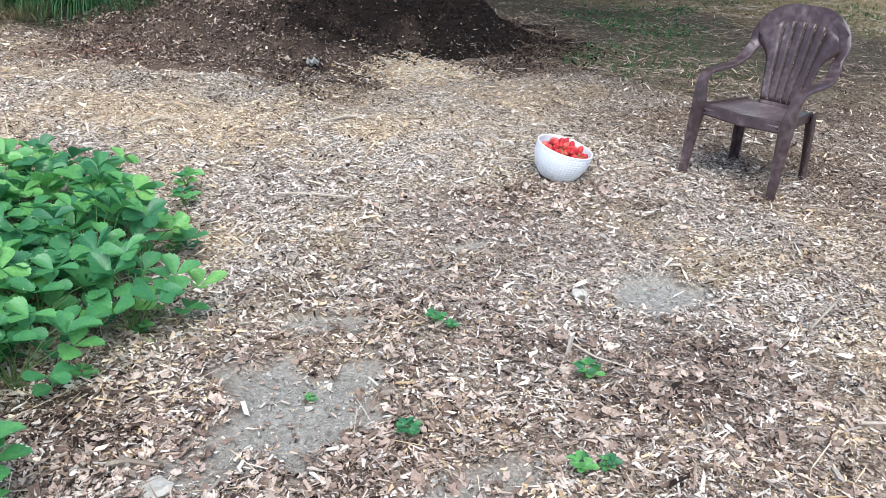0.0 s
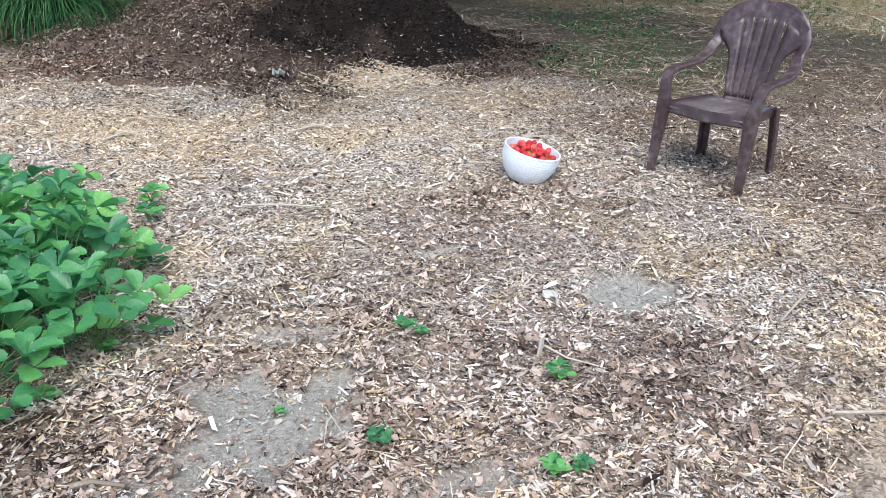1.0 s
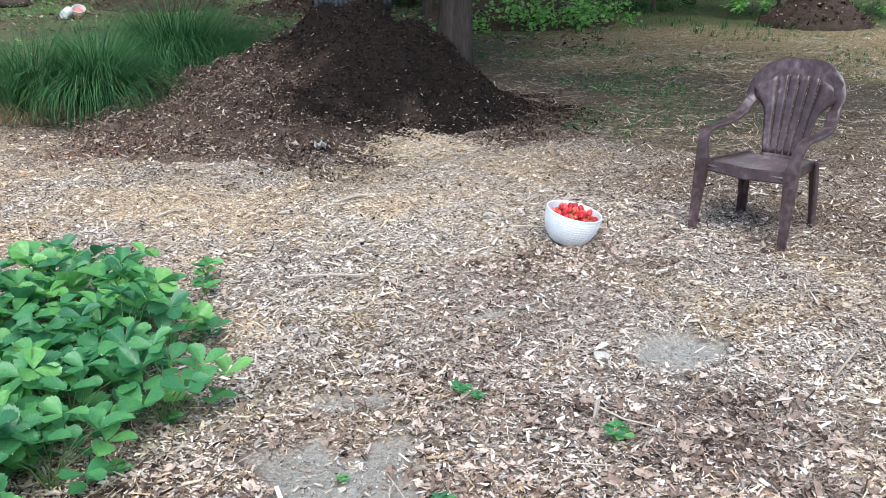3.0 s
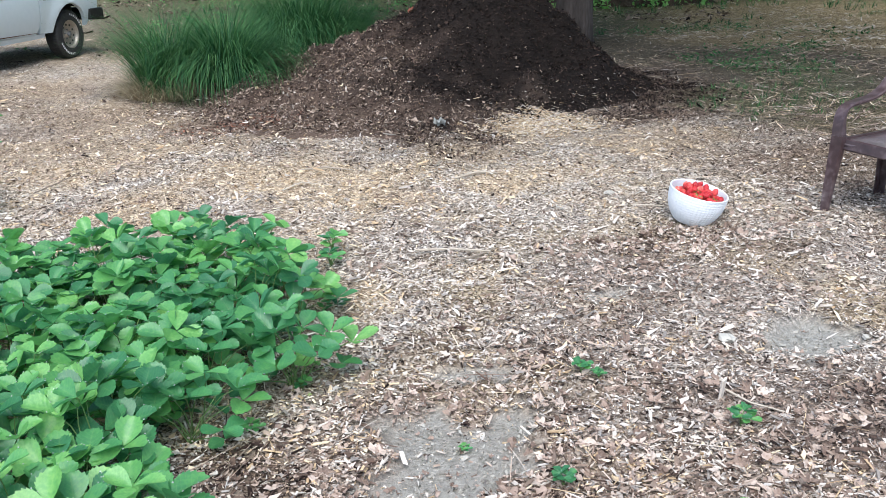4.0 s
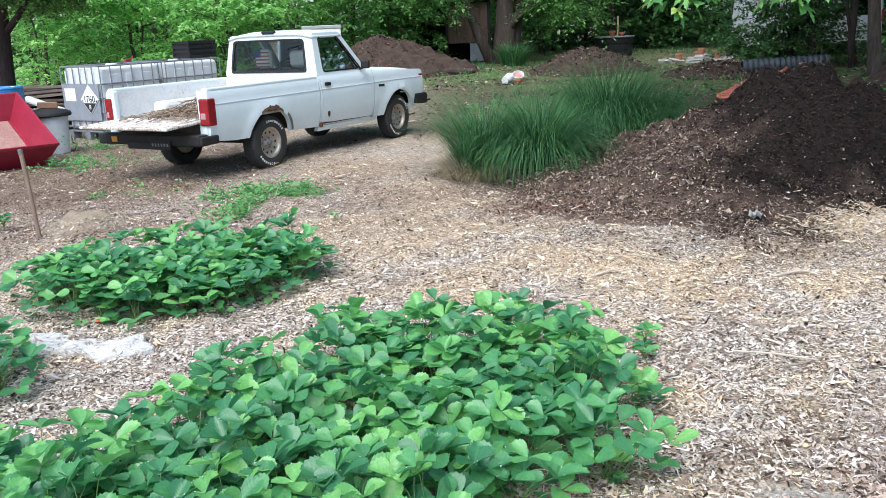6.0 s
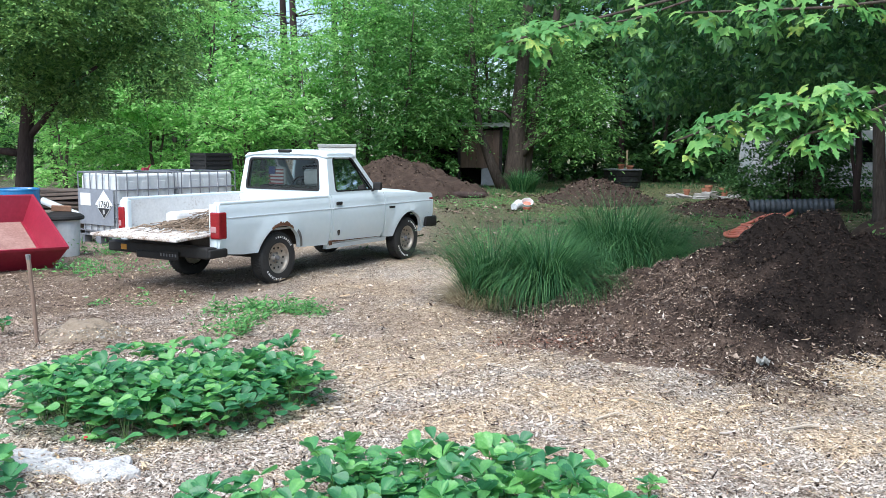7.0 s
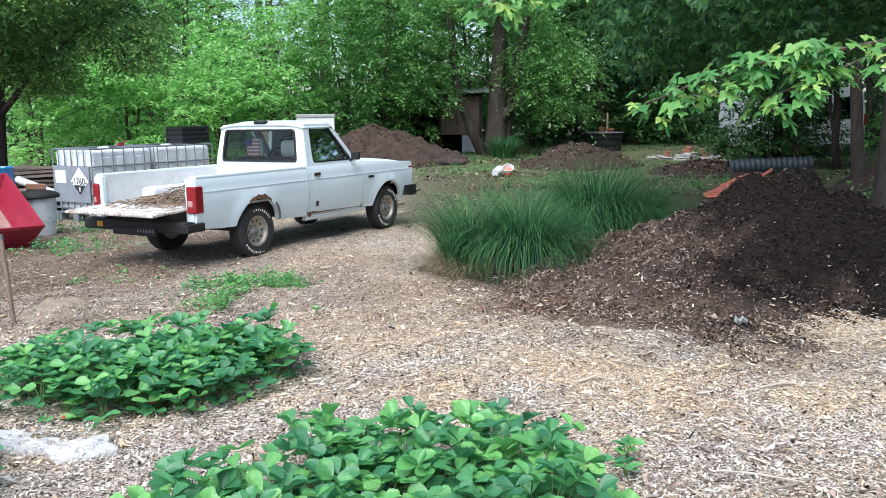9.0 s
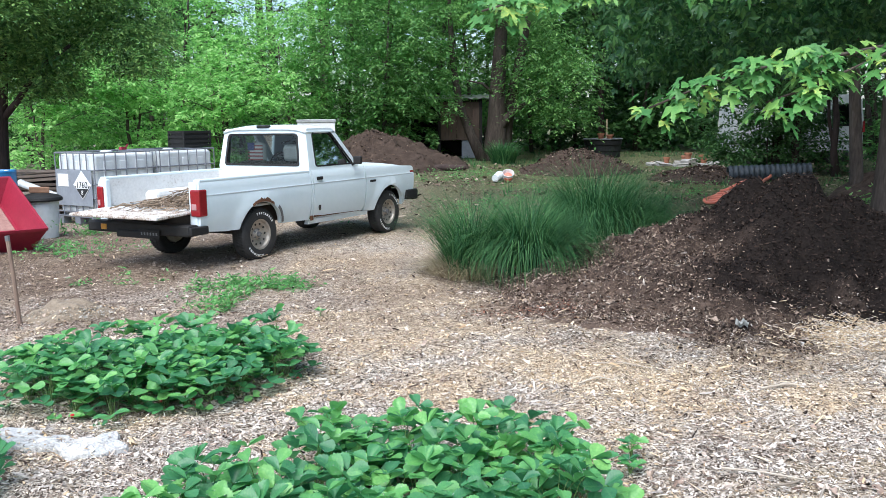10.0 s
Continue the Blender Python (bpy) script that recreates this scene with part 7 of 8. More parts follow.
CHIP_BROWN = mat("brown bark chips", [(0.1, (0.075, 0.05, 0.037)), (0.5, (0.245, 0.178, 0.134)), (0.9, (0.5, 0.395, 0.31))], scale=30, rough=0.9, bump=0.3, bscale=160, vary=0.8, by="island", spec=0.25)
CHIP_DARK = mat("dark compost bits", [(0.1, (0.012, 0.008, 0.006)), (0.5, (0.04, 0.025, 0.02)), (0.9, (0.12, 0.08, 0.06))], scale=30, rough=0.92, bump=0.3, bscale=160, vary=0.9, by="island", spec=0.2)
LITTER = mat("dry brown leaves", [(0.1, (0.14, 0.095, 0.072)), (0.5, (0.31, 0.228, 0.178)), (0.9, (0.55, 0.45, 0.375))], scale=20, rough=0.75, bump=0.4, bscale=90, vary=0.8, by="island", spec=0.3)
CHIP_WET = mat("wet black compost bits", [(0.1, (0.006, 0.004, 0.003)), (0.5, (0.014, 0.01, 0.008)), (0.9, (0.045, 0.03, 0.024))], scale=30, rough=0.92, bump=0.3, bscale=160, vary=0.9, by="island", spec=0.2)
CHIP_HEAP = mat("brown compost crumbs", [(0.1, (0.045, 0.03, 0.022)), (0.5, (0.14, 0.097, 0.073)), (0.9, (0.33, 0.25, 0.19))], scale=30, rough=0.92, bump=0.3, bscale=160, vary=0.9, by="island", spec=0.2)
CHIP_GREY = mat("weathered grey chips", [(0.1, (0.17, 0.15, 0.135)), (0.5, (0.37, 0.325, 0.28)), (0.9, (0.67, 0.62, 0.56))], scale=30, rough=0.9, bump=0.3, bscale=160, vary=0.8, by="island", spec=0.25)
CHIP_TAN = mat("tan shredded bark", [(0.1, (0.22, 0.155, 0.118)), (0.5, (0.46, 0.352, 0.28)), (0.9, (0.7, 0.58, 0.485))], scale=30, rough=0.9, bump=0.3, bscale=160, vary=0.8, by="island", spec=0.25)
CRUMB = mat("grey soil crumbs", [(0.1, (0.2, 0.185, 0.155)), (0.5, (0.33, 0.31, 0.265)), (0.9, (0.46, 0.435, 0.38))], scale=30, rough=0.95, bump=0.3, bscale=160, vary=0.8, by="island", spec=0.2)
CHIP_MATS = [CHIP_PALE, CHIP_GOLD, CHIP_BROWN, CHIP_DARK]


def frames_at(n, r, tilt):
    """Random turned axes, mostly lying flat."""
    az, p, q = r.uniform(0, 2 * math.pi, n), r.normal(0, tilt, n), r.normal(0, tilt * 1.3, n)
    a = np.stack([np.cos(az) * np.cos(p), np.sin(az) * np.cos(p), np.sin(p)], -1)
    up = np.stack([-np.sin(q) * np.sin(az), np.sin(q) * np.cos(az), np.cos(q)], -1)
    b = np.cross(up, a)
    b /= np.linalg.norm(b, axis=1, keepdims=True)
    return a, b, np.cross(a, b)


def chip_mesh(name, P, L, W, T, mats, which, r, tilt=0.22, thin=False):
    """Splinters: tapered slabs with a top and two sides, each with its material; thin: tops alone, for those far off."""
    n = len(P)
    a, b, c = frames_at(n, r, tilt)
    a, b, c = a * L[:, None] / 2, b * W[:, None] / 2, c * T[:, None]
    t0, t1 = r.uniform(.0, .9, n)[:, None], r.uniform(.2, 1.2, n)[:, None]
    k0, k1 = r.uniform(.35, 1, n)[:, None], r.uniform(.35, 1, n)[:, None]
    q0, q1 = r.uniform(-.7, .7, n)[:, None], r.uniform(-.5, .5, n)[:, None]
    low = [P - a - b * t0 + b * q0, P - a * k0 + b * t0 + b * q0, P + a + b * t1 + b * q1, P + a * k1 - b * t1 + b * q1]
    V = np.stack(low + [v + c for v in low], 1).reshape(-1, 3)
    f = np.array([[4, 7, 6, 5], [0, 3, 7, 4], [2, 1, 5, 6]])
    if thin:
        V, f = np.stack([v + c for v in low], 1).reshape(-1, 3), np.array([[0, 3, 2, 1]])
    F = (np.arange(n)[:, None, None] * (4 if thin else 8) + f[None]).reshape(-1, 4)
    me = mesh_np(name, V, F, None)
    for m in mats:
        me.materials.append(m)
    me.polygons.foreach_set("material_index", np.repeat(which, len(f)).astype(np.int32))
    return me


def spread(n, r, r0=1.25, r1=15.0, a0=-36, a1=62, even=0.0):
    """Places over the clearing, thinning out with the distance; even: 0 thins fastest."""
    q = r0 * (r1 / r0) ** r.random(n) if not even else (r0 ** even + (r1 ** even - r0 ** even) * r.random(n)) ** (1 / even)
    az = np.radians(r.uniform(a0, a1, n))
    return q * np.sin(az), q * np.cos(az)



WHITE = [(1.05, 3.4, .5, .4), (.88, 3.05, .35, .3), (1.84, 3.66, .35, .16), (1.32, 2.75, .25, .15), (2.43, 3.04, .17, .15), (2.62, 2.12, .35, .2), (2.8, 1.85, .4, .22), (.8, 2.65, .3, .22), (1.95, 2.1, .25, .12), (1.5, 1.75, .3, .15), (3.4, 2.5, .4, .3), (1.6, 4.4, .6, .25), (.2, 4.3, .5, .3)]


def pale_at(x, y):
    """Where the freshest, whitest chips lie."""
    w = np.zeros_like(np.asarray(x, float))
    for cx, cy, rx, ry in WHITE:
        w = np.maximum(w, np.exp(-((x - cx) / rx) ** 2 - ((y - cy) / ry) ** 2))
    return np.clip(w + .3 * vnoise(x, y, .6, 17) + .25 * vnoise(x, y, .2, 58), 0, 1)


rq = np.random.default_rng(81)
x, y = spread(430000, rq, 1.25, 13.0, even=.4)
keep = rq.random(len(x)) > 0.9 * mud_at(x, y)
keep &= rq.random(len(x)) > smooth(.03, .26, pile_z(x, y) + .08 * vnoise(x, y, .3, 24))
keep &= rq.random(len(x)) > .5 * smooth(6, 11, np.hypot(x, y))
x, y = x[keep], y[keep]
n = len(x)
lf, tr, dk, gd, far_off = leafy_at(x, y), trod_at(x, y), dark_at(x, y), golden_at(x, y), smooth(3, 4.5, y)
u = rq.random(n) - .09 - .85 * pale_at(x, y) + .6 * vnoise(x, y, .1, 25) + .7 * vnoise(x * .7, y, .34, 26) - .42 * far_off * smooth(-.4, 1.0, x)
which = np.where(u < .5, 0, 2)
which = np.where((u < .5) & (rq.random(n) < .12 + .75 * gd), 1, which)
which = np.where((which != 1) & (rq.random(n) < .28 - .16 * smooth(4.5, 6.5, y)), 6, which)
which = np.where(rq.random(n) < np.clip(.3 * lf + .8 * tr, 0, 1), 2, which)
which = np.where((which == 2) & (rq.random(n) < (.42 - .3 * vnoise(x, y, .16, 64)) * (1 - tr)), 7, which)
which = np.where(rq.random(n) < .1 + .12 * vnoise(x, y, .22, 67), 3, which)
# Straw zone takes more dark and brown chips to carry the trees' shade.
which = np.where(rq.random(n) < .7 * straw_shade_at(x, y), np.where(rq.random(n) < .55, 3, 2), which)
which = np.where(rq.random(n) < .75 * hay_at(x, y), 1, which)
which = np.where(rq.random(n) < .8 * dk, np.where(rq.random(n) < .45 + .4 * dk, 3, 2), which)
coarse = (1 + .05 * np.clip(np.hypot(x, y) - 2.4, 0, 6)) * (1 - .45 * straw_shade_at(x, y))
size = rq.choice(3, n, p=[.5, .43, .07])
L = np.clip(np.exp(np.choose(size, [-4.75, -4.12, -3.45]) + rq.normal(0, .45, n)), .005, .12) * coarse * np.where(mud_at(x, y) > .4, .55, 1)
W = np.clip(L * rq.uniform(.22, .78, n) * np.choose(size, [1.0, .85, .36]), .0026, .018 * coarse)
T = rq.uniform(.0012, .005, n)
P = np.stack([x, y, ground_z(x, y) + np.maximum(0, pile_z(x, y)) + rq.uniform(-.002, .013, n) * (1 + .6 * (size == 2))], -1)
thick = (np.hypot(x, y) < 2.4) & (L > .017)
for k in (thick, ~thick):
    thing("wood_chips", "loose pale and brown shredded wood chips", "wood chips", kind="stuff",
          data=chip_mesh("wood_chips", P[k], L[k], W[k], T[k], CHIP_MATS + [CHIP_WET, CHIP_HEAP, CHIP_GREY, CHIP_TAN], which[k], rq, .33, not thick[k][0]))
# coarser debris between the truck and the plants, and over the back ground
x, y = rq.uniform(-5.5, 1.2, 26000), rq.uniform(5.5, 14.5, 26000)
keep = (rq.random(26000) < .35 + .65 * vnoise(x, y, .5, 59)) & (pile_z(x, y) < .03)
x, y = x[keep], y[keep]
n = len(x)
L = np.clip(rq.lognormal(-3.75, .5, n), .012, .12)
thing("wood_chips", "coarse wood chips and bark on the trodden ground", "wood chips", kind="stuff",
      data=chip_mesh("wood_chips", np.stack([x, y, ground_z(x, y) + rq.uniform(.001, .012, n)], -1), L, L * rq.uniform(.15, .55, n), L * .08, CHIP_MATS + [CHIP_GREY], np.where(rq.random(n) < .2 + .7 * golden_at(x, y), 1, rq.choice([0, 2, 2, 2, 3, 3, 4], n)), rq, .2, True))
x, y = rq.uniform(2.2, 7.5, 16000), rq.uniform(11.3, 20, 16000)
keep = rq.random(16000) < .3 + .8 * vnoise(x, y, .7, 60)
x, y = x[keep], y[keep]
n = len(x)
L = np.clip(rq.lognormal(-2.7, .5, n), .03, .3)
thing("straw_stalks", "pale straw and stalks on the back ground", "straw", kind="stuff",
      data=chip_mesh("straw_stalks", np.stack([x, y, ground_z(x, y) + rq.uniform(.004, .03, n)], -1), L, rq.uniform(.006, .014, n), rq.uniform(.002, .006, n), CHIP_MATS, rq.choice([0, 1, 1, 2, 2, 3], n), rq, .12, True))
# crumbs of grey soil on the bare patches
x, y = rq.uniform(.2, 2.7, 60000), rq.uniform(1.35, 3.1, 60000)
keep = rq.random(len(x)) < .3 * mud_at(x, y)
x, y = x[keep], y[keep]
n = len(x)
L = np.clip(rq.lognormal(-5.1, .5, n), .003, .022)
thing("soil_crumbs", "grey crumbs of dry soil on bare patches", "soil crumbs", kind="stuff",
      data=chip_mesh("soil_crumbs", np.stack([x, y, ground_z(x, y) + rq.uniform(-.001, .004, n)], -1), L, L * rq.uniform(.5, .95, n), L * .5, [CRUMB], np.zeros(n, int), rq, .5))
# long sticks and straw stalks
x, y = spread(45000, rq, 1.4, 20)
keep = (rq.random(len(x)) < .055 + .6 * straw_shade_at(x, y)) & (pile_z(x, y) < .02) & (rq.random(len(x)) > mud_at(x, y))
x, y = x[keep], y[keep]
n = len(x)
L = np.clip(rq.lognormal(-2.1, .5, n), .05, .45)
thing("straw_stalks", "straw stalks and thin sticks on the mulch", "straw", kind="stuff",
      data=chip_mesh("straw_stalks", np.stack([x, y, ground_z(x, y) + rq.uniform(.002, .016, n)], -1), L, rq.uniform(.003, .006, n) + .006 * straw_shade_at(x, y), rq.uniform(.002, .006, n), CHIP_MATS[:3], np.where(straw_shade_at(x, y) > .4, rq.choice([1, 2, 2, 2, 2], n), rq.choice([0, 1, 1, 2, 2, 2], n)), rq, .06, True))
# straw beyond the chair
x, y = spread(60000, rq, 4.6, 19, 18, 62)
keep = (rq.random(len(x)) < np.maximum(straw_shade_at(x, y), hay_at(x, y)) * (.25 + .75 * smooth(-.2, .35, vnoise(x * .6, y, .35, 35) + .5 * vnoise(x, y, 1.1, 36)))) & (pile_z(x, y) < .02)
x, y = x[keep], y[keep]
n = len(x)
thing("straw_stalks", "golden straw litter under the trees", "straw", kind="stuff",
      data=chip_mesh("straw_stalks", np.stack([x, y, ground_z(x, y) + rq.uniform(.004, .03, n)], -1), np.clip(rq.lognormal(-2.2, .5, n), .04, .35), rq.uniform(.004, .011, n) * (1 + .9 * hay_at(x, y)), rq.uniform(.002, .006, n), CHIP_MATS, np.where(rq.random(n) < .2 + .7 * hay_at(x, y), rq.choice([0, 1, 1], n), rq.choice([2, 2, 3], n)), rq, .1, True))
# bits on the compost heap
x, y = rq.uniform(-.3, 5.2, 190000), rq.uniform(5.2, 9.3, 190000)
keep = ((pile_z(x, y) > .02) | (rq.random(len(x)) < .85 * dark_at(x, y) ** 2)) & (rq.random(len(x)) < np.where(y < 8.4, 1, .3))
x, y = x[keep], y[keep]
n = len(x)
wet = wet_at(x, y)
u = rq.random(n)
dry = rq.choice([0, 1, 7, 2, 6, 5, 3], n, p=[.003, .006, .02, .24, .031, .4, .3])
which = np.where(rq.random(n) < wet, np.where(u < .01, 2, np.where(u < .86, 4, 3)), dry)
L = np.clip(np.exp(rq.choice([-4.65, -4.0, -3.5], n, p=[.5, .42, .08]) + rq.normal(0, .4, n)), .007, .09)
thing("compost_bits", "bark and chip bits on the compost heap", "compost bits", kind="stuff",
      data=chip_mesh("compost_bits", np.stack([x, y, ground_z(x, y) + np.maximum(0, pile_z(x, y)) + rq.uniform(0, .018, n)], -1), L, np.clip(L * rq.uniform(.25, .75, n), .004, .024), rq.uniform(.003, .01, n), CHIP_MATS + [CHIP_WET, CHIP_HEAP, CHIP_GREY, CHIP_TAN], which, rq, .5, True))


CHIP_RED = mat("rust-red wood dust", [(0.1, (0.12, 0.04, 0.022)), (0.5, (0.26, 0.1, 0.06)), (0.9, (0.42, 0.2, 0.13))], scale=30, rough=0.9, bump=0.3, bscale=160, vary=0.8, by="island", spec=0.2)
x, y = .75 + rq.normal(0, .28, 900), 6.9 + rq.normal(0, .12, 900)
L = np.clip(rq.lognormal(-4.5, .5, 900), .006, .04)
thing("red_chips", "patch of rust-red rotten wood crumbs", "wood crumbs", kind="stuff", data=chip_mesh("red_chips", np.stack([x, y, ground_z(x, y) + np.maximum(0, pile_z(x, y)) + rq.uniform(0, .012, 900)], -1), L, L * rq.uniform(.3, .8, 900), L * .3, [CHIP_RED], np.zeros(900, int), rq, .4, True))


def litter_mesh(x, y, z, size, r):
    """Curled dry leaves: a deeply lobed outline round a crease, each point lifted."""
    n, k = len(x), 16
    a, b, c = frames_at(n, r, .4)
    th = np.linspace(0, 2 * math.pi, k, endpoint=False)
    lobe = np.where(np.arange(k) % 2 == 0, 1.0, .8)
    rad = (.38 + .62 * np.abs(np.cos(th)))[None] * lobe[None] * r.uniform(.6, 1.15, (n, k))
    u, v = rad * np.cos(th), rad * np.sin(th)
    w = r.uniform(.1, 1.3, (n, 1)) * v ** 2 + r.uniform(-.4, .5, (n, 1)) * u ** 2 + r.normal(0, .07, (n, k))
    P = np.stack([x, y, z], -1)[:, None]
    S = size[:, None, None]
    V = P + S * (u[..., None] * a[:, None] + v[..., None] * b[:, None] + w[..., None] * c[:, None])
    V = np.concatenate([P, V], 1).reshape(-1, 3)
    i = np.arange(k)
    f = np.stack([0 * i, 1 + i, 1 + (i + 1) % k], -1)
    F = (np.arange(n)[:, None, None] * (k + 1) + f[None]).reshape(-1, 3)
    return mesh_np("leaf_litter", V, F, LITTER)


x, y = spread(14000, rq, 1.25, 6)
keep = rq.random(len(x)) < np.clip(leafy_at(x, y) * 1.1 - .1, .03, 1) * (1 - .8 * mud_at(x, y))
x, y = np.concatenate([x[keep], 2.55 + rq.normal(0, .4, 500)]), np.concatenate([y[keep], 3.42 + rq.normal(0, .13, 500)])
thing("leaf_litter", "dry brown fallen leaves on the mulch", "leaf litter", kind="stuff", data=litter_mesh(x, y, ground_z(x, y) + .01, np.clip(rq.lognormal(-4.1, .42, len(x)), .007, .036), rq))

# ---- shed, van and clutter at the back of the clearing ----
M_PLY = mat("brown plywood", [(0.3, (0.08, 0.052, 0.038)), (0.7, (0.16, 0.11, 0.08))], scale=3, rough=0.85, stretch=(1, 1, .2), bump=0.2)
# Near-black boards: the open shed's inner shade is put into the colour.
M_SHEDDARK = mat("shade-dark shed boards", [(0.3, (0.012, 0.011, 0.01)), (0.8, (0.035, 0.03, 0.028))], scale=5, rough=0.95, bump=0.3)
M_TIN = mat("dull roofing tin", [(0.3, (0.28, 0.29, 0.28)), (0.7, (0.45, 0.46, 0.44))], scale=4, rough=0.5, metal=0.4, bump=0.1)
# White paint dimmed: the trees' shade over the van is put into the colour.
M_VAN = mat("white van paint dimmed for shade", [(0.3, (0.4, 0.42, 0.42)), (0.7, (0.58, 0.6, 0.6))], scale=2, rough=0.45, bump=0.05)
M_TERRA = mat("terracotta", [(0.3, (0.28, 0.11, 0.06)), (0.7, (0.42, 0.19, 0.11))], scale=6, rough=0.85, bump=0.15)
M_STONE = mat("pale stone", [(0.3, (0.26, 0.25, 0.23)), (0.7, (0.44, 0.42, 0.39))], scale=6, rough=0.9, bump=0.5, bscale=20)
M_ORANGE = mat("orange conduit", [(0.3, (0.55, 0.14, 0.08)), (0.7, (0.7, 0.22, 0.14))], scale=9, rough=0.4, bump=0.05)
M_CULVERT = mat("black corrugated plastic", [(0.3, (0.018, 0.022, 0.028)), (0.7, (0.05, 0.06, 0.07))], scale=4, rough=0.45, bump=0.05)
M_GLASS_DARK = glass_mat("van glass", (0.2, 0.22, 0.22), 0.5)

sx, sy = -.35, 29.6
shed = thing("garden_shed", "dark open shed with a plywood wall and tin roof", "shed", pose(sx, sy, gz(sx, sy)))
part("back_wall", box(-1.9, 1.7, 2.0, 2.08, 0, 2.0), M_SHEDDARK, shed)
part("side_wall", box(-1.95, -1.87, 0, 2.0, 0, 2.0), M_SHEDDARK, shed)
part("side_wall", box(1.62, 1.7, 0, 2.0, 0, 2.0), M_SHEDDARK, shed)
part("divider", box(.22, .28, 0, 2.0, 0, 1.95), M_SHEDDARK, shed)
for k in range(5):
    part("plywood_board", box(.3 + k * .265, .56 + k * .265, -.03, .0, .62, 1.9, .006, 1), M_PLY, shed, "brown plywood board")
part("white_panel", box(1.0, 1.5, -.05, -.02, .02, .62, .006, 1, pose(0, 0, 0, -6)), M_PLATE, shed, "pale leaning panel")
bm = bmesh.new()
g0 = []
for i in range(61):
    x = -2.1 + 4.1 * i / 60
    z = .02 * math.sin(i * 1.6)
    g0.append((bm.verts.new((x, -.35, 2.02 + z)), bm.verts.new((x, 2.3, 2.2 + z)), bm.verts.new((x, -.35, 2.0 + z)), bm.verts.new((x, 2.3, 2.18 + z))))
for a, b in zip(g0, g0[1:]):
    bm.faces.new((a[0], b[0], b[1], a[1]))
    bm.faces.new((a[2], a[3], b[3], b[2]))
    bm.faces.new((a[0], a[2], b[2], b[0]))
part("roof", bm, M_TIN, shed, "corrugated tin roof")
for x in (-1.85, -.8, .25, 1.65):
    part("post", box(x - .05, x + .05, -.08, .02, 0, 2.0, .008, 1), M_SHEDDARK, shed)
pal = thing("wooden_pallet", "grey wooden pallet standing in the shed", "pallet", pose(sx - 1.3, sy + .25, gz(sx, sy)))
for k in range(6):
    part("slat", box(-.5, .5, 0, .02, .08 + k * .2, .2 + k * .2, .003, 1), M_LUMBER, pal)
for k in range(3):
    part("stringer", box(-.5 + k * .46, -.42 + k * .46, .02, .1, .0, 1.3, .004, 1), M_LUMBER, pal)

vx, vy = 9.95, 24.6
van = thing("white_van", "old white van parked under the trees", "van", pose(vx, vy, gz(vx, vy), 0, 0, -6))
bm = bmesh.new()
prof = [(-1.75, .35), (-1.8, .8), (-1.75, 1.75), (-1.6, 1.9), (1.55, 1.95), (1.72, 1.85), (1.8, 1.2), (1.8, .35)]
fa = bm.faces.new([bm.verts.new((x, 0, z)) for x, z in prof])
ext = bmesh.ops.extrude_face_region(bm, geom=[fa])
bmesh.ops.translate(bm, verts=[e for e in ext["geom"] if isinstance(e, bmesh.types.BMVert)], vec=(0, 1.9, 0))
bmesh.ops.bevel(bm, geom=bm.edges[:], offset=.05, segments=2, affect="EDGES")
part("body", bm, M_VAN, van)
for x0, x1, z0, z1 in ((.95, 1.6, 1.1, 1.65),):
    w = part("window", box(x0, x1, -.012, .02, z0, z1, .008, 1), M_GLASS_DARK, van, "dark van window")
    part("window_frame", frame_ring([(x0 - .03, -.008, z0 - .03), (x1 + .03, -.008, z0 - .03), (x1 + .03, -.008, z1 + .03), (x0 - .03, -.008, z1 + .03)], [(x0, -.008, z0), (x1, -.008, z0), (x1, -.008, z1), (x0, -.008, z1)], (0, .02, 0)), M_BLACK, w)
part("door_seam", box(.52, .535, -.006, .01, .45, 1.85), M_DARKTRIM, van)
part("door_seam", box(1.68, 1.695, -.006, .01, .45, 1.2), M_DARKTRIM, van)
part("door_handle", box(.6, .76, -.03, 0, 1.0, 1.04, .008, 1), M_BLACK, van)
part("side_trim", box(-1.7, 1.75, -.014, .005, .62, .68, .004, 1), M_DARKTRIM, van)
part("tail_lamp", box(1.77, 1.82, -.02, .12, .9, 1.2, .01), M_LAMP_RED, van)
for x in (-1.2, 1.1):
    w = part("wheel", lathe([(.19, -.1), (.3, -.11), (.335, -.07), (.335, .07), (.3, .1), (.19, .1)], 28, pose(x, .12, .335, 90), False), M_TYRE, van)
    part("rim", lathe([(.001, .04), (.08, .05), (.19, .09), (.2, .06), (.001, -.1)], 20, pose(x, .12, .335, 90)), M_RIM, w)
    w = part("wheel", lathe([(.001, -.1), (.3, -.11), (.335, -.07), (.335, .07), (.3, .1), (.001, .1)], 20, pose(x, 1.78, .335, 90)), M_TYRE, van)

tx, ty = 5.5, 30.0
tank = thing("stock_tank", "round black stock tank under the trees", "stock tank", pose(tx, ty, gz(tx, ty)))
tank.scale = (.84, .84, .84)
part("tank_body", lathe([(.66, 0), (.7, .05), (.69, .25), (.72, .27), (.71, .5), (.75, .52), (.76, .7), (.79, .72), (.79, .76), (.74, .76), (.7, .7), (.001, .68)], 40), M_BLACK, tank)
part("tank_rim", tube([(.775 * math.cos(a), .775 * math.sin(a), .755) for a in (2 * math.pi * k / 36 for k in range(37))], .025, 6, False), M_STEEL, tank)
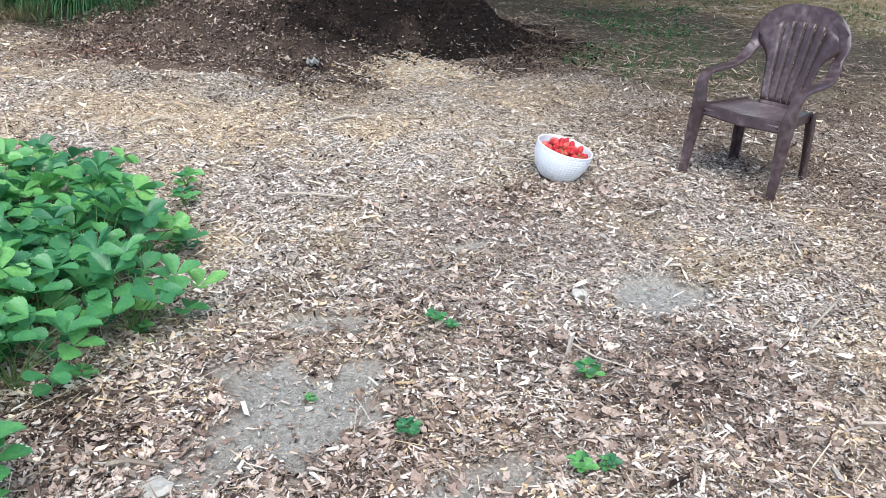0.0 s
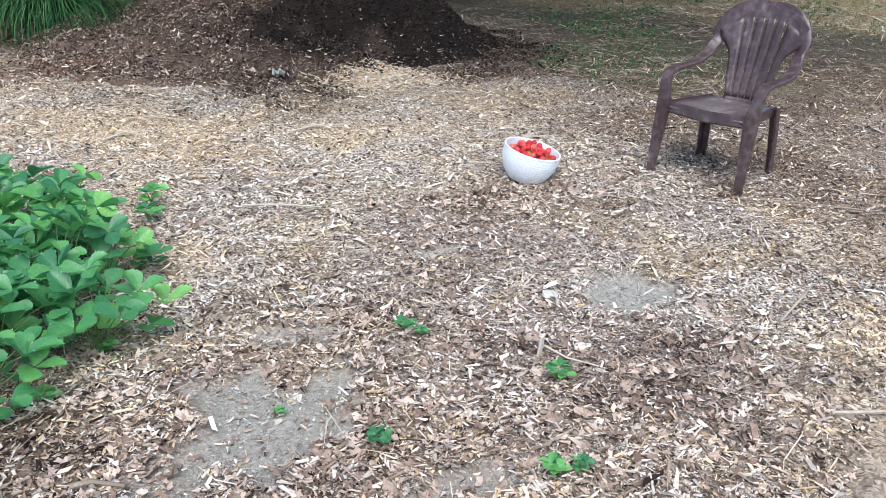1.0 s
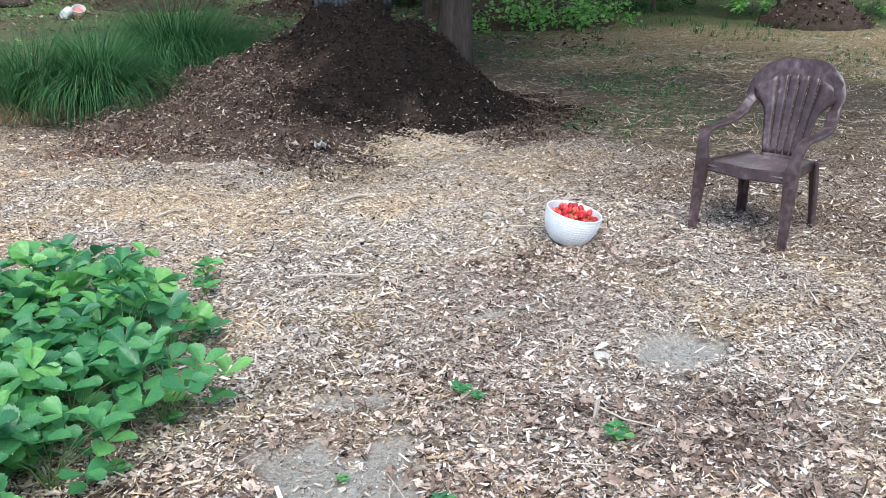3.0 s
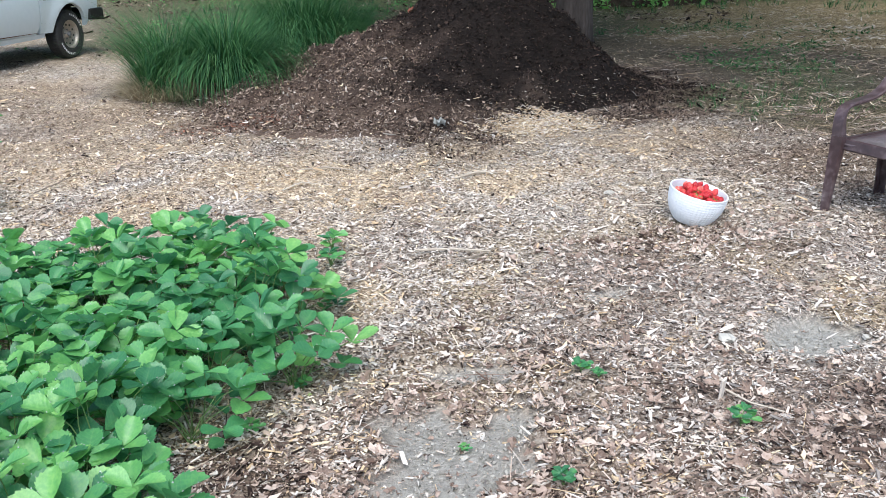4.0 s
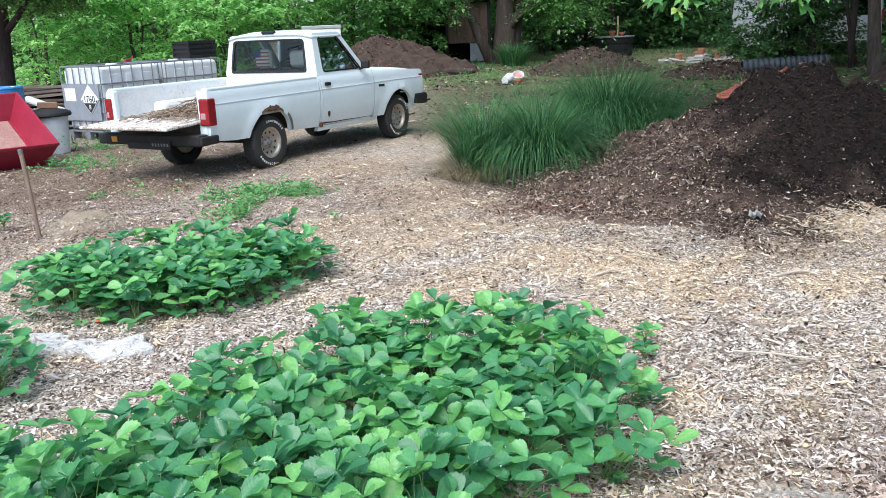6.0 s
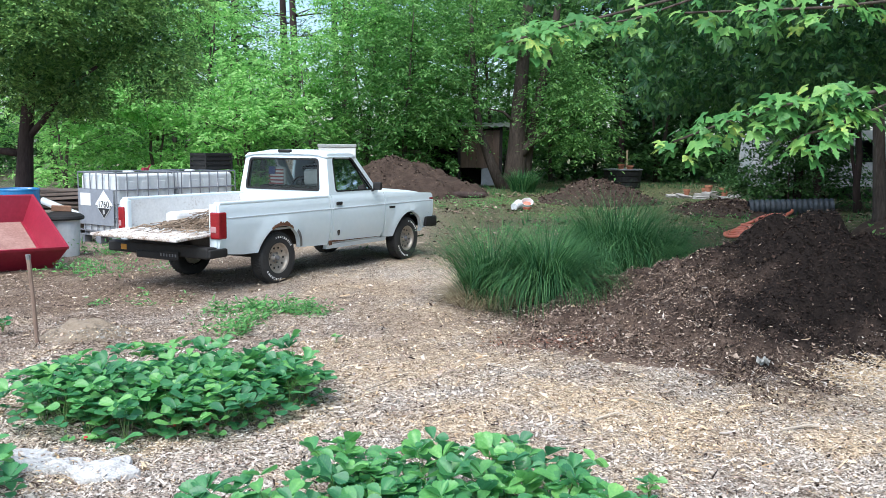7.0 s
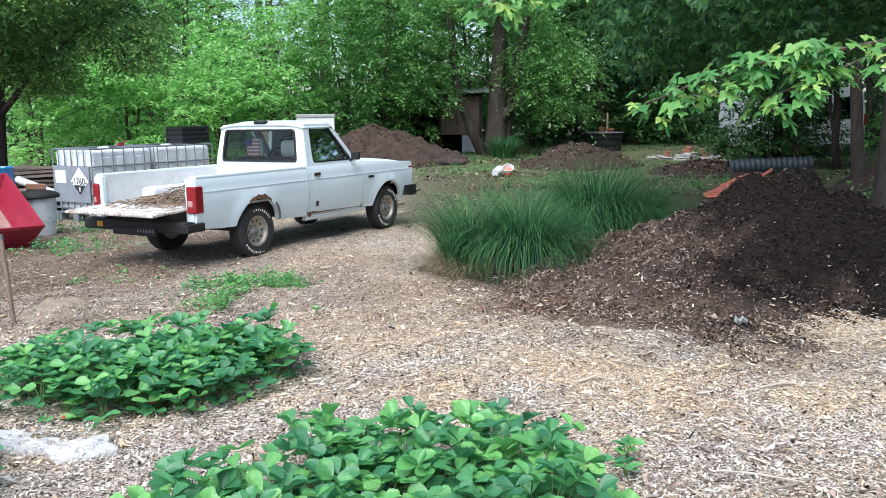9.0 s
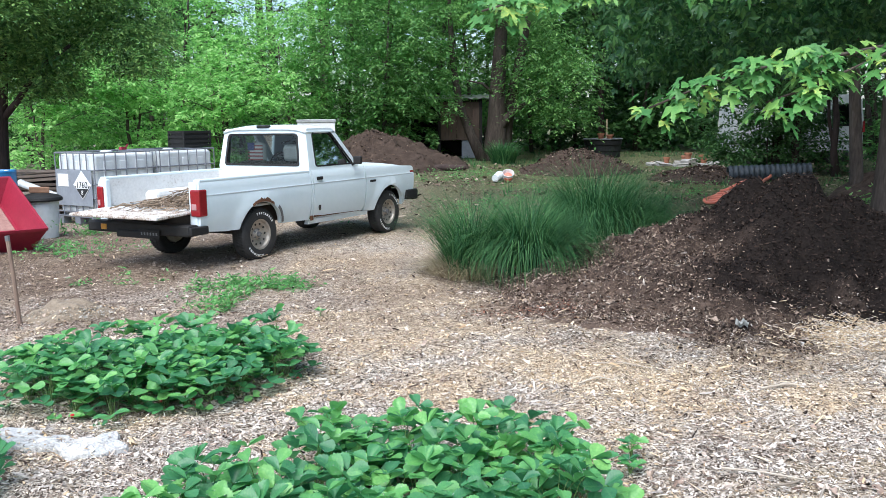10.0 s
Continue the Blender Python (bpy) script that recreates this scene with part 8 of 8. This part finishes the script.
for x, y, s in ((-.05, .1, .2), (.2, -.2, .16)):
    thing("flower_pot", "small brown pot standing in the stock tank", "pot", pose(tx + x, ty + y, gz(tx, ty) + .571), data=mesh_bm("flower_pot", lathe([(.07, 0), (.11, s), (.125, s), (.125, s + .05), (.1, s + .05), (.06, .03)], 16), M_TERRA))
thing("wooden_peg", "pale yellow wooden stake behind the tank", "stake", pose(tx + .3, ty + .95, gz(tx, ty)), data=mesh_bm("wooden_peg", box(-.03, .03, -.02, .02, 0, 1.3, .004, 1), M_DRY))

px, py = 7.1, 25.3
rp = random.Random(91)
for k, (x, y, w, d, h, a) in enumerate([(-.7, -.1, .45, .3, .1, 10), (-.1, .15, .5, .36, .12, -15), (.5, -.2, .45, .34, .1, 25), (-.3, -.35, .4, .26, .09, 5), (.05, 0, .42, .3, .2, 40), (.85, .05, .36, .24, .1, 70), (-1.0, .1, .3, .22, .09, 30)]):
    zz = gz(px + x, py + y)
    bm = box(-w / 2, w / 2, -d / 2, d / 2, 0, h, .03, 2)
    for v in bm.verts:
        v.co += Vector((rp.uniform(-.03, .03), rp.uniform(-.03, .03), rp.uniform(-.012, .012)))
    thing("stone_slab", "pale rough stone slab on the ground", "stone slab", pose(px + x, py + y, zz - .02, rp.uniform(-9, 9), rp.uniform(-9, 9), a), group="stone slabs", data=mesh_bm("stone_slab", bm, M_STONE))
pot_me = mesh_bm("clay_pot", lathe([(.11, 0), (.165, .24), (.185, .24), (.185, .31), (.16, .31), (.14, .2), (.09, .04), (.001, .04)], 24), M_TERRA)
for x, y, z, s in ((-.62, -.05, .07, .55), (.42, -.15, .07, .75), (.02, .02, .17, .6), (.0, .3, .08, .6)):
    o = thing("clay_pot", "terracotta flower pot on the stones", "pot", pose(px + x, py + y, gz(px, py) + z), group="clay pots", data=pot_me)
    o.scale = (s, s, s)

hx, hy = 5.0, 15.6
coil = bmesh.new()
pts, rh = [], random.Random(93)
wob = [(rh.uniform(-.07, .07), rh.uniform(-.06, .06), rh.uniform(.28, .42)) for _ in range(8)]
for k in range(6 * 28):
    a, s = 2 * math.pi * k / 28, k / 168
    i, f = int(6 * s), 6 * s - int(6 * s)
    ox_, oy_, rad = (wob[i][j] * (1 - f) + wob[i + 1][j] * f for j in range(3))
    xx = ox_ + rad * math.cos(a) + .5 * s
    pts.append((xx, oy_ + rad * math.sin(a) + .2 * s, .035 + .16 * s + .34 * max(0, xx / 1.0) ** 1.5 + .02 * math.sin(3 * a + 5 * s)))
add_tube(coil, pts, .028, 8)
thing("conduit_coil", "loose coil of orange plastic conduit", "conduit coil", pose(hx, hy, gz(hx, hy)), data=mesh_bm("conduit_coil", coil, M_ORANGE, True))
cx_, cy_ = 7.42, 19.8
bm = bmesh.new()
prof = []
for k in range(64):
    s = k / 63
    prof.append((.175 + (.02 if (k // 2) % 2 else 0), -.9 + 1.8 * s))
prof += [(.16, .9), (.16, -.9), (.175, -.9)]
add_lathe(bm, prof, 28, pose(0, 0, .2, 0, 90), False)
thing("culvert_pipe", "short black corrugated culvert pipe lying down", "culvert pipe", pose(cx_, cy_, gz(cx_, cy_) + .0, 0, -2, -8), data=mesh_bm("culvert_pipe", bm, M_CULVERT))
bx_, by_ = 1.22, 20.3
pail = thing("white_pail", "small white pail tipped on the ground", "pail", pose(bx_, by_, gz(bx_, by_) + .1, 0, 80, 60))
part("pail_body", lathe([(.085, 0), (.11, .24), (.12, .24), (.12, .26), (.1, .26), (.08, .02), (.001, .02)], 20), M_HDPE, pail)
part("pail_handle", tube([(.115 * math.cos(a), .115 * math.sin(a), .24 + .1 * math.sin(a)) for a in (math.pi * k / 10 for k in range(11))], .004, 5), M_STEEL, pail)
pot2 = thing("orange_pot", "orange clay pot lying in a white bowl", "pot", pose(bx_ + .3, by_ - .05, gz(bx_, by_) + .02))
part("bowl", lathe([(.06, 0), (.12, .1), (.14, .2), (.13, .2), (.1, .1), (.001, .02)], 20, pose(0, .05, .05, 35)), M_HDPE, pot2, "white bowl")
part("pot_body", lathe([(.001, -.1), (.07, -.09), (.1, -.04), (.105, .03), (.08, .09), (.001, .1)], 20, pose(0, -.02, .11, 70)), M_ORANGE, pot2)
wx, wy = -3.15, 22.0
wb = thing("white_box", "tall white wooden box behind the truck", "box", pose(wx, wy, gz(wx, wy), 0, 0, 8))
part("box_body", box(-.46, .46, -.35, .35, 0, 1.38, .01, 1), M_WHITE, wb)
part("box_lid", box(-.48, .48, -.37, .37, 1.38, 1.46, .01, 1), M_TIN, wb, "grey metal lid")
post = thing("fence_post", "grey weathered wooden post with a wire", "post", pose(-8.55, 17.0, gz(-8.5, 17.0)))
part("shaft", box(-.05, .05, -.04, .04, 0, 1.2, .008, 1), M_LUMBER, post)
part("wire", tube([(.04, -.05, 1.1), (.0, -.06, .9), (.12, -.06, .8), (.3, -.05, .65)], .006, 5), M_BLUE, post)
thing("mossy_log", "short dark mossy log on the ground", "log", pose(.15, 24.0, gz(.15, 24.0) + .08, 0, 0, 8), data=mesh_bm("mossy_log", tube([(-.5, 0, 0), (-.2, .03, .01), (.2, 0, 0), (.5, -.03, .01)], [.08, .09, .085, .07], 10), M_PINEBARK))

# weeds and grass on the back ground
rg = np.random.default_rng(95)
n = 3400
gx, gy = rg.uniform(-10, 20, n * 3), rg.uniform(11, 34, n * 3)
rad = np.hypot(gx, gy)
ok = (rad > 11.5) & (vnoise(gx, gy, 1.6, 16) > -.12) & ~((gx > -6) & (gx < 0.2) & (gy < 17)) & (np.hypot(gx - 3, gy - 8.3) > 3.2)
gx, gy = gx[ok][:n], gy[ok][:n]
hx2, hy2 = rg.uniform(3.4, 14, 9000), rg.uniform(5.5, 12, 9000)
ok = (straw_shade_at(hx2, hy2) > .5) & (vnoise(hx2, hy2, 1.3, 13) + .4 * vnoise(hx2, hy2, .3, 38) > rg.uniform(.1, .7, 9000)) & (hx2 < hy2 * 1.5) & (np.hypot(hx2 - 3.3, hy2 - 8.1) > 2.1)
gx, gy = np.concatenate([gx, hx2[ok][:750]]), np.concatenate([gy, hy2[ok][:750]])
V0, F0 = blades(6, .07, .16, 96, .011, 1.2, 2)
a, s = rg.uniform(0, 6.28, len(gx)), rg.uniform(.5, 1.5, len(gx)) * np.where(gy < 12, .45, 1)
c, d = (np.cos(a) * s)[:, None], (np.sin(a) * s)[:, None]
VG = np.stack([V0[None, :, 0] * c - V0[None, :, 1] * d + gx[:, None], V0[None, :, 0] * d + V0[None, :, 1] * c + gy[:, None], V0[None, :, 2] * s[:, None] + ground_z(gx, gy)[:, None]], -1)
FG = F0[None] + (np.arange(len(gx)) * len(V0))[:, None, None]
thing("back_grass", "sparse low grass and weeds at the clearing's back", "grass", kind="stuff", data=mesh_np("back_grass", VG.reshape(-1, 3), FG.reshape(-1, 4), M_GRASS))

# ivy on the brush heap
ri = np.random.default_rng(97)
cs = [(9.6 + ri.normal(0, 1.0), 14.75 + ri.normal(0, .35), abs(ri.normal(0, .3)) + .12) for _ in range(120)]
V, F = leaf_cloud(cs, [.22] * len(cs), 1800, .09, 98, .8, .2, .8, .1)
thing("ivy_leaves", "pale green ivy over the brush heap", "ivy", kind="stuff", data=mesh_np("ivy_leaves", V, F, M_LEAF_FRESH))

# ---- small things on the mulch ----
M_ASH = mat("white powdery ash", [(0.3, (0.22, 0.2, 0.18)), (0.45, (0.44, 0.43, 0.41)), (0.7, (0.64, 0.63, 0.61))], scale=14, rough=0.95, bump=1.0, bscale=50, dist=0.015)
M_SAND = mat("tan sandy soil", [(0.3, (0.17, 0.13, 0.088)), (0.7, (0.33, 0.265, 0.19))], scale=18, rough=0.95, bump=1.0, bscale=60, dist=0.02)
ra = random.Random(130)
rl = np.random.default_rng(139)
for s in range(30):
    k = s / 29
    x, y, a = -2.32 + .72 * k + ra.uniform(-.07, .07), 4.2 - .14 * k + ra.uniform(-.09, .09), ra.uniform(.05, .13)
    b, h = a * ra.uniform(.45, .8), ra.uniform(.002, .008)
    thing("ash_patch", "white patch of powdery ash on the mulch", "ash", group="ash patches", data=heap_mesh("ash_patch", x, y, a, b, h, 130 + s, M_ASH, .7, .012, 36))
x, y = -1.97 + rl.normal(0, .26, 420), 4.14 + rl.normal(0, .1, 420)
L = np.clip(rl.lognormal(-4.1, .5, 420), .008, .06)
thing("wood_chips", "brown chips strewn over the white ash", "wood chips", kind="stuff", data=chip_mesh("wood_chips", np.stack([x, y, ground_z(x, y) + .018 + rl.uniform(0, .014, 420)], -1), L, L * rl.uniform(.2, .6, 420), L * .2, [CHIP_GOLD, CHIP_BROWN, CHIP_GREY], rl.integers(0, 3, 420), rl, .3, True))
thing("sand_mound", "low mound of tan sandy soil", "sand mound", data=heap_mesh("sand_mound", -3.0, 6.9, .42, .28, .02, 135, M_SAND, .9, .06, 90))
x, y = -3.0 + rl.normal(0, .22, 1500), 6.88 + rl.normal(0, .16, 1500)
L = np.clip(rl.lognormal(-4.4, .5, 1500), .006, .05)
thing("sand_crumbs", "crumbs and chips strewn over the sand mound", "crumbs", kind="stuff", data=chip_mesh("sand_crumbs", np.stack([x, y, ground_z(x, y) + .035 + rl.uniform(0, .03, 1500)], -1), L, L * rl.uniform(.3, .8, 1500), L * .3, [CRUMB, CHIP_GOLD, CHIP_BROWN], rl.choice([0, 0, 1, 2], 1500), rl, .4, True))
M_STICK = mat("grey weathered stick", [(0.3, (0.2, 0.16, 0.12)), (0.7, (0.46, 0.4, 0.32))], scale=12, rough=0.9, bump=0.4, vary=0.5)
rk = random.Random(101)
for x0, y0, x1, y1, r in ((2.53, 3.95, 2.7, 3.84, .006), (1.83, 4.86, 2.13, 4.9, .012), (1.2, 3.6, 1.53, 3.485, .009), (1.36, 3.42, 1.57, 3.54, .01), (3.5, 2.96, 3.95, 2.5, .006), (.79, 4.95, 1.07, 5.04, .008), (1.73, 2.0, 1.85, 1.85, .005),
                          (.32, 1.895, .45, 1.865, .012), (1.5, 3.3, 1.62, 3.5, .008), (2.3, 1.35, 2.75, 1.2, .009), (2.7, 1.9, 3.1, 2.1, .008), (.95, 5.4, 1.3, 5.3, .009), (-.35, 5.2, -.5, 5.6, .004), (-.62, 5.55, -.35, 5.9, .005), (1.1, 1.4, 1.35, 1.32, .009)):
    r = .7 * r
    mid = ((x0 + x1) / 2 + rk.uniform(-.02, .02), (y0 + y1) / 2 + rk.uniform(-.02, .02))
    bm = tube([(x0, y0, gz(x0, y0) + r + .012), (*mid, gz(*mid) + r + .018), (x1, y1, gz(x1, y1) + r + .012)], [r, r * .95, r * .6], 6)
    thing("stick", "weathered stick lying on the mulch", "stick", group="sticks on the mulch", data=mesh_bm("stick", bm, M_STICK))
thing("wood_splinter", "large pale splinter standing in the mulch", "splinter", pose(1.715, 1.984, gz(1.715, 1.984), 8, -6, 30), data=mesh_bm("wood_splinter", box(-.014, .014, -.004, .004, -.01, .075, .003, 1), CHIP_PALE))
for x, y, w, a in ((.42, 1.8, .035, 20), (2.0, 2.35, .03, 50), (2.53, 4.18, .03, 10), (.93, 1.5, .04, 70)):
    bm = bmesh.new()
    bmesh.ops.create_icosphere(bm, subdivisions=2, radius=w)
    for v in bm.verts:
        v.co = Vector((v.co.x * 1.2, v.co.y, v.co.z * .5)) * (1 + .5 * noise.noise(v.co * 32) + .35 * noise.noise(v.co * 80))
    thing("stone", "pale grey stone in the mulch", "stone", pose(x, y, gz(x, y) + w * .25, 0, 0, a), group="stones in the mulch", data=mesh_bm("stone", bm, CRUMB))
n = 3200
x, y = 2.95 + rg.normal(0, .25, n), 6.1 + rg.normal(0, .2, n)
low = pile_z(x, y) < .05
x, y = x[low], y[low]
n = len(x)
lift = .07 * np.exp(-((x - 3.0) / .22) ** 2 - ((y - 6.3) / .14) ** 2)
thing("straw_tuft", "pale straw tuft at the heap's foot", "straw", kind="stuff", data=chip_mesh("straw_tuft", np.stack([x, y, ground_z(x, y) + np.maximum(0, pile_z(x, y)) + lift * rg.random(n) + rg.uniform(.004, .02, n)], -1), np.clip(rg.lognormal(-3.5, .5, n), .012, .11), rg.uniform(.004, .01, n), rg.uniform(.002, .004, n), [CHIP_PALE, CHIP_GOLD], rg.choice([0, 1, 1], n), rg, .3))
M_SCRAP = mat("grey paper scrap", [(0.3, (0.2, 0.2, 0.18)), (0.7, (0.45, 0.45, 0.41))], scale=25, rough=0.8, bump=0.3)
thing("paper_scrap", "crumpled grey paper scrap on the compost", "paper scrap", data=mesh_bm("paper_scrap", sheet(lambda u, v: Vector((2.2 + .042 * u + .012 * math.sin(9 * v), 6.26 + .03 * v, float(ground_z(2.2, 6.26) + max(0, pile_z(2.2, 6.26))) + .035 + .02 * math.sin(5 * u) * math.cos(6 * v) + .03 * abs(v))), np.linspace(-1, 1, 8), np.linspace(-1, 1, 7), (0, 0, .002)), M_SCRAP))

# bark and chips on the soil mounds and the back ground
rl = np.random.default_rng(140)
x, y = rl.uniform(-1.5, 13, 60000), rl.uniform(11.5, 27, 60000)
ok = (straw_shade_at(x, y) > rl.random(60000) * .9) & (vnoise(x, y, .9, 28) + .5 * vnoise(x, y, .3, 29) > rl.uniform(-.6, .5, 60000)) & (x < .75 * y)
x, y = x[ok][:16000], y[ok][:16000]
n = len(x)
L = np.clip(rl.lognormal(-2.9, .5, n), .02, .3)
thing("back_litter", "bark, straw and leaf litter on the back ground", "litter", kind="stuff", data=chip_mesh("back_litter", np.stack([x, y, ground_z(x, y) + rl.uniform(.004, .03, n)], -1), L, L * rl.uniform(.2, .6, n), L * .1, CHIP_MATS, rl.choice([2, 2, 2, 3, 3, 3], n), rl, .25, True))
CLODS = mat("soil clods", [(0.2, (0.022, 0.015, 0.011)), (0.6, (0.07, 0.048, 0.035)), (0.9, (0.18, 0.13, 0.095))], scale=14, rough=0.95, bump=0.5, vary=.6, by="island", spec=.2)
for mound in [o for o in bpy.data.objects if o.name.split(".")[0] in ("soil_mound", "chip_mound")]:
    me = mound.data
    co = np.empty(3 * len(me.vertices), np.float32)
    me.vertices.foreach_get("co", co)
    co = co.reshape(-1, 3)[rl.integers(len(me.vertices) // 12, len(me.vertices), 2200)]
    n = len(co)
    co = co + rl.normal(0, .04, (n, 3)) * (1, 1, .1)
    L = np.clip(rl.lognormal(-3.5, .5, n), .015, .12)
    thing("mound_crumbs", "crumbs of soil and bark over the mound", "soil crumbs", kind="stuff", data=chip_mesh("mound_crumbs", co, L, L * rl.uniform(.4, .8, n), L * .4, [CLODS, CHIP_BROWN, CHIP_DARK], rl.choice([0, 0, 0, 0, 0, 0, 1, 2, 2], n), rl, .5))
